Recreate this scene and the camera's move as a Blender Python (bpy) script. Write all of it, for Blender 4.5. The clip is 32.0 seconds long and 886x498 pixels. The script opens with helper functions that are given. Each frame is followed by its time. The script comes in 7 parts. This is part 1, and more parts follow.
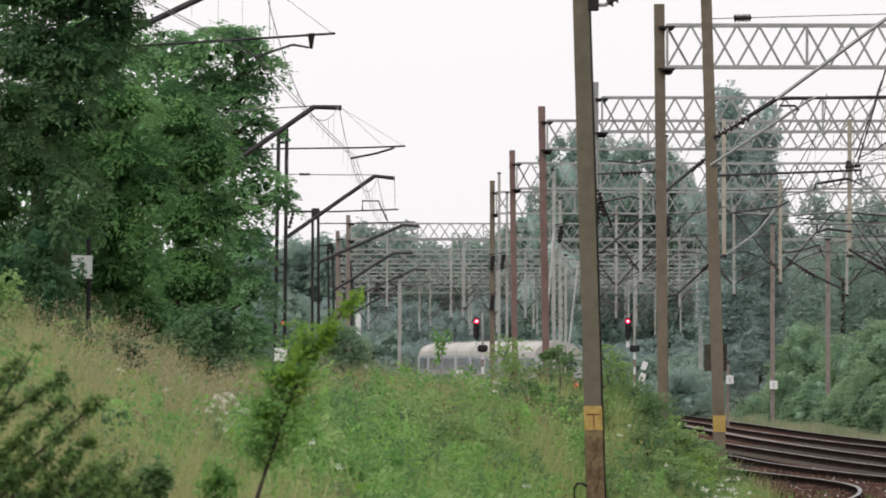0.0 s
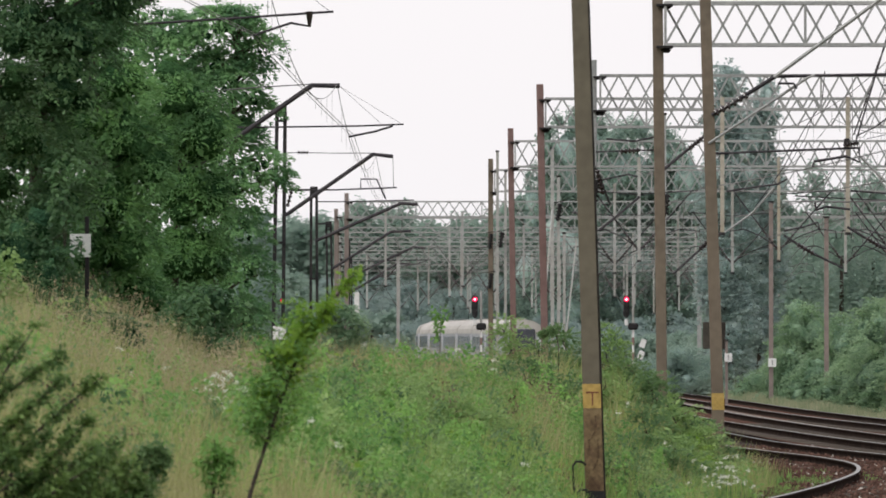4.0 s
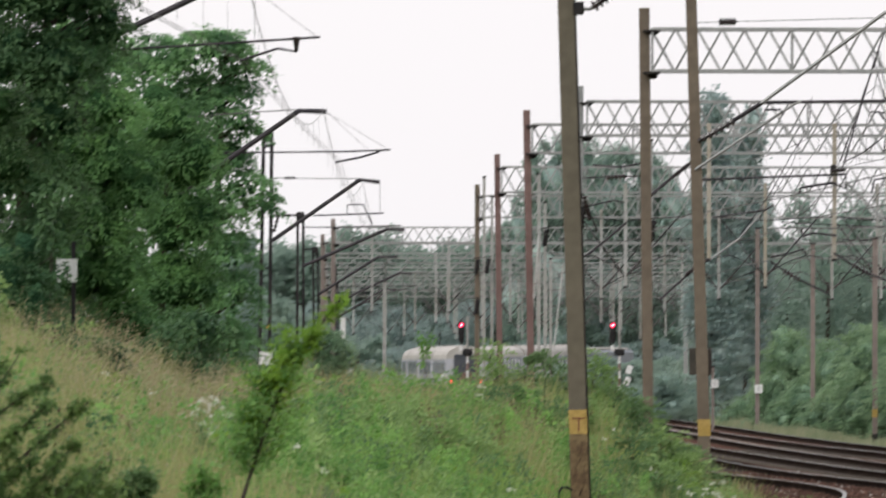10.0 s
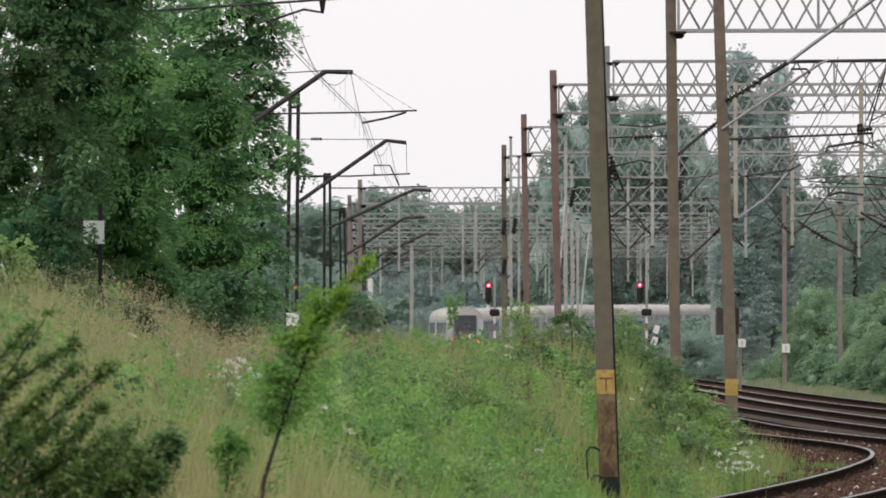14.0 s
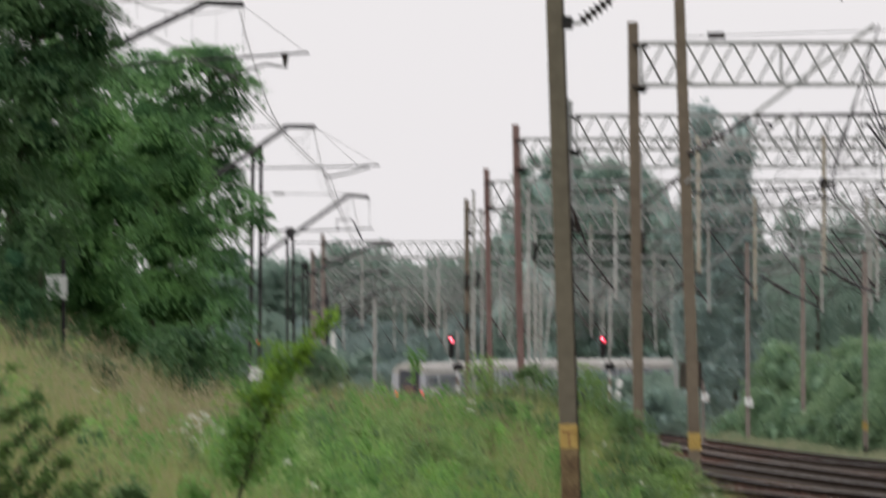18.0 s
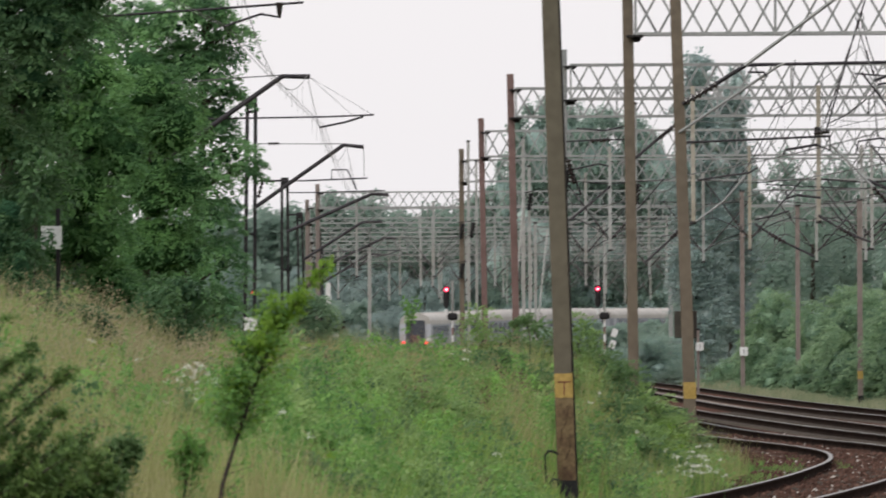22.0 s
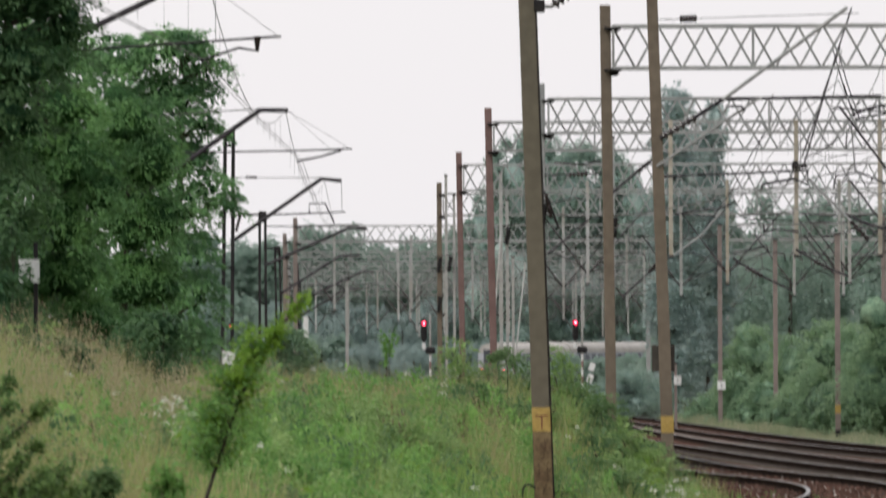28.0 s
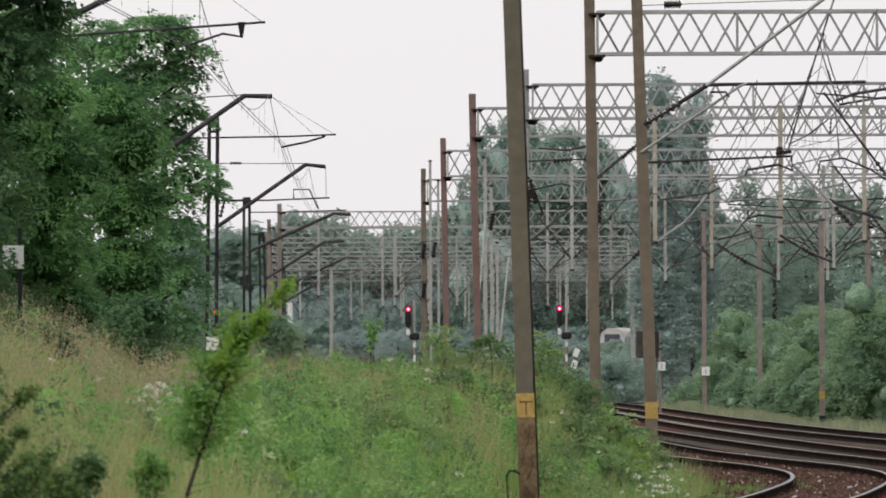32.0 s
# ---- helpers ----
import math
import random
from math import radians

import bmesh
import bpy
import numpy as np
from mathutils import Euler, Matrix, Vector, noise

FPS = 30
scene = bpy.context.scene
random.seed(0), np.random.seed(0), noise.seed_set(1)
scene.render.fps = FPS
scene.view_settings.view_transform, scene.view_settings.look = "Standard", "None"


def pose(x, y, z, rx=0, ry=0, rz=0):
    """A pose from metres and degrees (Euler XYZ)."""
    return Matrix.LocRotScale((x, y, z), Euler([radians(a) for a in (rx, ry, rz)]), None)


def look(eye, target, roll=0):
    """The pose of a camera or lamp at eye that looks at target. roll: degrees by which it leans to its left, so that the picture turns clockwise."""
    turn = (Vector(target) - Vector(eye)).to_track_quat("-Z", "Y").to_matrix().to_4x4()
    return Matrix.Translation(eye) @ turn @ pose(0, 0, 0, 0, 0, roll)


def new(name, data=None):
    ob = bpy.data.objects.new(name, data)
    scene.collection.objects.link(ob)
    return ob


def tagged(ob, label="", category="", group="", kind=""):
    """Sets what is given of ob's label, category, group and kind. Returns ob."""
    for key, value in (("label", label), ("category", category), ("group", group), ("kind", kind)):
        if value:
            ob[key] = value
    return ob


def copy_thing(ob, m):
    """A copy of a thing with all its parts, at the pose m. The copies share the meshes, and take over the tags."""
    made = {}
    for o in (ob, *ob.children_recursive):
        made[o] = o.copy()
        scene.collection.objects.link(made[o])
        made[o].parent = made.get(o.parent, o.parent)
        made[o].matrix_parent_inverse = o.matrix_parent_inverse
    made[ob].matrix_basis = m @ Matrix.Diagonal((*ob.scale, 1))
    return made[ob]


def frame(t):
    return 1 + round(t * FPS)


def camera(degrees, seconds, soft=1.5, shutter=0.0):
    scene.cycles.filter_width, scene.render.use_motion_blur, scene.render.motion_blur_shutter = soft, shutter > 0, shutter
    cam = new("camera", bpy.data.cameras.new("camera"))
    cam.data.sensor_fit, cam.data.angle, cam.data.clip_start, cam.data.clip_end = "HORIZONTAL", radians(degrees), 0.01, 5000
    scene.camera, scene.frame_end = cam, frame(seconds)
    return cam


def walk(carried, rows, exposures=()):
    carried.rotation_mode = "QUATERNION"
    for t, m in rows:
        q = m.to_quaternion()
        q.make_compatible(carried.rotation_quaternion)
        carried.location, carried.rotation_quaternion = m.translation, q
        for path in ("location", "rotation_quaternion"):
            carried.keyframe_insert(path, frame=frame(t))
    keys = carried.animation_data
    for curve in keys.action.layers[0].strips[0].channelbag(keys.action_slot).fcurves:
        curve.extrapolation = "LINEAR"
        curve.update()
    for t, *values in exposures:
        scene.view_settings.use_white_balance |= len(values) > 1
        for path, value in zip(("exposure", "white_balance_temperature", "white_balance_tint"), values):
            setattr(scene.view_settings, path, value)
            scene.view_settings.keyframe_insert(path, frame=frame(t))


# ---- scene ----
cam = camera(5.61, 32.0, soft=1.7, shutter=0.65)
cam.data.dof.use_dof, cam.data.dof.focus_distance, cam.data.dof.aperture_fstop = True, 190.0, 17.0
EYE = 1.9
# seconds, yaw, pitch, lean: a long lens held by hand from one spot
TURNS = [
    (0, -0.0176, 0.7589, -0.045), (0.1, -0.0341, 0.7686, -0.046), (0.5, 0.0149, 0.7838, -0.050), (0.9, 0.0237, 1.0182, -0.038),
    (1, -0.0037, 1.0435, -0.035), (1.1, -0.0304, 0.9568, -0.028), (1.5, -0.1028, 0.8253, -0.002), (1.9, -0.1242, 0.5808, 0.016),
    (2, -0.1064, 0.5298, 0.020), (2.1, -0.0917, 0.4976, 0.023), (2.5, -0.1243, 0.4898, 0.037), (2.9, -0.0047, 0.5303, 0.045),
    (3, 0.0118, 0.5558, 0.047), (3.1, 0.0242, 0.5664, 0.042), (3.5, -0.0274, 0.6112, 0.020), (5.5, 0.0115, 0.6320, -0.007),
    (5.9, 0.0420, 0.6422, -0.005), (6, 0.0219, 0.6263, -0.005), (6.1, 0.0095, 0.6530, -0.007), (6.5, 0.0275, 0.7951, -0.013),
    (6.9, -0.0521, 0.6313, -0.027), (7, -0.0798, 0.6264, -0.030), (7.1, -0.1208, 0.6385, -0.030), (7.5, -0.1365, 0.5640, -0.030),
    (7.9, -0.1208, 0.5047, -0.020), (8, -0.1105, 0.4776, -0.018), (8.1, -0.1063, 0.4541, -0.012), (8.5, -0.0920, 0.4999, 0.010),
    (8.9, -0.0122, 0.5157, 0.006), (9, -0.0005, 0.5699, 0.005), (9.1, 0.0094, 0.6060, -0.007), (9.5, -0.0545, 0.5517, -0.055),
    (9.9, -0.0886, 0.7036, -0.073), (10, -0.1132, 0.7834, -0.078), (10.1, -0.1898, 0.8157, -0.077), (10.5, -0.2286, 0.8986, -0.075),
    (10.9, -0.0922, 0.7505, -0.077), (11, -0.0657, 0.7169, -0.077), (11.1, -0.0523, 0.6999, -0.064), (11.5, -0.0485, 0.6696, -0.012),
    (11.9, -0.0698, 0.6207, 0.060), (12, -0.0986, 0.6272, 0.078), (12.1, -0.1347, 0.6388, 0.083), (12.5, -0.0561, 0.7320, 0.103),
    (12.9, -0.0009, 0.6498, 0.089), (13, -0.0180, 0.6715, 0.085), (13.1, -0.0009, 0.6715, 0.086), (13.5, 0.0923, 0.6260, 0.092),
    (13.9, 0.0535, 0.5415, 0.110), (14, 0.0594, 0.5327, 0.115), (14.1, 0.0607, 0.5307, 0.115), (14.5, 0.0092, 0.5679, 0.115),
    (16.5, -0.2815, 0.7568, 0.140), (16.9, -0.2789, 0.8048, 0.176), (17, -0.2865, 0.8470, 0.185), (17.1, -0.2427, 0.9387, 0.186),
    (17.5, 0.0158, 0.9732, 0.190), (17.9, -0.0710, 1.0195, 0.178), (18, -0.1749, 0.8765, 0.173), (18.1, -0.2536, 0.7870, 0.172),
    (18.5, -0.3135, 0.7126, 0.170), (18.9, -0.2319, 0.6168, 0.176), (19, -0.2471, 0.6031, 0.177), (19.1, -0.2862, 0.5842, 0.175),
    (19.5, -0.3736, 0.5662, 0.168), (19.9, -0.4020, 0.6200, 0.152), (20, -0.4117, 0.6085, 0.148), (20.1, -0.4093, 0.6670, 0.146),
    (20.5, -0.3895, 0.6558, 0.137), (20.9, -0.3587, 0.6997, 0.137), (21, -0.3678, 0.6676, 0.137), (21.5, -0.3430, 0.6781, 0.197),
    (21.9, -0.2603, 0.5735, 0.279), (22, -0.2068, 0.5581, 0.300), (22.1, -0.1734, 0.5411, 0.301), (22.5, -0.1680, 0.5607, 0.305),
    (22.9, -0.2929, 0.5842, 0.267), (23, -0.2922, 0.5965, 0.258), (23.1, -0.2929, 0.6202, 0.263), (23.5, -0.2843, 0.7245, 0.285),
    (23.9, -0.2710, 0.7324, 0.311), (24, -0.2715, 0.6884, 0.318), (24.1, -0.2602, 0.6781, 0.309), (24.5, -0.3423, 0.7137, 0.273),
    (26.5, -0.3683, 0.6871, 0.230), (26.9, -0.4666, 0.6594, 0.254), (27, -0.4536, 0.6361, 0.260), (27.1, -0.4195, 0.6159, 0.266),
    (27.5, -0.4154, 0.6574, 0.290), (27.9, -0.3653, 0.6634, 0.266), (28, -0.3485, 0.7724, 0.260), (28.1, -0.3400, 0.8045, 0.247),
    (28.5, -0.3223, 0.8638, 0.195), (28.9, -0.3731, 0.8298, 0.161), (29, -0.4138, 0.7857, 0.152), (29.1, -0.4418, 0.7285, 0.154),
    (29.5, -0.3925, 0.6451, 0.163), (29.9, -0.3223, 0.6780, 0.186), (30, -0.3381, 0.6843, 0.192), (30.1, -0.3403, 0.7033, 0.196),
    (30.5, -0.3706, 0.6905, 0.210), (30.9, -0.3908, 0.6488, 0.216), (31, -0.4037, 0.6660, 0.218), (31.1, -0.3980, 0.6705, 0.221),
    (31.5, -0.3788, 0.7017, 0.235), (32, -0.4484, 0.6819, 0.270),
]
walk(cam, [(t, pose(0, 0, EYE, 90 + pitch, lean, yaw)) for t, yaw, pitch, lean in TURNS],
     [(0, 0.19), (1, 0.11), (2, 0.05), (3, 0.16), (5.5, 0.15), (7, 0.13), (9, 0.18), (10, 0.18), (11, 0.03), (13, 0.11), (14, 0.16), (14.5, 0.14), (17, 0.07), (18, -0.03), (19, 0.015), (20, 0.07), (22, 0.07), (24, 0.085), (28, 0.06), (30, 0.03), (32, 0.045)])

# ---- sky, light ----
world = bpy.data.worlds.new("overcast_sky")
scene.world = world
world.use_nodes = True
wn, wl = world.node_tree.nodes, world.node_tree.links
sky = wn.new("ShaderNodeTexSky")
sky.sky_type, sky.sun_disc = "NISHITA", False
sky.sun_elevation, sky.sun_rotation = radians(48), radians(-40)
sky.air_density, sky.dust_density = 1.0, 4.0
veil = wn.new("ShaderNodeMix")            # a closed cloud layer over the clear sky
veil.data_type = "RGBA"
veil.inputs["Factor"].default_value = 0.88
veil.inputs["B"].default_value = (8.9, 8.65, 8.9, 1)
wl.new(sky.outputs["Color"], veil.inputs["A"])
wl.new(veil.outputs["Result"], wn["Background"].inputs["Color"])
wn["Background"].inputs["Strength"].default_value = 0.105
sun = new("sun", bpy.data.lights.new("sun", "SUN"))
sun.data.energy, sun.data.angle, sun.data.color = 1.5, radians(18), (1.0, 0.98, 0.93)
sun.matrix_world = look((-60, -70, 110), (0, 0, 0))


# ---- materials ----
def mat(name, c1, c2=None, rough=0.8, scale=6.0, bump=0.15, metal=0.0, island=0.0, thing=0.0, stain=0.25, spec=0.3, deep=0.02):
    """A surface with grain and stains at two scales between the colours c1 and c2; island, thing: how far pieces differ."""
    m = bpy.data.materials.new(name)
    m.use_nodes = True
    n, l = m.node_tree.nodes, m.node_tree.links
    b = n["Principled BSDF"]
    co = n.new("ShaderNodeTexCoord").outputs["Object"]
    fine, wide = n.new("ShaderNodeTexNoise"), n.new("ShaderNodeTexNoise")
    fine.inputs["Scale"].default_value, wide.inputs["Scale"].default_value = scale * 6, scale
    fine.inputs["Detail"].default_value, wide.inputs["Detail"].default_value = 6, 4
    for x in (fine, wide):
        l.new(co, x.inputs["Vector"])
    mix = n.new("ShaderNodeMix")
    mix.data_type = "RGBA"
    mix.inputs["A"].default_value, mix.inputs["B"].default_value = (*c1, 1), (*(c2 or c1), 1)
    ramp = n.new("ShaderNodeMapRange")
    ramp.inputs["From Min"].default_value, ramp.inputs["From Max"].default_value = 0.35, 0.65
    l.new(wide.outputs["Fac"], ramp.inputs["Value"])
    l.new(ramp.outputs["Result"], mix.inputs["Factor"])
    hsv = n.new("ShaderNodeHueSaturation")
    l.new(mix.outputs["Result"], hsv.inputs["Color"])
    val = n.new("ShaderNodeMapRange")
    val.inputs["From Min"].default_value, val.inputs["From Max"].default_value = 0.2, 0.8
    val.inputs["To Min"].default_value, val.inputs["To Max"].default_value = 1 - stain, 1 + stain
    l.new(fine.outputs["Fac"], val.inputs["Value"])
    out = val.outputs["Result"]
    for amount, node, sock in ((island, "ShaderNodeNewGeometry", "Random Per Island"), (thing, "ShaderNodeObjectInfo", "Random")):
        if amount:
            r, k = n.new("ShaderNodeMapRange"), n.new("ShaderNodeMath")
            r.inputs["To Min"].default_value, r.inputs["To Max"].default_value = 1 - amount, 1 + amount
            l.new(n.new(node).outputs[sock], r.inputs["Value"])
            k.operation = "MULTIPLY"
            l.new(out, k.inputs[0]), l.new(r.outputs["Result"], k.inputs[1])
            out = k.outputs["Value"]
    l.new(out, hsv.inputs["Value"])
    l.new(hsv.outputs["Color"], b.inputs["Base Color"])
    b.inputs["Roughness"].default_value, b.inputs["Metallic"].default_value = rough, metal
    b.inputs["Specular IOR Level"].default_value = spec
    if bump:
        bp = n.new("ShaderNodeBump")
        bp.inputs["Strength"].default_value, bp.inputs["Distance"].default_value = bump, deep
        l.new(fine.outputs["Fac"], bp.inputs["Height"])
        l.new(bp.outputs["Normal"], b.inputs["Normal"])
    return m


def leaf_mat(name, c1, c2, glow=0.45, vary=0.4, rough=0.55, patch_scale=0.9):
    """Leaves and blades: colour differs from leaf to leaf, and light comes through."""
    m = bpy.data.materials.new(name)
    m.use_nodes = True
    n, l = m.node_tree.nodes, m.node_tree.links
    b = n["Principled BSDF"]
    geo = n.new("ShaderNodeNewGeometry")
    wide = n.new("ShaderNodeTexNoise")
    wide.inputs["Scale"].default_value, wide.inputs["Detail"].default_value = patch_scale, 3
    l.new(n.new("ShaderNodeTexCoord").outputs["Object"], wide.inputs["Vector"])
    add = n.new("ShaderNodeMath")
    add.operation = "MULTIPLY_ADD"
    l.new(geo.outputs["Random Per Island"], add.inputs[0])
    add.inputs[1].default_value = vary
    far = n.new("ShaderNodeMapRange")
    far.inputs["From Min"].default_value, far.inputs["From Max"].default_value = 0.35, 0.65
    far.inputs["To Max"].default_value = 1 - vary
    l.new(wide.outputs["Fac"], far.inputs["Value"])
    l.new(far.outputs["Result"], add.inputs[2])
    mix = n.new("ShaderNodeMix")
    mix.data_type = "RGBA"
    mix.inputs["A"].default_value, mix.inputs["B"].default_value = (*c1, 1), (*c2, 1)
    l.new(add.outputs["Value"], mix.inputs["Factor"])
    l.new(mix.outputs["Result"], b.inputs["Base Color"])
    b.inputs["Roughness"].default_value = rough
    b.inputs["Specular IOR Level"].default_value = 0.25
    tr, ms = n.new("ShaderNodeBsdfTranslucent"), n.new("ShaderNodeMixShader")
    l.new(mix.outputs["Result"], tr.inputs["Color"])
    ms.inputs["Fac"].default_value = glow
    l.new(b.outputs["BSDF"], ms.inputs[1]), l.new(tr.outputs["BSDF"], ms.inputs[2])
    l.new(ms.outputs["Shader"], n["Material Output"].inputs["Surface"])
    return m


def lamp_mat(name, colour, strength):
    m = bpy.data.materials.new(name)
    m.use_nodes = True
    b = m.node_tree.nodes["Principled BSDF"]
    b.inputs["Base Color"].default_value = (*colour, 1)
    b.inputs["Emission Color"].default_value = (*colour, 1)
    b.inputs["Emission Strength"].default_value = strength
    return m


M_SOIL = mat("grassy_soil", (0.08, 0.10, 0.035), (0.12, 0.115, 0.055), 0.95, 0.6, 0.4, spec=0.0)
M_BALLAST = mat("brown_ballast", (0.056, 0.032, 0.025), (0.115, 0.068, 0.053), 0.95, 1.2, 0.8, island=0.45, spec=0.0)
M_PALESTONE = mat("pale_limestone", (0.27, 0.24, 0.22), (0.45, 0.42, 0.38), 0.9, 6, 0.4, island=0.3, spec=0.05)
M_GREYBED = mat("pale_grey_ballast", (0.13, 0.105, 0.09), (0.25, 0.215, 0.19), 0.95, 1.5, 0.8, island=0.4, spec=0.0)
M_RAIL = mat("rusty_rail_web", (0.022, 0.017, 0.015), (0.04, 0.03, 0.025), 0.9, 3, 0.2, spec=0.0)
M_RAILTOP = mat("worn_rail_head", (0.17, 0.167, 0.163), (0.25, 0.245, 0.235), 0.42, 2, 0.05, metal=0.6)
M_SLEEPER = mat("dark_sleeper", (0.05, 0.042, 0.036), (0.09, 0.075, 0.062), 0.9, 4, 0.5, thing=0.3, spec=0.05)
M_OLIVE = mat("olive_grey_pole_paint", (0.115, 0.10, 0.072), (0.145, 0.125, 0.09), 0.7, 1.2, 0.2, stain=0.2)
M_DARKEDGE = mat("dark_pole_edge", (0.02, 0.018, 0.016), (0.035, 0.03, 0.027), 0.7, 3, 0.2)
M_BROWN = mat("brown_pole_paint", (0.135, 0.108, 0.08), (0.17, 0.137, 0.10), 0.7, 1.1, 0.2, stain=0.2)
M_RED = mat("red_oxide_pole_paint", (0.15, 0.09, 0.08), (0.19, 0.122, 0.11), 0.7, 1.0, 0.2, stain=0.2)
# brown pole paint for far posts, greyed and lightened to paint in haze
M_HAZEBROWN = mat("hazed_brown_pole_paint", (0.19, 0.155, 0.14), (0.25, 0.205, 0.185), 0.75, 1.0, 0.2, stain=0.2)
M_RUST = mat("flaking_rust", (0.10, 0.062, 0.035), (0.20, 0.145, 0.075), 0.85, 4, 0.4, stain=0.4)
M_RUSTDARK = mat("dark_rust_streak", (0.045, 0.026, 0.02), (0.09, 0.055, 0.04), 0.85, 6, 0.3, stain=0.4)
M_YELLOW = mat("faded_yellow_paint", (0.36, 0.24, 0.06), (0.42, 0.29, 0.09), 0.65, 4, 0.15, stain=0.25)
M_BLACK = mat("black_tar_paint", (0.012, 0.012, 0.013), (0.025, 0.024, 0.023), 0.6, 5, 0.2)
M_STEEL = mat("galvanised_steel", (0.28, 0.29, 0.285), (0.36, 0.36, 0.35), 0.6, 2, 0.1, metal=0.15, thing=0.08)
M_CREAM = mat("cream_post_paint", (0.365, 0.37, 0.36), (0.31, 0.30, 0.27), 0.65, 1.0, 0.1, thing=0.1)
M_TAN = mat("tan_post_paint", (0.41, 0.38, 0.32), (0.34, 0.30, 0.23), 0.65, 1.5, 0.1)
M_DARK = mat("dark_iron", (0.02, 0.02, 0.022), (0.035, 0.032, 0.031), 0.7, 4, 0.15, spec=0.12)
M_ARM = mat("weathered_cantilever_tube", (0.035, 0.033, 0.038), (0.062, 0.056, 0.06), 0.65, 3, 0.15, metal=0.1, spec=0.15)
M_WIRE = mat("oxidised_copper_wire", (0.11, 0.11, 0.11), (0.15, 0.145, 0.14), 0.6, 3, 0.0)
M_INSUL = mat("dark_brown_porcelain", (0.022, 0.016, 0.016), (0.035, 0.025, 0.024), 0.25, 5, 0.0, spec=0.5)
M_WHITE = mat("dirty_white_enamel", (0.66, 0.66, 0.64), (0.76, 0.76, 0.75), 0.5, 4, 0.05, stain=0.1)
M_REDWHITE = mat("signal_red_paint", (0.20, 0.125, 0.115), (0.25, 0.165, 0.15), 0.6, 4, 0.05)
M_REDMARK = mat("dark_red_marking_paint", (0.15, 0.045, 0.032), (0.2, 0.075, 0.05), 0.6, 5, 0.05)
M_BOX = mat("weathered_grey_box", (0.055, 0.05, 0.042), (0.08, 0.07, 0.058), 0.7, 4, 0.2)
M_LAMP = lamp_mat("red_signal_light", (1.0, 0.008, 0.075), 1.5)
M_LAMPCORE = lamp_mat("red_signal_core", (1.0, 0.6, 0.65), 3.0)
M_TAIL = lamp_mat("red_tail_light", (1.0, 0.04, 0.045), 2.2)
M_ROOF = mat("grey_coach_roof", (0.33, 0.31, 0.285), (0.41, 0.39, 0.36), 0.6, 0.5, 0.1, thing=0.12, stain=0.12)
M_SIDE = mat("blue_grey_coach_side", (0.175, 0.195, 0.225), (0.215, 0.235, 0.265), 0.45, 0.6, 0.05, thing=0.1, stain=0.1)
# coach end tones drawn closer together, painting distance haze into them
M_CORNER = mat("pale_coach_end_paint", (0.40, 0.41, 0.45), (0.46, 0.47, 0.51), 0.45, 1.0, 0.05, stain=0.1)
M_GANGWAY = mat("dark_gangway_rubber", (0.055, 0.06, 0.072), (0.08, 0.085, 0.10), 0.7, 2, 0.2)
M_ENDRED = mat("dull_red_end_door", (0.13, 0.06, 0.065), (0.16, 0.085, 0.085), 0.5, 2, 0.1)
M_PANE = mat("dark_coach_window", (0.085, 0.10, 0.12), (0.11, 0.125, 0.15), 0.12, 1, 0.0, spec=0.5)
M_BARK = mat("grey_brown_bark", (0.06, 0.05, 0.04), (0.10, 0.085, 0.07), 0.9, 6, 0.6)
M_TWIG = mat("dark_twig_bark", (0.045, 0.035, 0.03), (0.07, 0.055, 0.045), 0.9, 8, 0.3)
L_TREE = leaf_mat("robinia_leaf", (0.046, 0.122, 0.052), (0.20, 0.385, 0.125), 0.42, 0.3, patch_scale=1.3)
L_TREE2 = leaf_mat("ash_leaf", (0.072, 0.178, 0.09), (0.28, 0.495, 0.205), 0.52, 0.35, patch_scale=1.3)
L_OLIVE = leaf_mat("olive_green_leaf", (0.03, 0.072, 0.03), (0.105, 0.185, 0.07), 0.35, 0.5, patch_scale=2.0)
L_SHRUB = leaf_mat("shrub_leaf", (0.13, 0.235, 0.08), (0.38, 0.53, 0.20), 0.5)
L_DARKBUSH = leaf_mat("dark_bush_leaf", (0.07, 0.145, 0.065), (0.24, 0.37, 0.15), 0.5)
L_SAPLING = leaf_mat("young_yellow_green_leaf", (0.11, 0.25, 0.035), (0.32, 0.48, 0.07), 0.5)
# far leaves: distance haze painted in as pale, bluish base colours
L_POPLAR = leaf_mat("hazed_poplar_leaf", (0.39, 0.49, 0.485), (0.56, 0.65, 0.62), 0.78)
L_FAR = leaf_mat("hazed_far_wood_leaf", (0.28, 0.385, 0.33), (0.42, 0.53, 0.455), 0.72)
L_FARHAZE = leaf_mat("hazed_wood_edge_leaf", (0.31, 0.40, 0.385), (0.42, 0.515, 0.495), 0.7, patch_scale=0.2)
# bush leaves lightened and blued, so haze is part of the colour
L_BUSHR = leaf_mat("hazed_bush_leaf", (0.15, 0.265, 0.165), (0.42, 0.56, 0.34), 0.65)
L_GRASS = leaf_mat("green_grass_blade", (0.06, 0.185, 0.062), (0.41, 0.54, 0.14), 0.42, 0.3, patch_scale=0.45)
L_STRAW = leaf_mat("straw_grass_blade", (0.20, 0.225, 0.08), (0.49, 0.47, 0.23), 0.38)
L_SEED = leaf_mat("ripe_seed_head", (0.28, 0.245, 0.14), (0.46, 0.39, 0.25), 0.3)
L_WEED = leaf_mat("weed_leaf", (0.08, 0.215, 0.065), (0.31, 0.53, 0.14), 0.5)
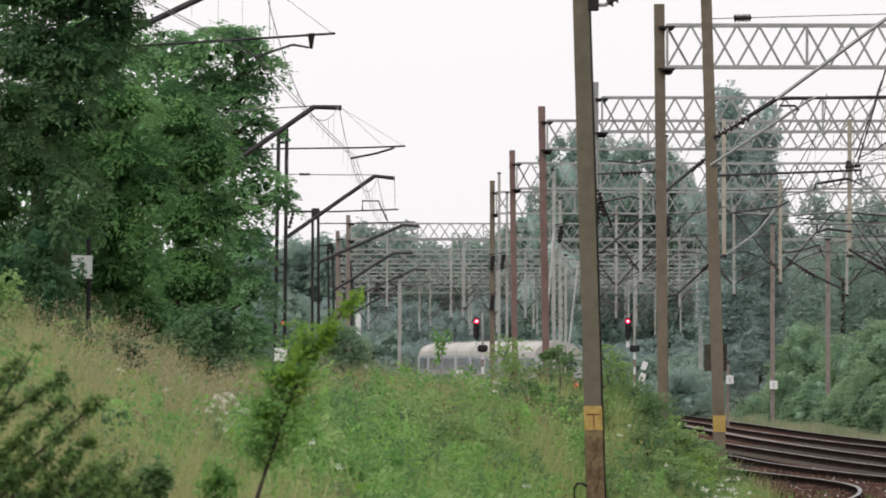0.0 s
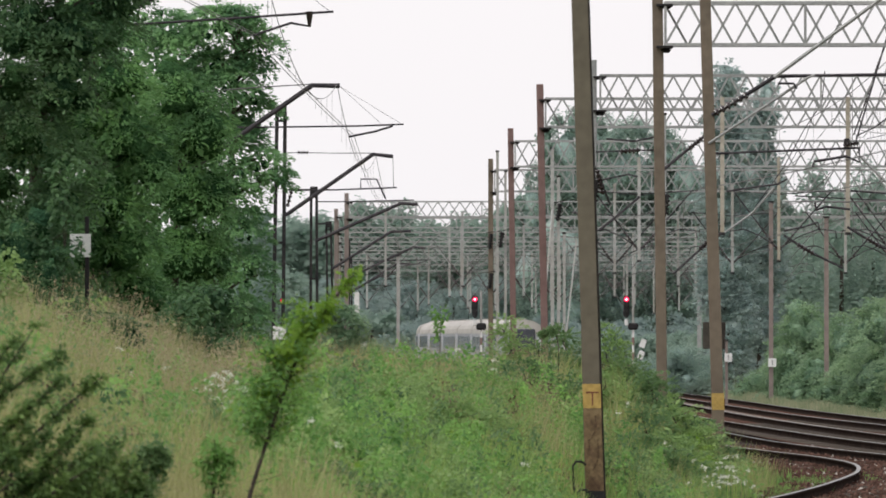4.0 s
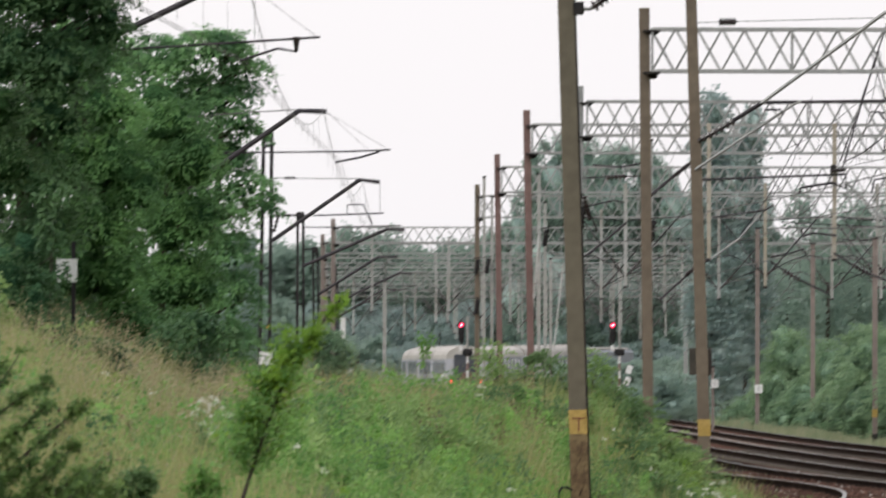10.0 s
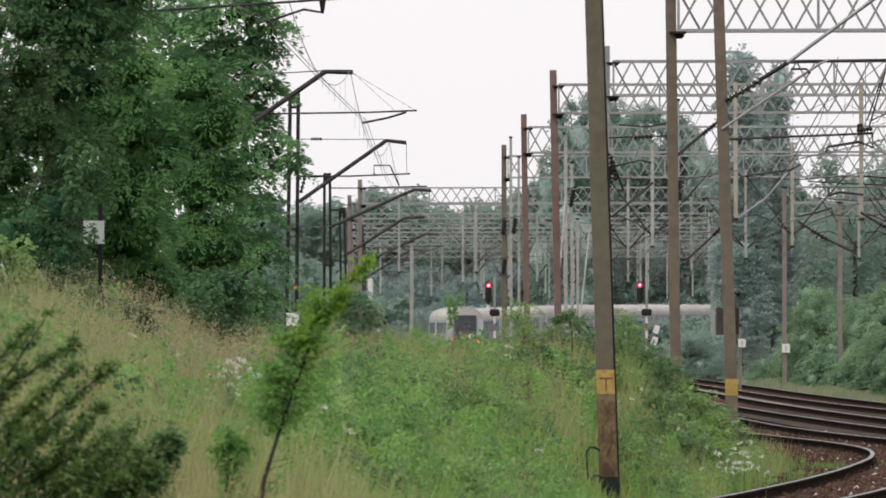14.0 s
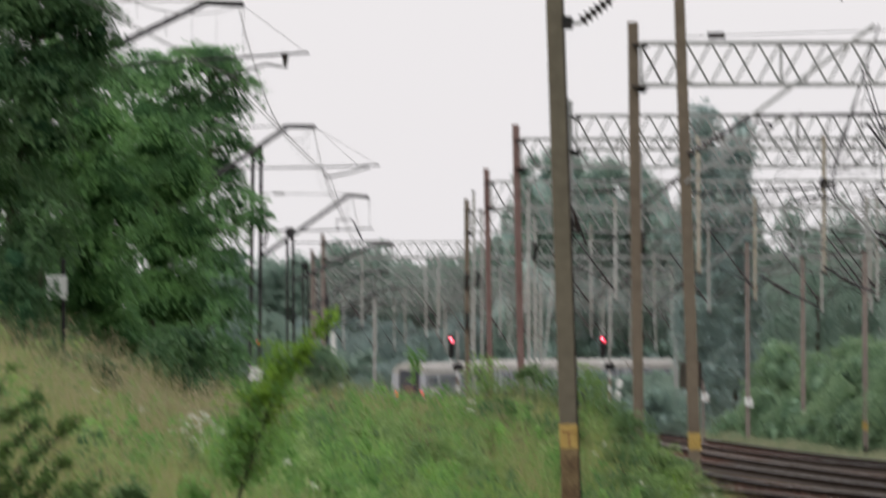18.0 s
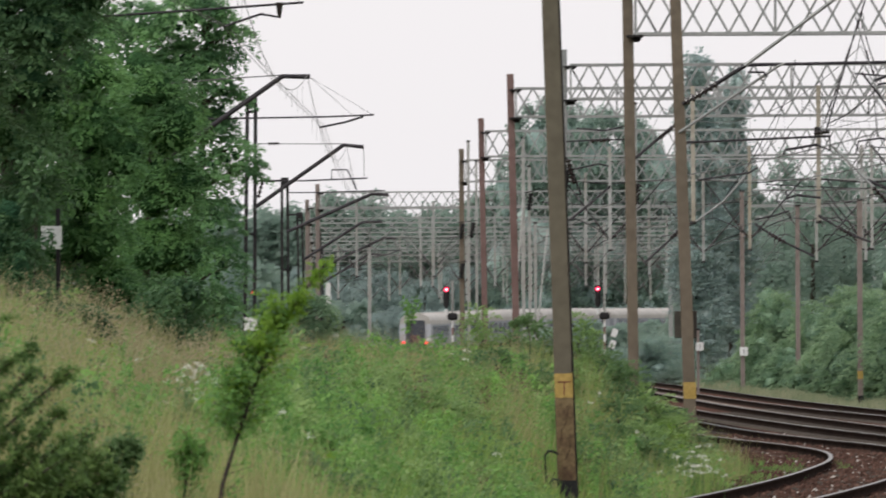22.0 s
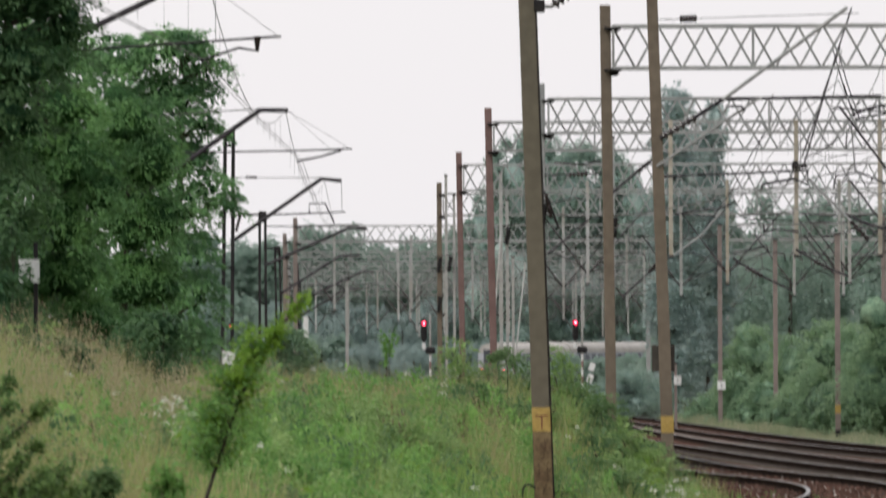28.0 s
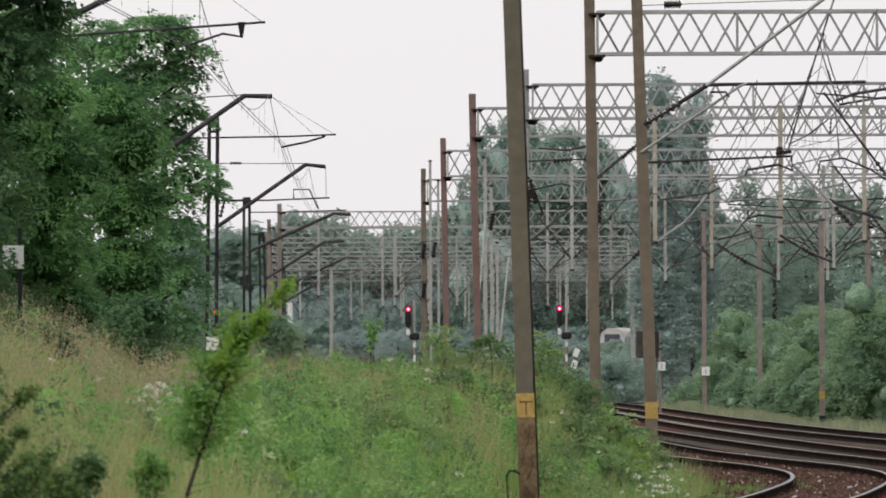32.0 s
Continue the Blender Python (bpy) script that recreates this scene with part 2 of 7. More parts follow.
L_FLOWER = leaf_mat("white_umbel", (0.6, 0.61, 0.5), (0.8, 0.8, 0.72), 0.3)
L_THORN = leaf_mat("thorn_leaf", (0.05, 0.115, 0.038), (0.24, 0.36, 0.11), patch_scale=4.0)
L_DEAD = leaf_mat("withered_weed_leaf", (0.09, 0.06, 0.045), (0.19, 0.14, 0.09), 0.25)
L_ELDER = leaf_mat("elder_leaf", (0.036, 0.094, 0.046), (0.14, 0.25, 0.10), 0.45)
# verge grass: tan patches of its own, paled overall by painted haze
L_VERGE = leaf_mat("hazed_verge_blade", (0.17, 0.25, 0.13), (0.42, 0.40, 0.27), 0.5, 0.3, patch_scale=0.5)


# darker copies of the leaf colours: crown shade painted on solid inner lumps
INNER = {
    L_TREE.name: mat("robinia_inner_shade", (0.028, 0.07, 0.03), (0.065, 0.145, 0.055), 0.85, 4.0, 1.0, stain=0.5, spec=0.0, deep=0.1),
    L_TREE2.name: mat("ash_inner_shade", (0.024, 0.06, 0.034), (0.055, 0.125, 0.064), 0.85, 4.0, 1.0, stain=0.5, spec=0.0, deep=0.1),
    L_ELDER.name: mat("elder_inner_shade", (0.032, 0.08, 0.043), (0.07, 0.15, 0.075), 0.85, 4.0, 1.0, stain=0.5, spec=0.0, deep=0.1),
    L_OLIVE.name: mat("maple_inner_shade", (0.02, 0.05, 0.02), (0.045, 0.095, 0.035), 0.85, 4.0, 1.0, stain=0.5, spec=0.0, deep=0.1),
    # the next three are paler still, with distance haze in the colour
    L_POPLAR.name: mat("hazed_poplar_inner_leaves", (0.32, 0.41, 0.40), (0.48, 0.57, 0.53), 0.85, 2.0, 0.5, stain=0.35, spec=0.0, deep=0.1),
    L_FAR.name: mat("hazed_far_wood_inner_leaves", (0.22, 0.305, 0.285), (0.335, 0.425, 0.385), 0.85, 0.9, 0.5, stain=0.3, spec=0.0, deep=0.2),
    L_BUSHR.name: mat("hazed_bush_inner_leaves", (0.13, 0.225, 0.15), (0.26, 0.375, 0.25), 0.8, 3.0, 1.0, stain=0.45, spec=0.05, deep=0.1),
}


# ---- builders ----
def mesh_of(name, bm, material):
    me = bpy.data.meshes.new(name)
    bm.to_mesh(me)
    bm.free()
    for x in (material if isinstance(material, (list, tuple)) else [material]):
        me.materials.append(x)
    return me


def part(name, bm, material, parent=None, label=""):
    """One mesh object, under a thing or a part."""
    ob = new(name, bm if isinstance(bm, bpy.types.Mesh) else mesh_of(name, bm, material))
    ob.parent = parent
    return tagged(ob, label)


def thing(name, m, label, category, group="", kind=""):
    ob = new(name)
    ob.empty_display_size = 0.2
    ob.matrix_basis = m
    return tagged(ob, label, category, group, kind)


def box(bm, x0, y0, z0, x1, y1, z1, bevel=0.0):
    r = bmesh.ops.create_cube(bm, size=1.0)
    for v in r["verts"]:
        v.co = Vector(((x0 + x1) / 2 + v.co.x * (x1 - x0), (y0 + y1) / 2 + v.co.y * (y1 - y0), (z0 + z1) / 2 + v.co.z * (z1 - z0)))
    if bevel:
        bmesh.ops.bevel(bm, geom=list({e for v in r["verts"] for e in v.link_edges}), offset=bevel, segments=1, affect="EDGES")
    return bm


def rod(bm, a, b, ra, rb=None, n=6):
    """A tapered rod from a to b."""
    a, b = Vector(a), Vector(b)
    d = b - a
    if d.length < 1e-6:
        return bm
    q = d.to_track_quat("Z", "Y").to_matrix().to_4x4()
    bmesh.ops.create_cone(bm, cap_ends=True, segments=n, radius1=ra, radius2=ra if rb is None else rb, depth=d.length,
                          matrix=Matrix.Translation((a + b) / 2) @ q)
    return bm


def bar(bm, a, b, w, h):
    """A square bar from a to b, w wide and h deep."""
    a, b = Vector(a), Vector(b)
    d = b - a
    q = d.to_track_quat("Z", "Y").to_matrix().to_4x4()
    bmesh.ops.create_cube(bm, size=1.0, matrix=Matrix.Translation((a + b) / 2) @ q @ Matrix.Diagonal((w, h, d.length, 1)))
    return bm


def tube(name, points, r, material, parent=None, label="", n=5):
    """A bent tube or a wire along points."""
    pts = [Vector(p) for p in points]
    vs, fs = [], []
    for i, p in enumerate(pts):
        d = (pts[min(i + 1, len(pts) - 1)] - pts[max(i - 1, 0)]).normalized()
        s = d.cross(Vector((0, 0, 1)))
        s = s.normalized() if s.length > 1e-3 else Vector((1, 0, 0))
        u = s.cross(d)
        for k in range(n):
            a = 2 * math.pi * k / n
            vs.append(p + r * (math.cos(a) * s + math.sin(a) * u))
    for i in range(len(pts) - 1):
        for k in range(n):
            fs.append((i * n + k, i * n + (k + 1) % n, (i + 1) * n + (k + 1) % n, (i + 1) * n + k))
    fs += [tuple(range(n))[::-1], tuple(range(len(vs) - n, len(vs)))]
    me = bpy.data.meshes.new(name)
    me.from_pydata(vs, [], fs)
    me.materials.append(material)
    return part(name, me, None, parent, label)


def sag(a, b, drop, n=10):
    a, b = Vector(a), Vector(b)
    return [a.lerp(b, i / n) - Vector((0, 0, 4 * drop * (i / n) * (1 - i / n))) for i in range(n + 1)]


def big_mesh(name, verts, loops, sizes, material):
    """A mesh straight from arrays."""
    me = bpy.data.meshes.new(name)
    me.vertices.add(len(verts))
    me.vertices.foreach_set("co", np.asarray(verts, np.float32).ravel())
    me.loops.add(len(loops))
    me.loops.foreach_set("vertex_index", np.asarray(loops, np.int32))
    me.polygons.add(len(sizes))
    starts = np.concatenate(([0], np.cumsum(sizes)[:-1]))
    me.polygons.foreach_set("loop_start", starts.astype(np.int32))
    me.polygons.foreach_set("loop_total", np.asarray(sizes, np.int32))
    me.materials.append(material)
    me.update(calc_edges=True)
    me.validate()
    return me


def leaves(name, centres, out, size, material, rng, ratio=0.55, droop=0.35, stray=0.55, tip=None):
    """Small pointed leaves, folded along the midrib, at centres, facing roughly along out."""
    n = len(centres)
    nrm = out + rng.normal(0, stray, (n, 3))
    nrm /= np.linalg.norm(nrm, axis=1)[:, None] + 1e-9
    t = rng.normal(0, 1, (n, 3)) + 0.6 * out if tip is None else tip + rng.normal(0, 0.25, (n, 3))
    t[:, 2] -= droop
    t -= (t * nrm).sum(1)[:, None] * nrm
    t /= np.linalg.norm(t, axis=1)[:, None] + 1e-9
    s = np.cross(nrm, t)
    L = (size * rng.uniform(0.6, 1.35, n))[:, None]
    W = L * ratio * 0.5
    v = np.empty((n, 4, 3))
    v[:, 0] = centres
    v[:, 1] = centres + t * L * 0.5 + s * W + nrm * L * 0.08
    v[:, 2] = centres + t * L
    v[:, 3] = centres + t * L * 0.5 - s * W + nrm * L * 0.08
    return big_mesh(name, v.reshape(-1, 3), np.arange(4 * n), np.full(n, 4), material)


def clumps(blobs, per, rng, shell=0.55):
    """Points and outward ways in a crown made of ellipsoid clumps: (x, y, z, rx, ry, rz) each."""
    P, O = [], []
    for x, y, z, rx, ry, rz in blobs:
        n = max(6, int(per * (rx * ry * rz) ** (2 / 3)))
        d = rng.normal(0, 1, (n, 3))
        d[:, 2] = np.where(rng.uniform(0, 1, n) < 0.6, np.abs(d[:, 2]), d[:, 2])
        d /= np.linalg.norm(d, axis=1)[:, None]
        r = (shell + (1 - shell) * rng.uniform(0, 1, n) ** 0.6) * (1 + 0.2 * rng.normal(0, 1, n))
        p = d * r[:, None] * np.array((rx, ry, rz))
        p[:, 2] -= 0.35 * (p[:, 0] ** 2 + p[:, 1] ** 2) / max(rx, ry)
        P.append(np.array((x, y, z)) + p)
        O.append(d + np.array((0, 0, 0.45)))
    return np.concatenate(P), np.concatenate(O)


def sub_blobs(x, y, z, rx, ry, rz, n, rng, k=0.36):
    """n smaller clumps through an ellipsoid, most near its surface."""
    d = rng.normal(0, 1, (n, 3))
    d /= np.linalg.norm(d, axis=1)[:, None]
    r = rng.uniform(0.35, 1.0, n) ** 0.5
    s = k * rng.uniform(0.6, 1.25, n)
    return [(x + d[i, 0] * rx * r[i], y + d[i, 1] * ry * r[i], z + d[i, 2] * rz * r[i], rx * s[i], ry * s[i], rz * s[i] * 0.75) for i in range(n)]


def _ball():
    bm = bmesh.new()
    bmesh.ops.create_icosphere(bm, subdivisions=2, radius=1.0)
    v = np.array([p.co[:] for p in bm.verts])
    f = np.array([[p.index for p in q.verts] for q in bm.faces])
    bm.free()
    return v, f


BALL = _ball()


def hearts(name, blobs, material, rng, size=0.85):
    """The inner foliage of a crown: one solid lumpy mass in each clump, shade painted into its colour."""
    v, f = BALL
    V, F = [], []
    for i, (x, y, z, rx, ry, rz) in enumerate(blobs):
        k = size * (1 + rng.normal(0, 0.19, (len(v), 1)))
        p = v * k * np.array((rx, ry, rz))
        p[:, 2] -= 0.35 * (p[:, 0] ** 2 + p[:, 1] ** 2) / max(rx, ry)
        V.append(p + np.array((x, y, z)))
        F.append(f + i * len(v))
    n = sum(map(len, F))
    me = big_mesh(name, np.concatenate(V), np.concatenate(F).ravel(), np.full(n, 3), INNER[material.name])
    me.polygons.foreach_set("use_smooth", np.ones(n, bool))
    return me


def plant(name, base, height, masses, leaf, per, material, label, category, seed, n_sub=26, k=0.36, trunk=0.12, bark=None, group="", limbs=12, ratio=0.62, shell=0.7, up=0.0):
    """A tree or bush: a tapered trunk with limbs and a crown of many leaves in clumps. masses: ellipsoids relative to the base."""
    rng = np.random.default_rng(seed)
    t = thing(name, pose(*base), label, category, group)
    blobs = []
    for m in masses:
        blobs += sub_blobs(*m, n_sub, rng, k)
    pts, out = clumps(blobs, per, rng, shell)
    out = out * (1 - up) + np.array((0, -0.5, 0.8)) * up
    part("crown", leaves("crown", pts, out, leaf, material, rng, ratio, 0.35, 0.45 - 0.2 * up), None, t)
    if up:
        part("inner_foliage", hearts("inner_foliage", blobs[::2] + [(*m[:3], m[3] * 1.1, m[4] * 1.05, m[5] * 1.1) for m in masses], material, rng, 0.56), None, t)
    bm = bmesh.new()
    bends = [Vector((0, 0, -0.15))]
    top = Vector(masses[0][:3]) + Vector((0, 0, masses[0][5] * 0.5))
    for i in range(1, 6):
        f = i / 5
        bends.append(Vector((top.x * f + rng.normal(0, 0.03 * height / 5), top.y * f + rng.normal(0, 0.03 * height / 5), top.z * f)))
    for i in range(5):
        rod(bm, bends[i], bends[i + 1], trunk * (1 - 0.17 * i), trunk * (1 - 0.17 * (i + 1)), 7)
    for i in range(limbs):
        b = blobs[rng.integers(len(blobs))]
        f = rng.uniform(0.15, 0.85)
        j = min(4, int(f * 5))
        a = bends[j].lerp(bends[j + 1], f * 5 - j)
        e = Vector(b[:3])
        mid = a.lerp(e, 0.5) + Vector((0, 0, 0.08 * (e - a).length))
        rod(bm, a, mid, trunk * 0.4, trunk * 0.25, 5)
        rod(bm, mid, e, trunk * 0.25, trunk * 0.08, 5)
    part("trunk", bm, bark or M_BARK, t)
    return t


def sprays(masses, per, count, length, rng, lift=0.0, low=0.45):
    """Flat drooping sprays of leaves set all over ellipsoid masses: the leaves' places, the ways they face and the ways they point."""
    P, O, T = [], [], []
    for x, y, z, rx, ry, rz in masses:
        n = max(8, int(per * 4.19 * (rx * ry + rx * rz + ry * rz)))
        d = rng.normal(0, 1, (n, 3))
        d /= np.linalg.norm(d, axis=1)[:, None]
        d = d[(d[:, 2] > -0.25) | (rng.uniform(0, 1, n) < low)]
        n = len(d)
        root = np.array((x, y, z)) + d * np.array((rx, ry, rz)) * (rng.uniform(0.55, 1.0, n) ** 0.6)[:, None] * (1 + 0.08 * rng.normal(0, 1, n))[:, None]
        u = d * np.array((1, 1, 0.25)) + rng.normal(0, 0.25, (n, 3)) * np.array((1, 1, 0.7)) + np.array((0, 0, lift - 0.15))
        u /= np.linalg.norm(u, axis=1)[:, None]
        v = np.cross(u, np.array((0.0, 0.0, 1.0))) + 1e-4
        v /= np.linalg.norm(v, axis=1)[:, None]
        w = np.cross(v, u)
        L = length * rng.uniform(0.6, 1.3, n)
        a = rng.uniform(0, 1, (n, count))
        b = rng.normal(0, 0.3, (n, count)) * (1.15 - 0.8 * a)
        c = rng.normal(0, 0.045, (n, count))
        q = root[:, None] + (u * L[:, None])[:, None] * (a - 0.45)[..., None] + (v * L[:, None])[:, None] * b[..., None] + (w * L[:, None])[:, None] * c[..., None]
        q[..., 2] -= (0.4 - 0.4 * lift) * L[:, None] * a**2
        P.append(q.reshape(-1, 3))
        O.append(np.repeat(w + 0.25 * u, count, 0))
        T.append((u[:, None] * 0.85 + v[:, None] * np.sign(b)[..., None] * 0.5 + np.array((0, 0, -0.3 + 0.8 * lift))).reshape(-1, 3))
    return np.concatenate(P), np.concatenate(O), np.concatenate(T)


def leafy(name, base, masses, leaf, per, count, length, material, label, category, seed, trunk=0.12, group="", limbs=12, ratio=0.34, lift=0.0, low=0.45, up=0.0, inner=0.4, bark=None, heart=0.0):
    """A tree or bush built of leaf sprays on limbs, with denser leaves inside the crown. masses: ellipsoids relative to the base."""
    rng = np.random.default_rng(seed)
    t = thing(name, pose(*base), label, category, group)
    pts, out, tip = sprays(masses, per, count, length, rng, lift, low)
    out = out * (1 - up) + np.array((0, -0.5, 0.8)) * up
    part("crown", leaves("crown", pts, out, leaf, material, rng, ratio, 0.1, 0.35, tip), None, t)
    P = []
    for x, y, z, rx, ry, rz in masses:
        n = int(inner * 5.0 * (rx * ry * rz) ** (2 / 3) / leaf**2)
        d = rng.normal(0, 1, (n, 3))
        d /= np.linalg.norm(d, axis=1)[:, None]
        P.append(np.array((x, y, z)) + d * np.array((rx, ry, rz)) * (rng.uniform(0.15, 0.8, n) ** 0.5)[:, None])
    P = np.concatenate(P)
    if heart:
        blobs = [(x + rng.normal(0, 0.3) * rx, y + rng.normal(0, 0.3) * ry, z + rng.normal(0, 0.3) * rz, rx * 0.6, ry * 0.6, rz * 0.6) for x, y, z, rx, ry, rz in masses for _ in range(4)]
        part("inner_foliage", hearts("inner_foliage", blobs + list(masses), material, rng, heart), None, t, "dense inner leaf mass with shade painted in")
    part("inner_foliage", leaves("inner_foliage", P, rng.normal(0, 0.6, P.shape) + np.array((0, -0.4, 0.5)), leaf * 1.7, material, rng, 0.6), None, t)
    bm = bmesh.new()
    high = max(masses, key=lambda m: m[2])
    top = Vector(high[:3]) + Vector((0, 0, high[5] * 0.4))
    bends = [Vector((0, 0, -0.15))]
    for i in range(1, 7):
        f = i / 6
        bends.append(Vector((top.x * f**1.5 + rng.normal(0, 0.05), top.y * f**1.5 + rng.normal(0, 0.05), top.z * f)))
    for i in range(6):
        rod(bm, bends[i], bends[i + 1], trunk * (1 - 0.14 * i), trunk * (1 - 0.14 * (i + 1)), 7)
    for i in range(max(limbs, len(masses))):
        e = Vector(masses[i % len(masses)][:3]) + Vector(rng.normal(0, 0.3, 3)) * masses[i % len(masses)][3]
        f = min(0.9, max(0.1, (e.z - 0.35 * (abs(e.x) + abs(e.y))) / top.z))
        j = min(5, int(f * 6))
        a = bends[j].lerp(bends[j + 1], f * 6 - j)
        mid = a.lerp(e, 0.5) + Vector((0, 0, 0.08 * (e - a).length))
        rod(bm, a, mid, trunk * 0.35, trunk * 0.2, 5)
        rod(bm, mid, e, trunk * 0.2, trunk * 0.06, 5)
    part("trunk", bm, bark or M_BARK, t)
    return t


# ---- the lie of the land ----
def smooth(a, b, x):
    t = np.clip((x - a) / (b - a), 0, 1)
    return t * t * (3 - 2 * t)


def land(x, y):
    """Height of the ground: a grassy bank with the upper track on it, low ground under the main tracks, a slow rise far off."""
    x, y = np.asarray(x, float), np.asarray(y, float)
    low = np.interp(y, (0, 400, 540, 640, 724, 810, 850, 910, 3000), (-0.32, -0.35, -0.9, -0.8, -0.6, -0.4, -0.1, 0.3, 0.3))
    top = np.interp(y, (0, 30, 55, 120, 170, 440, 540), (0.2, 0.35, 0.6, 1.1, 1.0, 0.9, 0.2))
    top = top + np.minimum(0.45 * np.maximum(0, -x - 1.6 - 0.012 * y), 0.72) * (1 - smooth(130, 175, y)) * smooth(20, 60, y)
    edge = np.interp(y, (0, 60, 90, 105, 120, 135, 160, 180, 250), (0.8, 0.8, 1.7, 2.65, 3.8, 4.7, 4.95, 4.4, 3.4))
    s = 1 - smooth(edge - 2.7, edge, x)
    s = s * (1 - smooth(430, 560, y)) * smooth(0, 30, y)
    bump = 0.05 * np.sin(x * 1.7 + y * 0.31) * np.sin(y * 0.23 + 1.1) * s
    return low + (np.maximum(top, low) - low) * s + bump


def graded(lo, hi, fine_lo, fine_hi, step, grow=1.25):
    a = list(np.arange(fine_lo, fine_hi + 1e-6, step))
    s, v = step, fine_hi
    while v < hi:
        s *= grow
        v = min(hi, v + s)
        a.append(v)
    s, v = step, fine_lo
    while v > lo:
        s *= grow
        v = max(lo, v - s)
        a.insert(0, v)
    return np.array(a)


gx, gy = graded(-2600, 2600, -9, 16, 0.3), graded(-900, 4200, 30, 180, 1.2, 1.12)
GX, GY = np.meshgrid(gx, gy)
nv, nu = GX.shape
idx = np.arange(nv * nu).reshape(nv, nu)
quads = np.stack((idx[:-1, :-1], idx[:-1, 1:], idx[1:, 1:], idx[1:, :-1]), -1).reshape(-1, 4)
ground = part("ground", big_mesh("ground", np.stack((GX, GY, land(GX, GY)), -1).reshape(-1, 3), quads.ravel(), np.full(len(quads), 4), M_SOIL), None)
for p in ground.data.polygons:
    p.use_smooth = True
tagged(ground, "rough grassy ground and lineside bank", "ground", kind="structure")


# ---- tracks ----
class Line:
    """A smooth way through plan points (x, y, z), measured along its length."""

    def __init__(self, pts, step=1.0):
        p = np.array(pts, float)
        k = np.concatenate(([0], np.cumsum(np.linalg.norm(np.diff(p, axis=0), axis=1))))
        m = np.gradient(p, k, axis=0)
        s = np.arange(0, k[-1], step)
        i = np.clip(np.searchsorted(k, s, "right") - 1, 0, len(k) - 2)
        h = (k[i + 1] - k[i])[:, None]
        u = ((s - k[i]) / (k[i + 1] - k[i]))[:, None]
        self.p = ((2 * u**3 - 3 * u**2 + 1) * p[i] + (u**3 - 2 * u**2 + u) * h * m[i] + (-2 * u**3 + 3 * u**2) * p[i + 1] + (u**3 - u**2) * h * m[i + 1])
        self.s = np.concatenate(([0], np.cumsum(np.linalg.norm(np.diff(self.p, axis=0), axis=1))))
        self.end = self.s[-1]

    def at(self, s):
        return np.stack([np.interp(s, self.s, self.p[:, j]) for j in range(3)], -1)

    def way(self, s):
        d = self.at(np.asarray(s) + 1.0) - self.at(np.asarray(s) - 1.0)
        return d / (np.linalg.norm(d, axis=-1)[..., None] + 1e-9)

    def s_at_y(self, y):
        return float(np.interp(y, self.p[:, 1], self.s))


def ribbon(name, line, section, material, s0, s1, step=1.5, closed=True):
    """A profile (sideways, up) drawn along a line."""
    s = np.arange(s0, s1, step)
    c, w = line.at(s), line.way(s)
    side = np.stack((w[:, 1], -w[:, 0], 0 * s), -1)
    sec = np.array(section, float)
    v = c[:, None] + side[:, None] * sec[None, :, :1] + np.array((0, 0, 1.0)) * sec[None, :, 1:]
    n, k = len(s), len(sec)
    idx = np.arange(n * k).reshape(n, k)
    kk = k if closed else k - 1
    a = np.arange(kk)
    b = (a + 1) % k
    q = np.stack((idx[:-1][:, a], idx[:-1][:, b], idx[1:][:, b], idx[1:][:, a]), -1).reshape(-1, 4)
    return big_mesh(name, v.reshape(-1, 3), q.ravel(), np.full(len(q), 4), material)


RAIL = [(-0.036, 0.0), (-0.036, -0.03), (-0.011, -0.05), (-0.011, -0.125), (-0.07, -0.145), (-0.07, -0.155), (0.07, -0.155), (0.07, -0.145),
        (0.011, -0.125), (0.011, -0.05), (0.036, -0.03), (0.036, 0.0)]


def track(line, label, y0, y1, sleeper_to, bed=1.75):
    """A railway track: two rails on sleepers in a bed of ballast."""
    t = tagged(new("railway_track"), label, "railway track", kind="structure")
    s0, s1 = line.s_at_y(y0), line.s_at_y(y1)
    part("ballast_bed", ribbon("ballast_bed", line, [(-bed - 0.6, -0.5), (-bed, -0.14), (bed, -0.14), (bed + 0.6, -0.5)], M_BALLAST, s0, s1, 2.0, False), None, t)
    for side in (-0.753, 0.753):
        r = part("rail", ribbon("rail", line, [(x + side, z) for x, z in RAIL], M_RAIL, s0, s1), None, t)
        part("rail_head", ribbon("rail_head", line, [(side - 0.034, 0.002), (side - 0.024, 0.006), (side + 0.024, 0.006), (side + 0.034, 0.002)], M_RAILTOP, s0, s1), None, r, "worn bare steel running surface")
    me = mesh_of("sleeper", box(bmesh.new(), -1.3, -0.12, -0.33, 1.3, 0.12, -0.128, 0.012), M_SLEEPER)
    for s in np.arange(s0, line.s_at_y(sleeper_to), 0.62):
        c, w = line.at(s), line.way(s)
        o = part("sleeper", me, None, t)
        o.matrix_basis = Matrix.Translation(c) @ Matrix.Rotation(math.atan2(-w[0], w[1]), 4, "Z")
    return t


T1 = Line([(0.8, 80, 0), (2.9, 97, 0), (4.35, 108.6, 0), (5.25, 116.5, 0), (6.45, 129, 0), (7.2, 139, 0), (7.5, 148, 0), (7.3, 156, 0), (6.75, 165, 0), (6.1, 178, 0),
           (5.6, 200, 0), (5.2, 230, 0), (4.9, 270, 0), (4.6, 330, 0), (4.4, 440, -0.2), (3.6, 540, -0.5)])
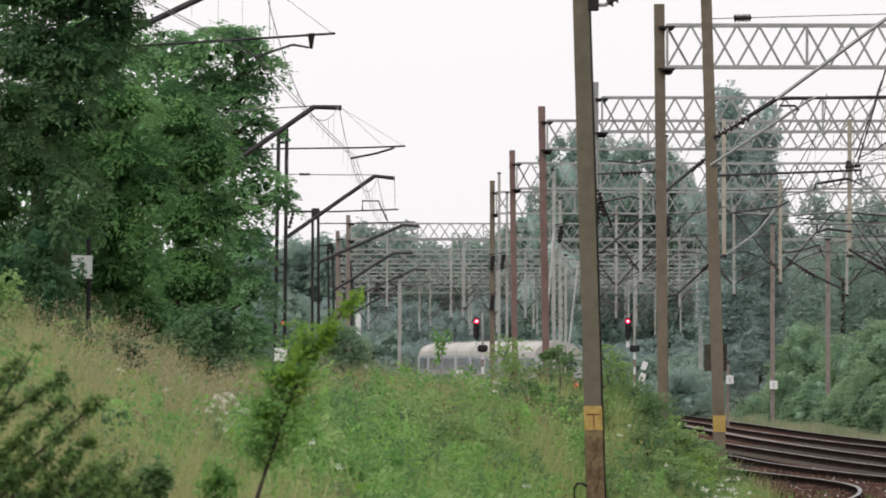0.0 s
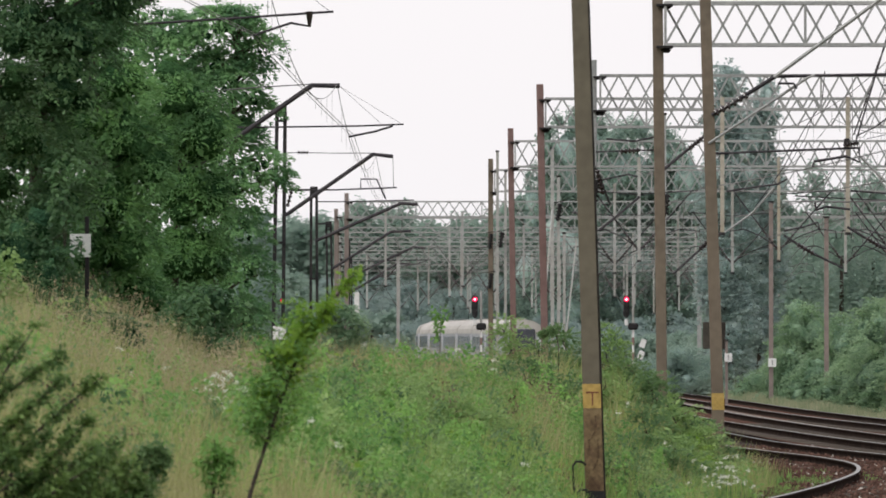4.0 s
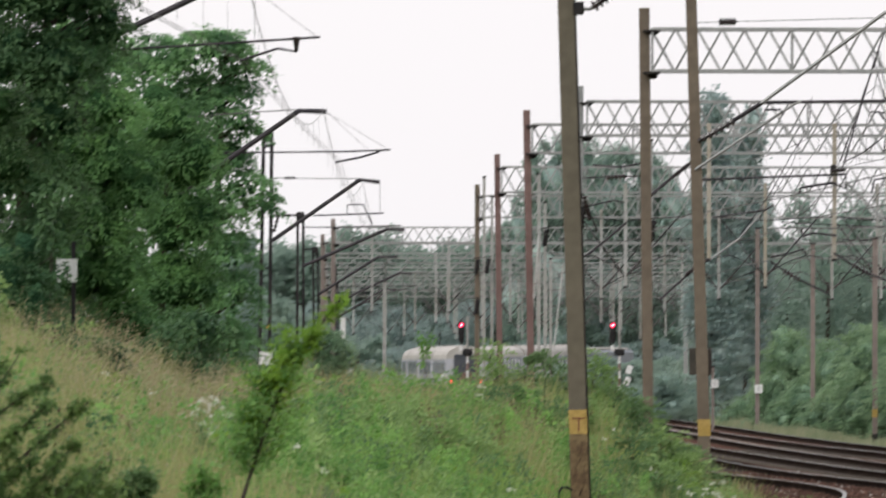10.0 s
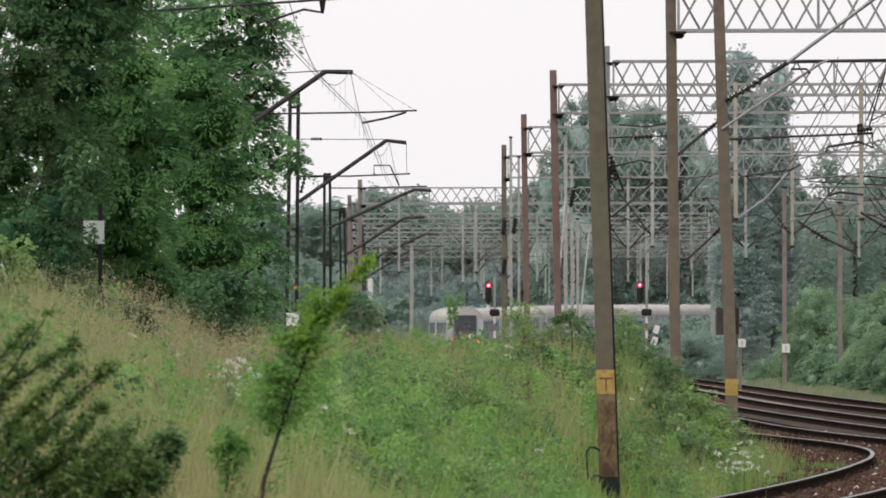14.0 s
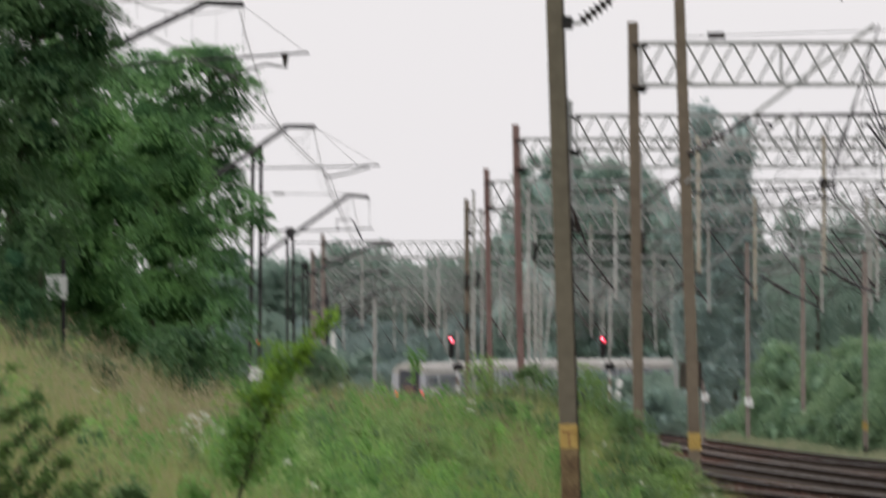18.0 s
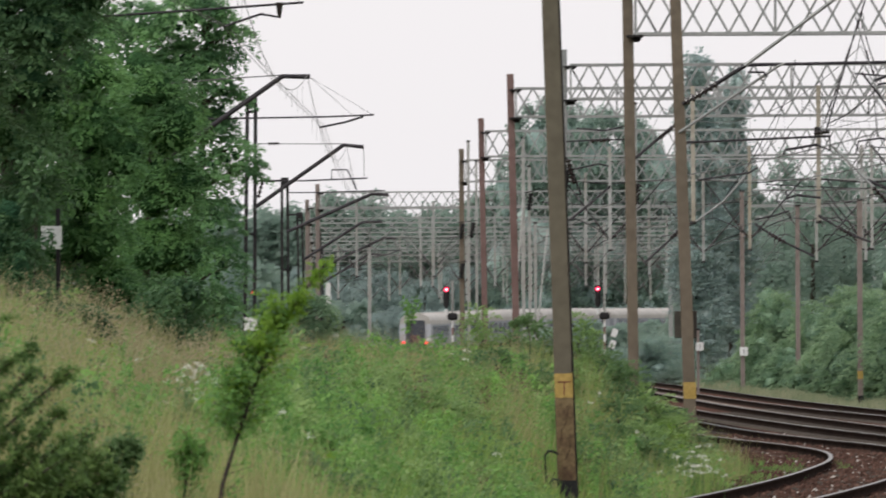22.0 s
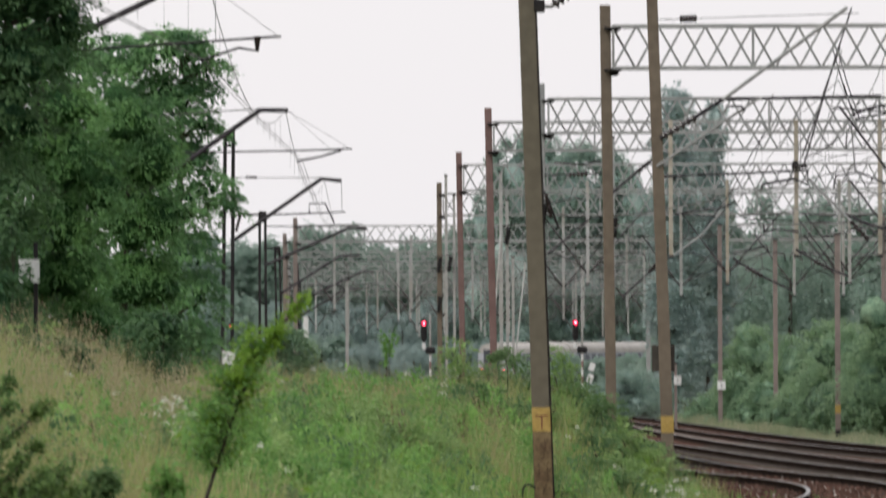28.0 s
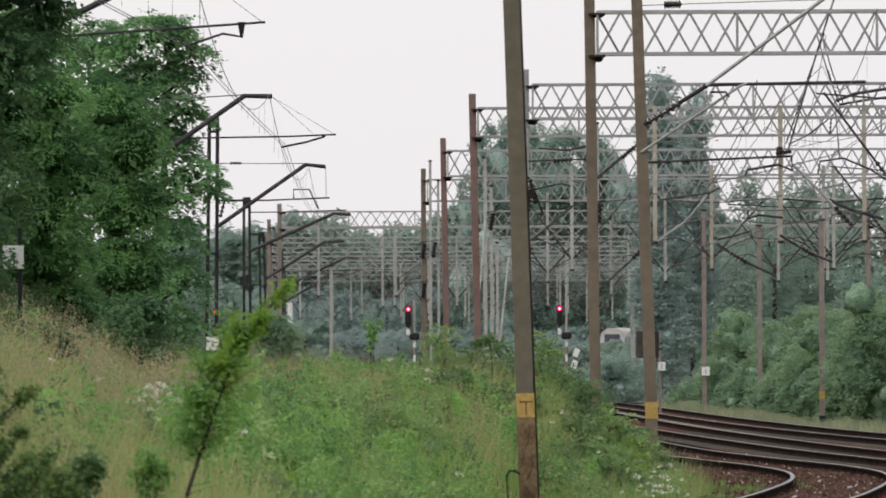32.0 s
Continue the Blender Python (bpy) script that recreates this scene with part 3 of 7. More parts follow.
T2 = Line([(12.6, 110, 0), (11.2, 140, 0), (10.2, 160, 0), (9.25, 182, 0), (8.6, 205, 0), (7.9, 240, 0), (7.5, 280, 0), (7.2, 330, 0), (6.8, 440, -0.2), (6.2, 520, -0.45)])
T3 = Line([(17.5, 110, 0), (15.4, 140, 0), (13.6, 170, 0), (12.3, 200, 0), (11.2, 230, 0), (10.4, 270, 0), (9.9, 320, 0), (9.4, 400, -0.1), (8.4, 490, -0.4), (7.05, 540, -0.5),
           (5.25, 595, -0.34), (3.45, 650, -0.2), (1.57, 699, -0.14), (0.2, 735, -0.08), (-0.5, 766, -0.05), (-0.05, 796, -0.02), (1.45, 826, 0.05), (5.16, 860, 0.3), (11.6, 889, 0.56),
           (20.1, 918, 0.68), (32, 946, 0.72), (48, 972, 0.72), (72, 1000, 0.72), (110, 1030, 0.72), (180, 1060, 0.72), (290, 1085, 0.72)])
TL = Line([(-6.2, 40, 1.0), (-4.4, 90, 1.35), (-3.3, 136, 1.4), (-2.5, 180, 1.4), (-1.9, 246, 1.4), (-1.5, 330, 1.35), (-1.2, 406, 1.3), (-0.8, 480, 1.2), (-0.4, 560, 0.6)])
track(T1, "curving main track with worn rails on brown ballast", 84, 500, 200)
track(T2, "second main track on brown ballast, curving away", 118, 500, 240)
track(T3, "outer main track curving away to the far woods", 118, 1080, 250)
# a shoulder of fresh pale ballast between the second and the outer track
shoulder = part("ballast_shoulder", ribbon("ballast_shoulder", T2, [(0.9, -0.3), (1.0, -0.13), (1.75, -0.12), (2.1, -0.4)], M_GREYBED, T2.s_at_y(150), T2.s_at_y(330), 2.0, False), None)
tagged(shoulder, "shoulder of fresh pale ballast between two tracks", "ballast", kind="structure")
track(TL, "upper track on the bank, hidden by grass", 150, 520, 165)

# ---- poles and gantries ----
def insulator(bm, a, b, r=0.05, n=5):
    """A row of porcelain sheds on a core, turned in one piece."""
    a, b = Vector(a), Vector(b)
    d = b - a
    q = d.to_track_quat("Z", "Y")
    prof = [(0.0, 0.35)]
    for i in range(n):
        prof += [((i + 0.1) / n, 0.4), ((i + 0.3) / n, 1.0), ((i + 0.45) / n, 0.95), ((i + 0.8) / n, 0.45)]
    prof.append((1.0, 0.35))
    rings = []
    for f, k in prof:
        c = a + d * f
        rings.append([bm.verts.new(c + q @ Vector((r * k * math.cos(t), r * k * math.sin(t), 0))) for t in [2 * math.pi * j / 8 for j in range(8)]])
    for p, s in zip(rings, rings[1:]):
        for j in range(8):
            bm.faces.new((p[j], p[(j + 1) % 8], s[(j + 1) % 8], s[j]))
    bm.faces.new(rings[0][::-1]), bm.faces.new(rings[-1])
    return bm


def pole(base, height, lean_x, w, face, label, edge=None, band=None, rust=False, foot=False):
    """A tapered square pole on the ground, with what is painted on it."""
    t = thing("catenary_pole", pose(*base), label, "pole", "catenary poles")
    def sec(f):
        return w * (1 - 0.14 * f) / 2
    bm = bmesh.new()
    ring = []
    zs = [0.0, 0.25, 0.5, 0.75, 1.0]
    for f in zs:
        h, cx = sec(f), lean_x * f
        ring.append([bm.verts.new((cx + sx * h, sy * h, f * height - (0.4 if f == 0 else 0))) for sx, sy in ((-1, -1), (1, -1), (1, 1), (-1, 1))])
    for a, b in zip(ring, ring[1:]):
        for k in range(4):
            bm.faces.new((a[k], a[(k + 1) % 4], b[(k + 1) % 4], b[k]))
    bm.faces.new(ring[-1]), bm.faces.new(ring[0][::-1])
    bmesh.ops.bevel(bm, geom=[e for e in bm.edges if abs(e.verts[0].co.z - e.verts[1].co.z) > 0.3], offset=w * 0.05, segments=2, affect="EDGES")
    part("shaft", bm, face, t)
    def sleeve(name, z0, z1, m, grow, label):
        b2 = bmesh.new()
        r = []
        for z in (z0, z1):
            f = z / height
            h, cx = sec(f) + grow, lean_x * f
            r.append([b2.verts.new((cx + sx * h, sy * h, z)) for sx, sy in ((-1, -1), (1, -1), (1, 1), (-1, 1))])
        for k in range(4):
            b2.faces.new((r[0][k], r[0][(k + 1) % 4], r[1][(k + 1) % 4], r[1][k]))
        b2.faces.new(r[1]), b2.faces.new(r[0][::-1])
        return part(name, b2, m, t, label)
    if edge:
        b3 = bmesh.new()
        ends = [[b3.verts.new((lean_x * f + sec(f) + dx, dy, f * height)) for dx, dy in ((0, -w * 0.36), (edge, -w * 0.36), (edge, w * 0.3), (0, w * 0.3))] for f in (0, 1)]
        for k in range(4):
            b3.faces.new((ends[0][k], ends[0][(k + 1) % 4], ends[1][(k + 1) % 4], ends[1][k]))
        b3.faces.new(ends[1])
        part("flange", b3, M_DARKEDGE, t, "dark steel flange along the pole")
    if band:
        sleeve("painted_band", band[0], band[1], M_YELLOW, 0.004, "faded yellow painted band")
    if rust:
        sleeve("rusted_foot", 0.28, band[0], M_RUST, 0.003, "flaking rusty paint")
        f = band[1] / height
        cx, y = lean_x * f, -sec(f) - 0.006
        b4 = bmesh.new()
        box(b4, cx - 0.065, y - 0.002, band[1] - 0.105, cx + 0.085, y, band[1] - 0.09)
        box(b4, cx + 0.002, y - 0.002, band[1] - 0.25, cx + 0.018, y, band[1] - 0.1)
        box(b4, cx - 0.055, y - 0.002, band[1] - 0.12, cx - 0.045, y, band[1] - 0.09)
        part("painted_mark", b4, M_REDMARK, t, "painted red-brown letter T mark")
        strokes = [(0.03, 1.16, 0.035, 1.02), (-0.02, 1.1, 0.02, 1.0), (0.02, 0.97, -0.04, 0.86), (-0.05, 0.9, -0.045, 0.74), (0.05, 0.88, 0.055, 0.66), (0.045, 0.64, -0.02, 0.52), (-0.05, 0.46, -0.01, 0.4), (-0.01, 0.4, 0.05, 0.3)]
        for xa, za, xb, zb in strokes:
            b5 = bmesh.new()
            bar(b5, (lean_x * za / height + xa, -sec(za / height) - 0.005, za), (lean_x * zb / height + xb, -sec(zb / height) - 0.005, zb), 0.016, 0.004)
            part("paint_stroke", b5, M_RUSTDARK, t, "dark scribbled paint stroke")
    if foot:
        sleeve("tarred_foot", -0.3, 0.28, M_BLACK, 0.012, "black tarred foot")
    return t


def rel(p, base):
    return tuple(Vector(p) - Vector(base))


# the tall pole beside the near track
P0 = pole((1.818, 105, -0.05), 8.6, -0.262, 0.206, M_OLIVE, "tall leaning olive-grey pole with a yellow band", 0.024, (1.24, 1.52), True, True)
# an earth cable loop at its foot
B0 = (1.818, 105, -0.05)
tube("earth_cable", [rel((1.704, 104.86, 0.537), B0), rel((1.651, 104.8, 0.57), B0), rel((1.584, 104.75, 0.571), B0), rel((1.552, 104.75, 0.512), B0), rel((1.558, 104.75, 0.355), B0), rel((1.571, 104.75, 0.198), B0), rel((1.558, 104.75, 0.067), B0)], 0.014, M_BLACK, P0, "black earth cable loop")
tube("earth_cable", [rel((1.717, 104.86, 0.242), B0), rel((1.651, 104.8, 0.243), B0), rel((1.604, 104.75, 0.211), B0), rel((1.617, 104.75, 0.119), B0), rel((1.69, 104.8, 0.027), B0)], 0.013, M_BLACK, P0, "black earth cable loop")
P6 = pole((4.908, 158, -0.15), 9.2, -0.285, 0.215, M_BROWN, "brown catenary pole with a yellow band beside the track", None, (0.95, 1.24))


def cantilever_on(parent, pts, r, material, ins=None):
    o = tube("cantilever_tube", pts, r, material, parent)
    if ins:
        bm = bmesh.new()
        insulator(bm, ins[0], ins[1], 0.075, 6)
        part("insulator", bm, M_INSUL, parent)
    return o


cantilever_on(P0, [rel((1.757, 104.9, 6.122), B0), rel((1.914, 104.9, 6.122), B0), rel((2.598, 104.7, 6.638), B0), rel((3.109, 104.5, 7.021), B0)], 0.024, M_STEEL, (rel((1.94, 104.85, 6.14), B0), rel((2.279, 104.8, 6.4), B0)))
cantilever_on(P0, [rel((2.598, 104.7, 6.585), B0), rel((4.023, 104.5, 6.629), B0), rel((5.58, 104.3, 6.711), B0)], 0.018, M_ARM)
part("wire_collar", box(bmesh.new(), 1.713 - B0[0], -0.16, 6.061 + 0.05, 1.837 - B0[0], 0.14, 6.205 + 0.05, 0.01), M_DARK, P0)
B6 = (4.908, 158, -0.15)
cantilever_on(P6, [rel((5.847, 157.5, 6.595), B6), rel((6.941, 157.3, 7.396), B6), rel((8.007, 157, 8.18), B6)], 0.035, M_STEEL)
cantilever_on(P6, [rel((4.776, 157.9, 5.946), B6), rel((5.382, 157.7, 6.306), B6), rel((5.867, 157.5, 6.605), B6)], 0.04, M_ARM, (rel((4.814, 157.85, 5.975), B6), rel((5.411, 157.7, 6.316), B6)))
cantilever_on(P6, [rel((4.717, 157.9, 5.453), B6), rel((6.457, 157.5, 6.605), B6), rel((6.556, 157.5, 6.635), B6)], 0.026, M_STEEL)
cantilever_on(P6, [rel((5.792, 157.6, 6.608), B6), rel((6.556, 157.5, 6.625), B6), rel((8.596, 157, 6.639), B6)], 0.028, M_ARM)
cantilever_on(P6, [rel((5.906, 157.5, 6.487), B6), rel((6.182, 157.5, 6.487), B6), rel((6.241, 157.5, 6.399), B6)], 0.02, M_ARM)
cantilever_on(P6, [rel((4.717, 157.9, 8.019), B6), rel((6.068, 157.6, 8.046), B6), rel((8.203, 157, 8.082), B6)], 0.008, M_WIRE, (rel((5.128, 157.8, 8.025), B6), rel((5.421, 157.7, 8.031), B6)))
cantilever_on(P6, [rel((7.406, 157, 8.597), B6), rel((7.406, 157, 8.745), B6), rel((7.476, 157, 8.814), B6), rel((8.3, 157, 8.93), B6)], 0.022, M_ARM)
cantilever_on(P6, [rel((6.4, 150, 9.2), B6), rel((7.0, 154, 8.88), B6), rel((7.426, 157, 8.597), B6)], 0.01, M_WIRE)
cantilever_on(P6, [rel((6.55, 150, 9.2), B6), rel((7.05, 154, 8.95), B6), rel((7.426, 157, 8.68), B6)], 0.01, M_WIRE)
cb = thing("cable_box", pose(4.815, 158.19, 2.098), "dark weathered cable box on a brown pole", "electrical box")
part("case", box(bmesh.new(), -0.2, -0.06, -0.235, 0.2, -0.02, 0.235, 0.01), M_BOX, cb)
part("back_bracket", box(bmesh.new(), -0.14, -0.02, -0.2, 0.14, 0.06, 0.2), M_DARK, cb)


def truss(parent, x0, x1, z0, z1, pitch, member=0.045, depth=0.6):
    """A lattice girder: four chords, verticals at the ends and crossing diagonals, on its two faces."""
    n = max(4, int(round((x1 - x0) / pitch)))
    step = (x1 - x0) / n
    for dy in (-depth / 2, depth / 2):
        for z in (z0, z1):
            bm = bmesh.new()
            bar(bm, (x0, dy, z), (x1, dy, z), 0.06, 0.06)
            part("chord", bm, M_STEEL, parent)
    up, down = bmesh.new(), bmesh.new()
    bar(up, (0, 0, z0), (step, 0, z1), member * 0.7, member)
    bar(down, (0, 0, z1), (step, 0, z0), member * 0.7, member)
    up, down = mesh_of("diagonal", up, M_STEEL), mesh_of("diagonal", down, M_STEEL)
    for i in range(n):
        for dy in (-depth / 2, depth / 2):
            front = dy < 0
            o = part("diagonal", up if (i % 2 == 0) == front else down, None, parent)
            o.matrix_basis = pose(x0 + i * step, dy, 0)
    for i in range(0, n + 1, 6):
        bm = bmesh.new()
        for z in (z0, z1):
            bar(bm, (x0 + i * step, -depth / 2, z), (x0 + i * step, depth / 2, z), 0.04, 0.04)
        bar(bm, (x0 + i * step, -depth / 2, z0), (x0 + i * step, -depth / 2, z1), 0.05, 0.05)
        part("cross_frame", bm, M_STEEL, parent)


def gantry(xl, xr, y, ground_l, ground_r, z0, z1, top, w, face, label, pitch, posts, lean=0.0, post_z=4.15, arms=True):
    """A catenary gantry: a lattice girder on two poles, with hanging posts and their cantilevers."""
    t = thing("catenary_gantry", pose(0, y, 0), label, "gantry", "catenary gantries over the tracks")
    for x, g, nm in ((xl, ground_l, -1), (xr, ground_r, 1)):
        bm = bmesh.new()
        box(bm, x - w / 2, -w / 2, g - 0.4, x + w / 2, w / 2, top)
        for v in bm.verts:
            v.co.x += lean * (top - v.co.z) / (top - g)
        bmesh.ops.bevel(bm, geom=list(bm.edges), offset=0.012, segments=1, affect="EDGES")
        c = part("column", bm, face, t)
        for z in (z0, z1):
            bm = bmesh.new()
            box(bm, x - 0.02, -0.34, z - 0.06, x + 0.3, 0.34, z - 0.02)
            box(bm, x + 0.03, -0.12, z - (0.15 if z == z0 else 0.1), x + 0.27, 0.12, z - 0.04, 0.05 if z == z0 else 0.02)
            part("bracket", bm, M_DARK, c, "dark steel girder bracket")
    truss(t, xl + 0.15, xr - 0.1, z0, z1, pitch)
    for k, (px, paint) in enumerate(posts):
        bm = bmesh.new()
        bar(bm, (px, -0.36, z0 + 0.3), (px, -0.36, post_z), 0.1, 0.1)
        p = part("hanging_post", bm, paint, t, "pale hanging post with a worn lower end")
        bm = bmesh.new()
        box(bm, px - 0.07, -0.43, post_z, px + 0.07, -0.29, post_z + 0.07)
        part("end_cap", bm, M_DARK, p)
        if arms:
            # far arms take the paler wire grey, which paints in haze
            thick, steel = (0.025, M_ARM) if y < 350 else (0.02, M_WIRE)
            for sgn in (-1, 1):
                L = 1.75 if sgn > 0 else 1.5
                lo = post_z + 0.35
                tube("cantilever_tube", [(px, -0.36, lo), (px + sgn * L, -0.4, 7.0)], thick, steel, p)
                tube("stay_tube", [(px, -0.36, 6.85), (px + sgn * L * 1.1, -0.4, 6.98)], thick * 0.7, steel, p)
                tube("registration_tube", [(px, -0.36, lo + 0.1), (px + sgn * L * 0.4, -0.4, 5.5), (px + sgn * L * 0.75, -0.4, 5.72), (px + sgn * L * 1.05, -0.4, 5.66), (px + sgn * L * 1.08, -0.4, 5.42)], thick * 0.8, steel, p)
                f = (7.0 - lo) / L
                bm = bmesh.new()
                insulator(bm, (px + sgn * 0.12, -0.37, lo + 0.12 * f), (px + sgn * 0.5, -0.37, lo + 0.5 * f), 0.052, 5)
                part("insulator", bm, M_INSUL, p)
                tube("drop_rod", [(px + sgn * L * 0.85, -0.4, lo + 0.85 * L * f), (px + sgn * L * 0.8, -0.4, 5.72)], thick * 0.5, M_WIRE, p)
    return t


# (column x, y, column foot, girder bottom, girder top, column top, width, paint, posts)
GANTRIES = [
    (4.257, 176, -0.3, 7.774, 8.588, 9.006, 0.205, M_BROWN, [(10.296, M_TAN)], 0.10),
    (3.833, 223, -0.3, 7.754, 8.59, 8.98, 0.13, M_STEEL, [(6.983, M_TAN), (10.077, M_TAN), (12.14, M_TAN)], 0.0),
    (2.73, 244, 0.2, 7.832, 8.595, 8.991, 0.19, M_RED, [(13.969, M_CREAM)], 0.16),
    (2.334, 294, 0.3, 7.762, 8.588, 9.011, 0.19, M_RED, [(6.505, M_CREAM), (11.043, M_TAN), (14.682, M_CREAM), (15.012, M_CREAM)], 0.12),
    (1.966, 342, 0.4, 7.778, 8.59, 9.018, 0.19, M_BROWN, [(6.648, M_CREAM), (11.094, M_CREAM), (15.369, M_CREAM), (17.228, M_CREAM)], 0.0),
    (-4.228, 415, 0.5, 7.814, 8.566, 8.955, 0.2, M_HAZEBROWN, [(-2.438, M_CREAM), (1.089, M_CREAM), (7.159, M_CREAM), (10.972, M_CREAM), (15.303, M_CREAM)], 0.0),
]
for i, (x, y, g, z0, z1, top, w, face, posts, lean) in enumerate(GANTRIES):
    far_x = x + (27 if y > 400 else 22)
    G = gantry(x, far_x, y, g, -0.35, z0, z1, top, w, face, ("brown" if face is M_BROWN else "red-brown" if face is M_RED else "hazy brown" if face is M_HAZEBROWN else "grey") + " poled lattice gantry over the tracks", 0.455 if y < 300 else 0.5, posts, lean, 4.65, y != 223)
    if y == 223:
        q = (0, 223, 0)
        for name, pts, r, m in (
                ("stay_tube", ((6.775, 222.6, 6.658), (8.566, 222.5, 6.725), (10.355, 222.4, 6.793)), 0.03, M_ARM),
                ("registration_tube", ((9.206, 222.5, 6.322), (9.248, 222.5, 6.461), (10.022, 222.4, 6.584), (10.355, 222.4, 6.445), (10.342, 222.4, 6.793)), 0.034, M_ARM),
                ("cantilever_tube", ((10.36, 222.5, 6.6), (11.208, 222.5, 5.752), (11.426, 222.4, 5.514)), 0.035, M_STEEL),
                ("cantilever_tube", ((11.25, 222.5, 5.724), (11.759, 222.4, 5.486), (12.588, 222.3, 5.234)), 0.04, M_ARM),
                ("registration_tube", ((9.262, 222.5, 5.446), (9.289, 222.5, 5.265), (9.535, 222.4, 5.347), (10.119, 222.4, 5.278)), 0.032, M_ARM),
                ("stay_tube", ((8.914, 222.5, 5.474), (9.957, 222.5, 5.46), (11.348, 222.5, 5.516)), 0.018, M_WIRE),
                ("cantilever_tube", ((11.459, 222.5, 8.158), (11.898, 222.4, 8.322), (13.005, 222.3, 8.486)), 0.04, M_ARM),
                ("cantilever_tube", ((6.967, 222.5, 4.709), (6.48, 222.5, 4.334), (5.782, 222.4, 3.707)), 0.028, M_ARM),
                ("cantilever_tube", ((7.037, 222.5, 4.709), (7.732, 222.5, 5.21), (8.257, 222.4, 5.82)), 0.026, M_STEEL),
                ("registration_tube", ((7.078, 222.5, 5.724), (7.732, 222.5, 5.822), (8.354, 222.4, 5.903), (8.562, 222.4, 6.028)), 0.024, M_ARM),
                ("cantilever_tube", ((10.054, 222.5, 4.848), (10.786, 222.4, 4.402), (11.337, 222.3, 4.179)), 0.032, M_ARM),
                ("cantilever_tube", ((6.703, 222.5, 7.212), (6.091, 222.5, 6.725), (5.532, 222.4, 6.251)), 0.04, M_ARM),
                ("stay_tube", ((3.868, 222.6, 6.7), (4.673, 222.5, 6.725), (5.535, 222.5, 6.753)), 0.02, M_ARM),
                ("cantilever_tube", ((4.951, 222.5, 5.599), (4.464, 222.5, 5.182), (3.948, 222.4, 4.763)), 0.03, M_ARM),
                ("registration_tube", ((4.116, 222.5, 7.018), (4.812, 222.5, 6.962), (5.365, 222.4, 7.071), (5.504, 222.4, 6.932)), 0.024, M_ARM),
                ("registration_tube", ((8.497, 222.5, 4.751), (8.983, 222.5, 4.848), (9.327, 222.4, 4.958), (9.369, 222.4, 4.791)), 0.026, M_ARM),
                ("cantilever_tube", ((8.497, 222.5, 4.64), (9.123, 222.5, 4.236), (9.952, 222.4, 3.832)), 0.03, M_ARM),
                ("drop_rod", ((11.459, 222.5, 10.8), (11, 222.5, 9.409), (10.258, 222.4, 6.932)), 0.022, M_ARM)):
            tube(name, [rel(p, q) for p in pts], r, m, G)
        for pa, pb in (((4.462, 222.4, 6.709), (4.948, 222.4, 6.737)), ((6.477, 222.4, 7.029), (6.144, 222.4, 6.765)), ((8.813, 222.4, 4.43), (9.23, 222.4, 4.18)), ((11.398, 222.4, 5.542), (11.843, 222.4, 5.069)), ((9.952, 222.4, 6.862), (10.342, 222.4, 6.904)), ((6.755, 222.4, 4.611), (6.408, 222.4, 4.291)), ((10.508, 222.4, 4.569), (10.898, 222.4, 4.346))):
            bm = bmesh.new()
            insulator(bm, rel(pa, q), rel(pb, q), 0.075, 5)
            part("insulator", bm, M_INSUL, G)
        bm = bmesh.new()
        box(bm, 9.98, -0.46, 6.86, 10.12, -0.3, 7.03, 0.02)
        part("clamp", bm, M_DARK, G)
# hanging posts of the far gantries, one row each
FAR_POSTS = [(0.54, 1.14, 4.3, 8.9, 13.0, 17.2), (2.9, 6.2, 10.4, 14.9, 19.0), (-0.61, 3.4, 7.2, 11.8, 16.1, 20.3), (-4.7, 1.9, 6.1, 10.2, 14.8), (-1.48, 4.0, 8.6, 13.1, 17.0), (-3.0, 2.4, 7.4, 11.2, 16.4)]
for j, y in enumerate((458, 500, 545, 592, 640, 690)):
    x = -5.2 - 0.01 * (y - 458)
    sp = [(px, M_CREAM) for px in FAR_POSTS[j]]
    gantry(x, x + 34, y, -0.5, -0.5, 7.7, 8.5, 8.9, 0.2, (M_HAZEBROWN, M_BROWN, M_STEEL)[j % 3], "distant lattice gantry over the station tracks", 1.0, sp, 0, 4.4)


# ---- the masts along the upper track ----
def twin_mast(base, height, gap, label, lean=0.0):
    """A mast of two channel irons joined by plates."""
    t = thing("lattice_mast", pose(*base), label, "mast", "twin-channel masts along the upper track")
    for s in (-1, 1):
        bm = bmesh.new()
        bar(bm, (s * gap * 0.62 + (-lean), 0, -0.4), (s * gap * 0.5, 0, height), 0.032, 0.1)
        part("channel_iron", bm, M_DARK, t)
    for f in (0.02, 0.5, 0.97):
        bm = bmesh.new()
        g = gap * (0.62 - 0.12 * f)
        box(bm, -g - lean * (1 - f), -0.05, height * f - 0.035, g - lean * (1 - f), 0.05, height * f + 0.035)
        part("batten_plate", bm, M_DARK, t)
    bm = bmesh.new()
    box(bm, -gap * 0.7, -0.12, height - 0.1, gap * 0.7, 0.12, height + 0.18, 0.02)
    part("cap_block", bm, M_DARK, t, "dark insulator block on the mast head")
    return t


def plate_on(t, x, z, w, h, y=-0.09, m=None, label="dirty white enamel plate"):
    p = part("number_plate", box(bmesh.new(), x - w / 2, y - 0.015, z - h / 2, x + w / 2, y, z + h / 2, 0.004), m or M_WHITE, t, label)
    part("painted_bar", box(bmesh.new(), x - w * 0.07, y - 0.02, z - h * 0.28, x + w * 0.07, y - 0.0155, z + h * 0.28), M_STEEL, p)
    return p


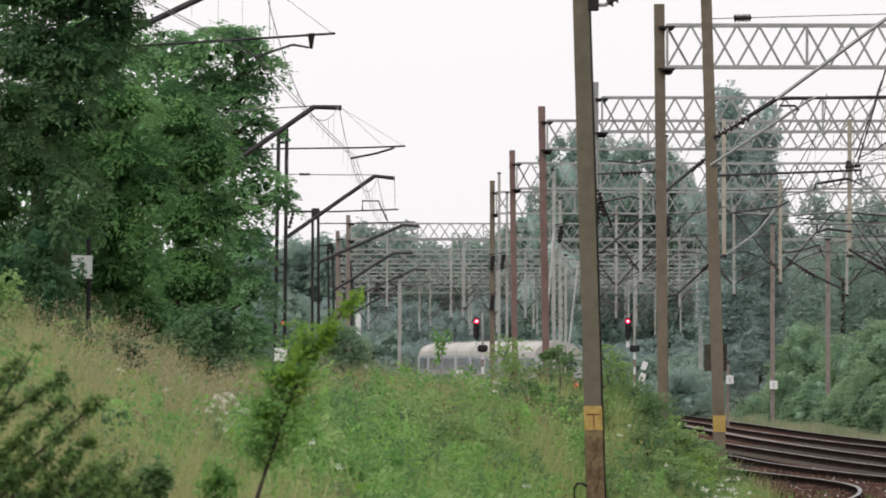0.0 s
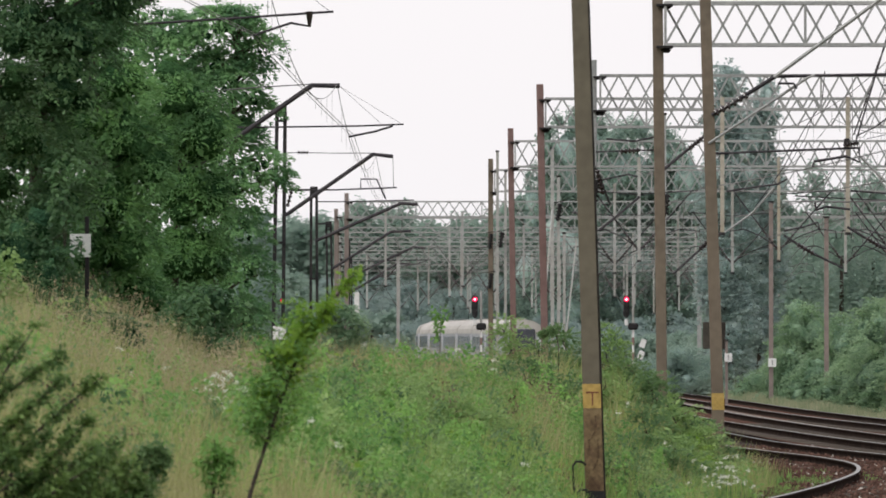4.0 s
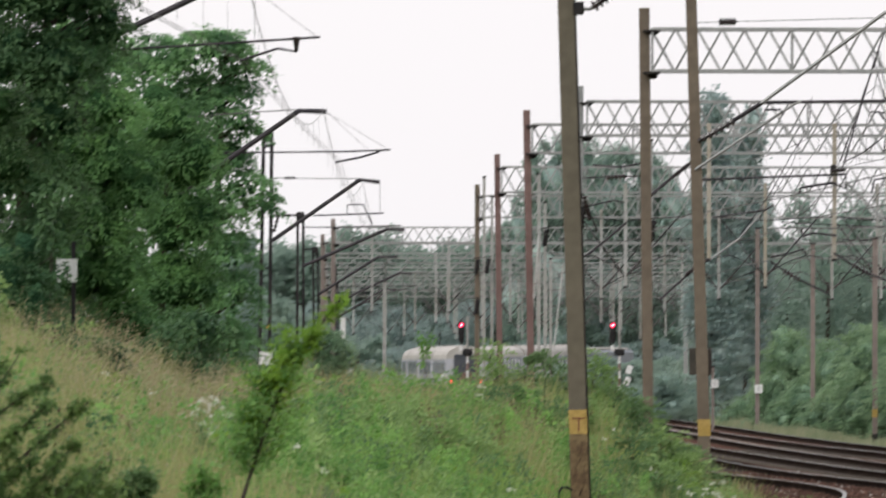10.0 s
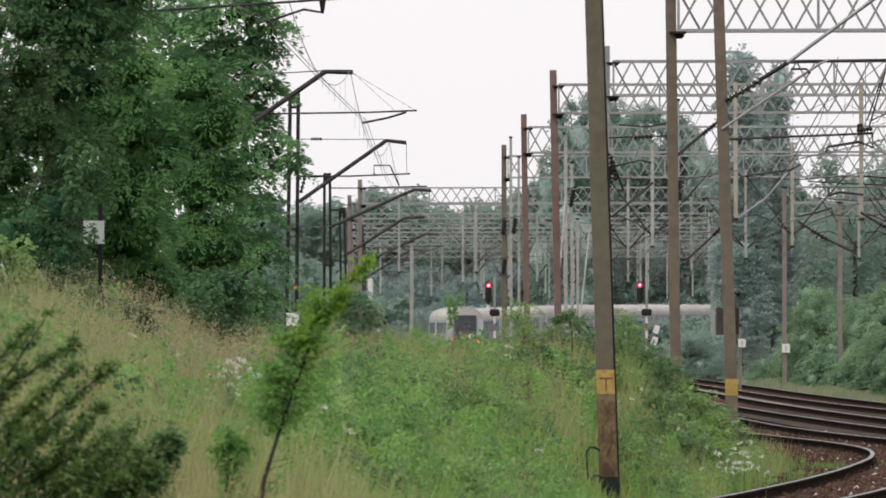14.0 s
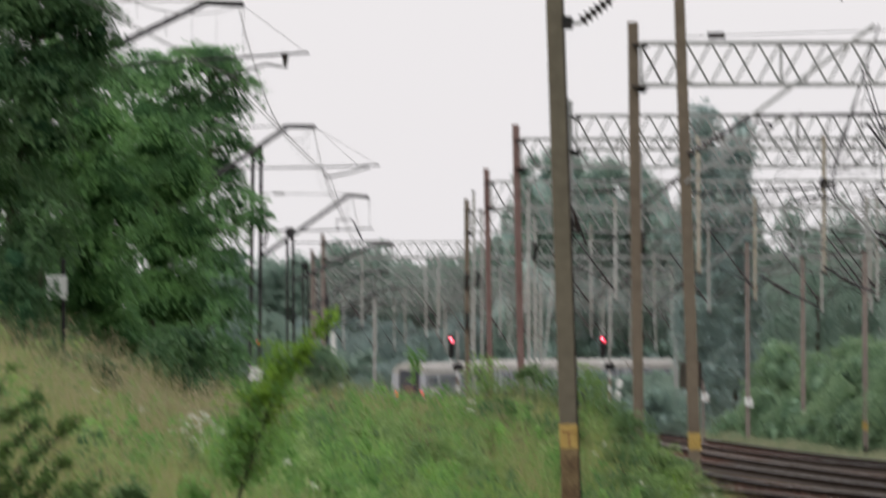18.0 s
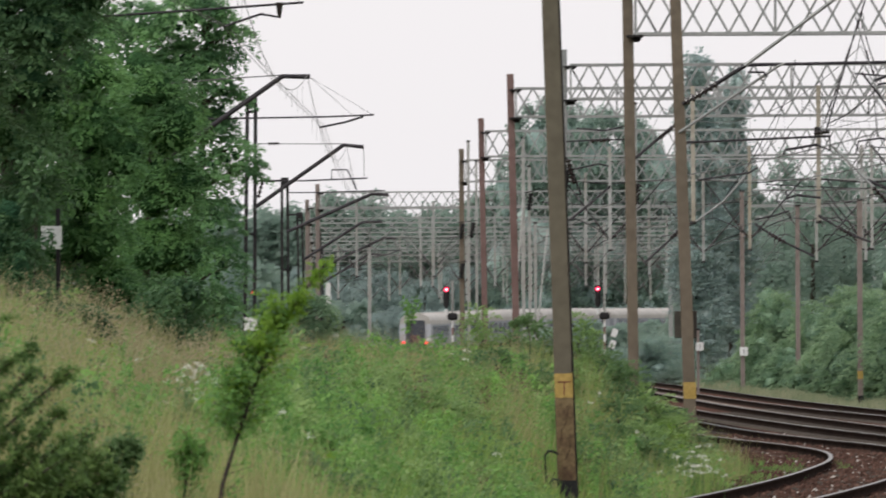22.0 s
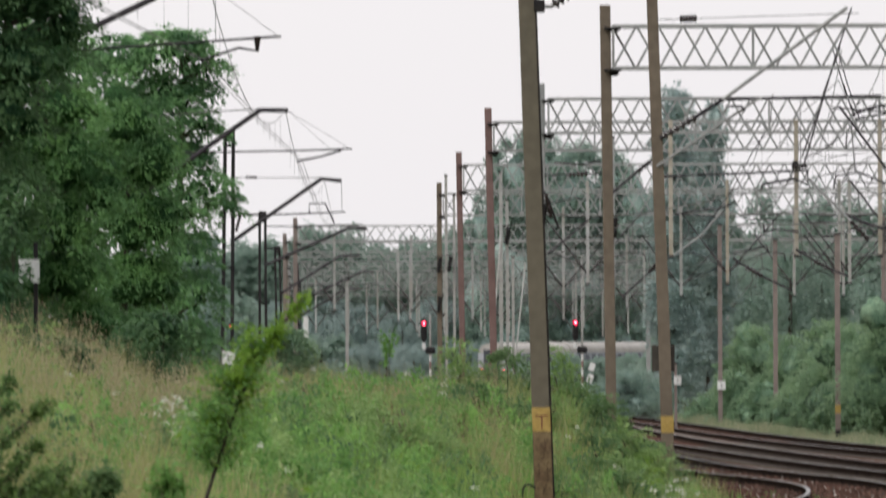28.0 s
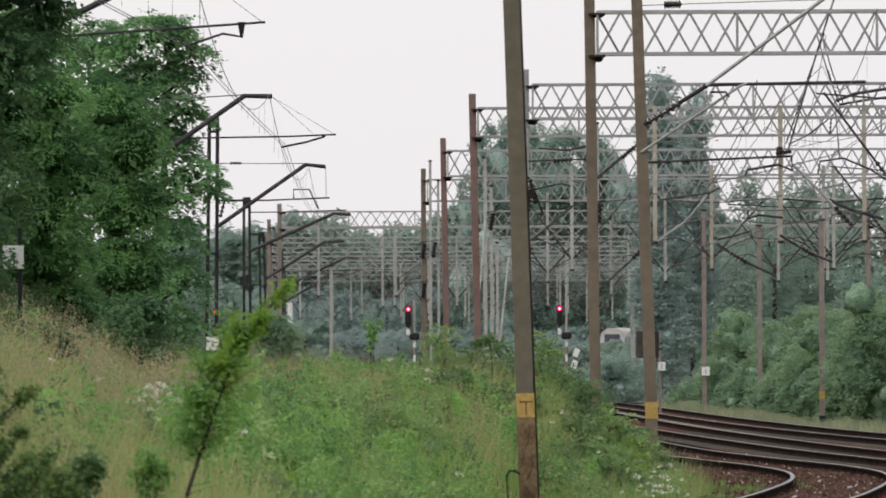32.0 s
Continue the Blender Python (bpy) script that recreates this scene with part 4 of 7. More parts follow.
def bent_arm(t, base, root, bend, tip, r=0.05):
    a, b, c = (rel(p, base) for p in (root, bend, tip))
    tube("cantilever_tube", [a, b, c], r, M_ARM, t, "dark bent cantilever tube", 8)


MASTS = [(-4.29, 246, 1.2, 8.265, 0.22, 0.1), (-4.544, 329, 1.2, 7.555, 0.2, 0.0), (-4.948, 406, 1.1, 7.356, 0.2, -0.12)]
masts = []
for x, y, g, top, gap, lean in MASTS:
    masts.append((twin_mast((x, y, g), top - g, gap, "dark twin-channel mast beside the upper track", lean), (x, y, g)))
m1, b1 = masts[0]
plate_on(m1, -0.05, 2.284 - 1.2, 0.36, 0.36)
bent_arm(m1, b1, (-4.167, 246, 5.482), (-1.784, 246, 7.143), (-1.245, 246, 7.081), 0.055)
bent_arm(masts[1][0], masts[1][1], (-4.503, 329, 5.745), (-1.378, 329, 7.123), (-0.761, 329, 7.082), 0.06)
bent_arm(masts[2][0], masts[2][1], (-4.796, 406, 5.402), (-2.131, 406, 7.076), (-1.243, 406, 7.102), 0.06)
for x, y, g, top, root, bend, tip in (
        (-4.75, 470, 0.9, 7.35, (-4.62, 470, 5.52), (-1.35, 470, 7.08), (-0.68, 470, 7.02)),
        (-5.5, 560, 0.3, 7.35, (-5.35, 560, 5.34), (-2.56, 560, 7.06), (-1.75, 560, 7.03)),
        (-6.7, 660, -0.4, 7.3, (-6.55, 660, 5.95), (-4.3, 660, 7.04), (-3.7, 660, 7.0))):
    m = twin_mast((x, y, g), top - g, 0.2, "dark far twin-channel mast beside the upper track")
    bent_arm(m, (x, y, g), root, bend, tip, 0.06)
    tube("catenary_bracket", [rel((x, y, 6.35), (x, y, g)), rel((bend[0] + 0.9, y, 6.42), (x, y, g))], 0.025, M_ARM, m)
    tube("registration_arm", [rel((bend[0] - 0.9, y, 6.05), (x, y, g)), rel((bend[0] + 0.2, y, 6.2), (x, y, g)), rel((bend[0] + 0.8, y, 6.42), (x, y, g))], 0.025, M_ARM, m)
tube("stay_rod", [rel((-4.12, 246, 6.174), b1), rel((-3.444, 246, 6.174), b1)], 0.03, M_DARK, m1)
tube("stay_rod", [rel((-4.503, 329, 6.383), masts[1][1]), rel((-3.948, 329, 6.383), masts[1][1])], 0.035, M_DARK, masts[1][0])
bm = bmesh.new()
insulator(bm, rel((-4.12, 246, 5.713), b1), rel((-3.998, 246, 6.174), b1), 0.06, 4)
part("insulator", bm, M_INSUL, m1)
# two masts that stand in the trees, their arms reaching out of the leaves
m0 = twin_mast((-5.079, 179, 1.3), 5.1, 0.22, "dark mast standing among the trees")
q0 = (-5.079, 179, 1.3)
bent_arm(m0, q0, (-5.057, 179, 5.312), (-2.506, 179, 7.08), (-1.958, 179, 7.069), 0.05)
tube("catenary_bracket", [rel((-5.057, 179, 6.23), q0), rel((-1.611, 179, 6.274), q0), rel((-0.694, 179, 6.308), q0)], 0.018, M_ARM, m0)
tube("registration_arm", [rel((-1.779, 179, 6.062), q0), rel((-1.275, 179, 6.162), q0), rel((-0.906, 179, 6.274), q0)], 0.022, M_ARM, m0)
tube("stay_wire", [rel((-5.034, 179, 6.923), q0), rel((-3.513, 179, 7.046), q0), rel((-2.54, 179, 7.102), q0)], 0.012, M_WIRE, m0)
tube("stay_wire", [rel((-1.958, 179, 7.057), q0), rel((-0.74, 179, 6.318), q0)], 0.004, M_WIRE, m0)
tube("stay_wire", [rel((-1.958, 179, 7.057), q0), rel((-1.119, 179, 6.297), q0)], 0.004, M_WIRE, m0)
mz = twin_mast((-4.832, 128, 1.6), 4.95, 0.22, "dark mast hidden by leaves")
qz = (-4.832, 128, 1.6)
bent_arm(mz, qz, (-4.75, 128, 6.5), (-2.949, 128, 7.36), (-2.412, 128, 7.336), 0.045)
tube("stay_wire", [rel((-4.75, 128, 7.38), qz), rel((-3.0, 128, 7.384), qz)], 0.01, M_WIRE, mz)
tube("drop_wire", [rel((-2.42, 128, 7.3), qz), rel((-2.42, 128, 6.575), qz)], 0.005, M_WIRE, mz)
tube("catenary_bracket", [rel((-4.672, 128, 6.444), qz), rel((-2.432, 128, 6.585), qz), rel((-1.491, 128, 6.648), qz)], 0.018, M_ARM, mz)
tube("registration_arm", [rel((-2.627, 128, 6.311), qz), rel((-2.3, 128, 6.42), qz), rel((-2.091, 128, 6.487), qz), rel((-1.819, 128, 6.44), qz), rel((-1.85, 128, 6.62), qz)], 0.018, M_ARM, mz)
tube("stay_wire", [rel((-2.4, 128, 7.3), qz), rel((-1.55, 128, 6.66), qz)], 0.004, M_WIRE, mz)
bm = bmesh.new()
rod(bm, rel((-1.83, 128, 6.65), qz), rel((-1.83, 128, 6.43), qz), 0.055, 0.02, 8)
part("insulator", bm, M_INSUL, mz)
tube("catenary_bracket", [rel((-4.059, 246, 6.174), b1), rel((-2.829, 246, 6.174), b1), rel((-1.138, 246, 6.236), b1)], 0.022, M_ARM, m1)
tube("stay_wire", [rel((-4.12, 246, 7.189), b1), rel((-2.829, 246, 7.174), b1), rel((-1.845, 246, 7.174), b1)], 0.012, M_WIRE, m1)
bm = bmesh.new()
insulator(bm, rel((-3.844, 246, 7.189), b1), rel((-3.536, 246, 7.189), b1), 0.05, 4)
part("insulator", bm, M_INSUL, m1)
tube("drop_frame", [rel((-2.122, 246, 6.205), b1), rel((-2.122, 246, 6.466), b1), rel((-1.691, 246, 6.466), b1), rel((-1.445, 246, 5.928), b1)], 0.022, M_ARM, m1)
tube("drop_wire", [rel((-1.245, 246, 7.081), b1), rel((-1.23, 246, 6.236), b1)], 0.008, M_WIRE, m1)
tube("catenary_bracket", [rel((-4.483, 329, 7.185), masts[1][1]), rel((-3.372, 329, 7.185), masts[1][1]), rel((-0.905, 329, 7.246), masts[1][1])], 0.022, M_ARM, masts[1][0])


# ---- overhead wires ----
def contact_line(name, sup, zc, zm, label, group, dropper=7, dip=0.75, stagger=None, lift=None):
    """Messenger and contact wires over one track with droppers between them. sup: places of the supports (x, y)."""
    t = thing(name, pose(0, 0, 0), label, "overhead wire", group)
    stagger, lift = stagger or [0.15] * len(sup), lift or [0.0] * len(sup)
    mess, cont = [], []
    for (xa, ya), (xb, yb), ga, gb, la, lb in zip(sup, sup[1:], stagger, stagger[1:], lift, lift[1:]):
        a, b = Vector((xa, ya, zm + la)), Vector((xb, yb, zm + lb))
        ca, cb = Vector((xa + ga, ya, zc + la)), Vector((xb + gb, yb, zc + lb))
        mess += sag(a, b, dip, 12)[:-1]
        cont += sag(ca, cb, 0.05, 12)[:-1]
        for i in range(1, dropper + 1):
            f = i / (dropper + 1)
            p = a.lerp(b, f) - Vector((0, 0, 4 * dip * f * (1 - f)))
            q = ca.lerp(cb, f) - Vector((0, 0, 0.2 * f * (1 - f)))
            tube("dropper", [p, (p.x, p.y, q.z)], 0.003, M_WIRE, t, n=3)
    tube("messenger_wire", mess, 0.007, M_WIRE, t)
    tube("contact_wire", cont, 0.006, M_WIRE, t)
    tube("contact_wire", [p + Vector((0.07, 0, 0)) for p in cont], 0.006, M_WIRE, t)
    return t


contact_line("contact_line", [(-4.68, 70), (-2.492, 128), (-2.014, 179), (-1.707, 246), (-1.275, 329), (-2.005, 406), (-1.2, 480), (-1.0, 560)], 6.1, 7.1,
             "thin overhead wires above the upper track", "overhead wires", 10, 0.92, (-0.34, -0.135, 0.26, -0.1, -0.2, 0.2, 0, 0), (0.2, 0.21, 0, 0, 0, 0, 0, 0))
for k, L in enumerate((T1, T2, T3)):
    sup = []
    for y in (132, 158, 200, 244, 294, 342, 400, 458, 520):
        x = float(L.at(L.s_at_y(y))[0]) + (0.7 if k == 0 and y < 170 else 0)
        sup.append((x, y))
    contact_line("contact_line", sup, 5.4, 6.95, "thin overhead wires above a main track", "overhead wires", 5)
contact_line("contact_line", [(7.556, 150), (10.258, 223), (11.319, 294), (11.03, 342), (10.271, 415)], 5.3, 7.2, "thin overhead wires crossing to the outer tracks", "overhead wires", 5)


# ---- anchor cables and hangers where the outer lines cross ----
anchor = thing("anchor_cables", pose(0, 224, 0), "dark anchor cables with insulators under a gantry", "overhead wire", "overhead wires")
for pts, r in ((((11.247, 9.876), (10.864, 8.826), (10.509, 7.776), (10.282, 7.147)), 0.02), (((11.05, 9.876), (11.326, 8.894), (11.589, 8.151)), 0.016), (((11.16, 9.876), (11.44, 8.894), (11.7, 8.151)), 0.016), (((11.659, 8.038), (11.209, 7.634), (10.787, 7.327), (10.338, 7.119)), 0.016),
               (((11.6, 8.1), (12.2, 8.2), (13.1, 8.32)), 0.03), (((8.819, 5.639), (10.1, 5.57), (11.34, 5.518)), 0.016), (((9.571, 8.729), (9.496, 7.939), (9.062, 7.293), (8.511, 6.288), (7.831, 5.356)), 0.012), (((9.4, 8.0), (9.1, 7.1), (8.2, 5.6)), 0.008), (((10.25, 8.6), (10.25, 6.9)), 0.008), (((12.0, 7.6), (11.3, 7.2), (10.6, 7.05)), 0.008)):
    tube("anchor_cable", [(x, 0, z) for x, z in pts], r, M_ARM, anchor)
for a, b, r in (((11.406, 7.79), (11.37, 7.36), 0.03), ((10.95, 9.06), (10.82, 8.7), 0.036), ((11.33, 8.95), (11.42, 8.62), 0.032), ((11.5, 8.45), (11.6, 8.16), 0.036), ((11.1, 7.56), (10.86, 7.38), 0.03), ((10.62, 8.1), (10.5, 7.74), 0.03), ((12.1, 8.19), (12.5, 8.25), 0.036)):
    bm = bmesh.new()
    insulator(bm, (a[0], 0, a[1]), (b[0], 0, b[1]), r, 4)
    part("insulator", bm, M_INSUL, anchor)
for k in range(9):
    x = 9.75 + 0.17 * k
    tube("hanger_wire", [(x, 0.2, 7.75), (x + 0.03 * (k % 3), 0.2, 7.35 - 0.12 * (k % 4))], 0.005, M_WIRE, anchor)
# a strain bracket on the gantry beside the tall pole
strain = thing("strain_bracket", pose(3.9, 222.4, 5.36), "dark strain bracket with an insulator hung on a gantry post", "fitting")
bm = bmesh.new()
insulator(bm, (0.0, 0, 0.9), (0.14, 0, 0.28), 0.075, 6)
part("insulator", bm, M_INSUL, strain)
tube("strap", [(-0.04, 0.1, 0.95), (0.1, 0, 0.62), (0.32, 0, 0.02), (0.18, 0, 0.04)], 0.03, M_DARK, strain)
tube("stay_tube", [(0.0, 0.1, 0.62), (0.75, 0, 0.78), (1.0, 0, 0.72)], 0.022, M_ARM, strain)


# ---- plain lineside posts ----
def plain_post(x, y, foot, top, w, material, label, category="post", group="lineside posts"):
    t = thing("lineside_post", pose(x, y, foot), label, category, group)
    bm = bmesh.new()
    bar(bm, (0, 0, -0.4), (0, 0, top - foot), w, w)
    part("shaft", bm, material, t)
    bm = bmesh.new()
    box(bm, -w * 0.7, -w * 0.7, top - foot, w * 0.7, w * 0.7, top - foot + 0.06, 0.01)
    part("cap", bm, M_DARK, t)
    return t


bp = plain_post(12.421, 338, -0.3, 7.287, 0.16, M_HAZEBROWN, "hazy brown catenary post with a white plate")
plate_on(bp, 0.04, 1.308 + 0.3, 0.3, 0.32, -0.14)
pa = plain_post(14.149, 330, -0.3, 6.602, 0.16, M_HAZEBROWN, "hazy brown catenary post among bushes")
pb = plain_post(14.03, 282, -0.3, 6.095, 0.16, M_HAZEBROWN, "hazy brown catenary post before the bushes")
for p, za, zb in ((pa, 0.456, 0.724), (pb, 0.525, 0.772)):
    part("painted_band", box(bmesh.new(), -0.085, -0.085, za + 0.3, 0.085, 0.085, zb + 0.3, 0.003), M_YELLOW, p, "faded yellow painted band")
    part("tarred_foot", box(bmesh.new(), -0.086, -0.086, -0.3, 0.086, 0.086, 0.3, 0.003), M_BLACK, p, "black tarred foot")
bp = plain_post(9.544, 300, -0.3, 2.087, 0.09, M_HAZEBROWN, "short hazy brown post with a white plate")
plate_on(bp, 0.06, 1.544 + 0.3, 0.25, 0.28, -0.12)
for x, y, top, w, m in ((2.178, 335, 9.123, 0.1, M_CREAM), (2.471, 335, 8.391, 0.09, M_CREAM), (3.769, 300, 8.463, 0.11, M_CREAM), (3.975, 300, 7.525, 0.1, M_CREAM), (4.579, 330, 6.025, 0.1, M_CREAM), (-1.8, 400, 5.9, 0.14, M_CREAM), (5.985, 240, 8.05, 0.1, M_STEEL), (12.101, 420, 4.525, 0.2, M_STEEL)):
    plain_post(x, y, 0.2, top, w, m, "pale grey catenary post by the tracks")
guy = thing("guy_stays", pose(0, 0, 0), "pair of pale anchor stays slanting to the ground", "guy wire")
tube("stay", [(3.756, 299, 6.478), (3.33, 296, 1.53)], 0.028, M_CREAM, guy)
tube("stay", [(4.56, 299, 5.451), (4.051, 296, 1.16)], 0.028, M_CREAM, guy)
for x, y, z in ((1.966, 342, 5.961), (2.324, 335, 5.922), (1.966, 342, 4.465), (3.994, 300, 6.431), (3.875, 223, 5.785), (6.03, 240, 5.725)):
    t = thing("tension_weight", pose(x, y - 0.25, z), "dark iron fitting hung on a catenary post", "fitting", "dark catenary fittings")
    bm = bmesh.new()
    rod(bm, (-0.06, 0, -0.36), (0.03, 0, 0.22), 0.05, 0.06, 8)
    for k in range(5):
        rod(bm, (-0.05 + 0.018 * k, 0, -0.3 + 0.11 * k), (-0.043 + 0.018 * k, 0, -0.25 + 0.11 * k), 0.1, 0.1, 10)
    part("weight", bm, M_DARK, t)
    bm = bmesh.new()
    bar(bm, (-0.18, 0, 0.24), (0.16, 0, 0.3), 0.035, 0.035)
    part("lever", bm, M_DARK, t)
    bm = bmesh.new()
    bar(bm, (0, 0, 0.2), (0, 0.45, 0.2), 0.04, 0.04)
    part("hanger", bm, M_DARK, t)


# ---- signals ----
def colour_signal(x, y, foot, lamp_z, mast_dx, mast_top, label):
    """A colour-light signal: a striped mast, a dark head with hoods, one lamp lit red."""
    t = thing("railway_signal", pose(x, y, foot), label, "railway signal", "red railway signals")
    h = lamp_z - foot
    bm = bmesh.new()
    box(bm, -0.16, -0.05, h - 0.9, 0.16, 0.1, h + 0.2, 0.06)
    head = part("signal_head", bm, M_DARK, t, "dark signal head with rounded corners")
    for k in range(4):
        z = h + 0.22 - 0.33 * k if k else h
        if k:
            bm = bmesh.new()
            rod(bm, (0, -0.04, h - 0.3 * k), (0, -0.16, h - 0.3 * k), 0.1, 0.1, 12)
            part("lamp_hood", bm, M_BLACK, head)
    bm = bmesh.new()
    rod(bm, (0, -0.055, h), (0, -0.1, h), 0.125, 0.125, 20)
    part("red_lamp", bm, M_LAMP, head, "lit red signal lamp")
    bm = bmesh.new()
    rod(bm, (0, -0.09, h), (0, -0.115, h), 0.055, 0.055, 16)
    part("lamp_core", bm, M_LAMPCORE, head)
    bm = bmesh.new()
    box(bm, -0.1, -0.05, h - 1.38, 0.1, 0.05, h - 1.05, 0.02)
    part("relay_box", bm, M_WHITE, t, "pale junction box under the head")
    bm = bmesh.new()
    rod(bm, (mast_dx, 0.1, h - 1.6), (mast_dx, 0.1, mast_top - foot), 0.07, 0.06, 8)
    part("mast", bm, M_CREAM, t)
    bm = bmesh.new()
    box(bm, mast_dx - 0.27, -0.1, h - 1.62, mast_dx + 0.27, 0.3, h - 1.25, 0.08)
    part("platform", bm, M_DARK, t, "dark round bracket on the mast")
    n = 8
    for k in range(n):
        a, b = (h - 1.62) * k / n, (h - 1.62) * (k + 1) / n
        bm = bmesh.new()
        rod(bm, (mast_dx, 0.1, a - (0.3 if k == 0 else 0)), (mast_dx, 0.1, b), 0.065, None, 8)
        part("mast_stripe", bm, M_WHITE if k % 2 else M_REDWHITE, t, "white stripe" if k % 2 else "red stripe")
    bm = bmesh.new()
    bar(bm, (0, 0.02, h - 1.3), (mast_dx, 0.1, h - 1.7), 0.07, 0.07)
    part("bracket", bm, M_WHITE, t)
    return t


colour_signal(1.92, 480, -0.4, 4.42, 0.33, 4.9, "signal with a striped mast showing a red light")
colour_signal(9.96, 480, -0.4, 4.42, 0.36, 7.9, "tall signal with a striped mast showing a red light")
t = thing("distant_signal", pose(-8.13, 470, 4.28), "small far signal lamp glowing dull red", "railway signal")
bm = bmesh.new()
rod(bm, (0, 0, 0), (0, -0.1, 0), 0.1, 0.1, 12)
part("red_lamp", bm, M_LAMP, t)
part("signal_head", box(bmesh.new(), -0.13, 0.0, -0.16, 0.13, 0.12, 0.16, 0.03), M_DARK, t)
part("post", box(bmesh.new(), -0.03, 0.12, -4.6, 0.03, 0.18, 0.25, 0.01), M_HAZEBROWN, t)
t = thing("shunting_sign", pose(10.487, 470, 0.725), "two small white plates on a short post", "railway sign")
part("post", box(bmesh.new(), -0.05, 0, -0.6, 0.05, 0.1, 0.9, 0.01), M_DARK, t)
for dz, dx in ((0.75, 0.02), (1.35, 0.12)):
    bm = bmesh.new()
    box(bm, dx - 0.15, -0.04, dz - 0.22, dx + 0.15, -0.01, dz + 0.22, 0.03)
    bmesh.ops.rotate(bm, verts=bm.verts, cent=(dx, 0, dz), matrix=Matrix.Rotation(0.35, 3, "Y"))
    part("plate", bm, M_WHITE, t, "tilted white plate")
t = thing("lineside_sign", pose(-4.121, 104, 1.9), "dirty white sign board on a dark post in the trees", "sign")
part("board", box(bmesh.new(), -0.12, -0.03, 2.933 - 1.9, 0.12, -0.01, 3.2 - 1.9, 0.004), M_WHITE, t)
part("post", box(bmesh.new(), 0.05, -0.01, -0.4, 0.1, 0.04, 1.5, 0.005), M_DARK, t)
bm = bmesh.new()
box(bm, 0.0, -0.034, 2.986 - 1.9, 0.02, -0.0305, 3.07 - 1.9)
box(bm, -0.03, -0.034, 3.063 - 1.9, 0.03, -0.0305, 3.083 - 1.9)
part("faded_mark", bm, M_BOX, t)
t = thing("white_marker", pose(-3.806, 420, 0.5), "tall narrow white marker board among leaves", "sign")
part("board", box(bmesh.new(), -0.12, -0.02, 3.344 - 0.5, 0.12, 0.02, 4.446 - 0.5, 0.03), M_WHITE, t)
part("post", box(bmesh.new(), -0.04, 0.02, -0.4, 0.04, 0.08, 2.5, 0.01), M_DARK, t)

# ---- the train ----
COACH = 26.1


def coach(label, tail=False):
    """A passenger coach: rounded roof, window rows, pale end corners, a dark gangway; the last one carries tail lights."""
    t = thing("passenger_coach", pose(0, 0, 0), label, "railway coach", "coaches of the passenger train")
    h = COACH / 2
    side = [(-1.42, 0.95), (-1.43, 1.9), (-1.41, 3.05)]
    roof = [(1.41 * math.cos(a), 3.05 + 1.0 * math.sin(a) ** 0.8) for a in np.linspace(0.0, math.pi, 13)]
    def extrude(sec, y0, y1, m, name, closed=False, cap=False, label=""):
        bm = bmesh.new()
        r = [[bm.verts.new((x, y, z)) for x, z in sec] for y in (y0, y1)]
        for k in range(len(sec) - (0 if closed else 1)):
            j = (k + 1) % len(sec)
            bm.faces.new((r[0][k], r[0][j], r[1][j], r[1][k]))
        if cap:
            bm.faces.new(r[0][::-1]), bm.faces.new(r[1])
        bmesh.ops.recalc_face_normals(bm, faces=bm.faces)
        return part(name, bm, m, t, label)
    extrude(side + [(-x, z) for x, z in side[::-1]], -h, h, M_SIDE, "body", True, True)
    extrude(roof, -h + 0.06, h - 0.06, M_ROOF, "roof", True, True, "rounded dusty grey roof")
    for y in (-h, h):
        s = -1 if y < 0 else 1
        for x0, x1 in ((-1.42, -0.86), (0.86, 1.42)):
            bm = bmesh.new()
            box(bm, x0, min(y, y + s * 0.05), 0.95, x1, max(y, y + s * 0.05), 3.1, 0.02)
            part("end_corner", bm, M_CORNER, t, "pale painted end corner")
        bm = bmesh.new()
        box(bm, -0.84, min(y, y + s * 0.22), 1.0, 0.84, max(y, y + s * 0.22), 3.42, 0.05)
        g = part("gangway", bm, M_GANGWAY, t, "dark rubber gangway frame")
        bm = bmesh.new()
        box(bm, -0.45, min(y + s * 0.2, y + s * 0.24), 1.05, 0.45, max(y + s * 0.2, y + s * 0.24), 2.1, 0.01)
        part("end_door", bm, M_ENDRED, g, "dull red end door")
        for x in (-0.87, 0.87):
            bm = bmesh.new()
            rod(bm, (x, y, 1.06), (x, y + s * 0.5, 1.06), 0.08, 0.08, 8)
            rod(bm, (x, y + s * 0.5, 1.06), (x, y + s * 0.56, 1.06), 0.22, 0.22, 12)
            part("buffer", bm, M_DARK, t)
    pane = mesh_of("window", box(bmesh.new(), -0.015, -0.6, 1.95, 0.015, 0.6, 2.85, 0.01), M_PANE)
    for k in range(11):
        for x in (-1.43, 1.43):
            o = part("window", pane, None, t)
            o.matrix_basis = pose(x, -h + 2.9 + k * 2.03, 0)
    door = mesh_of("door", box(bmesh.new(), -0.02, -0.42, 1.05, 0.02, 0.42, 3.0, 0.015), M_CORNER)
    for y in (-h + 0.95, h - 0.95):
        for x in (-1.43, 1.43):
            o = part("door", door, None, t)
            o.matrix_basis = pose(x, y, 0)
    for y in (-9.5, 9.5):
        bm = bmesh.new()
        box(bm, -1.15, y - 1.7, 0.35, 1.15, y + 1.7, 0.85, 0.05)
        b = part("bogie", bm, M_DARK, t)
        for dy in (-1.25, 1.25):
            for x in (-0.76, 0.76):
                bm = bmesh.new()
                rod(bm, (x - 0.065, y + dy, 0.46), (x + 0.065, y + dy, 0.46), 0.46, 0.45, 16)
                part("wheel", bm, M_RAIL, b)
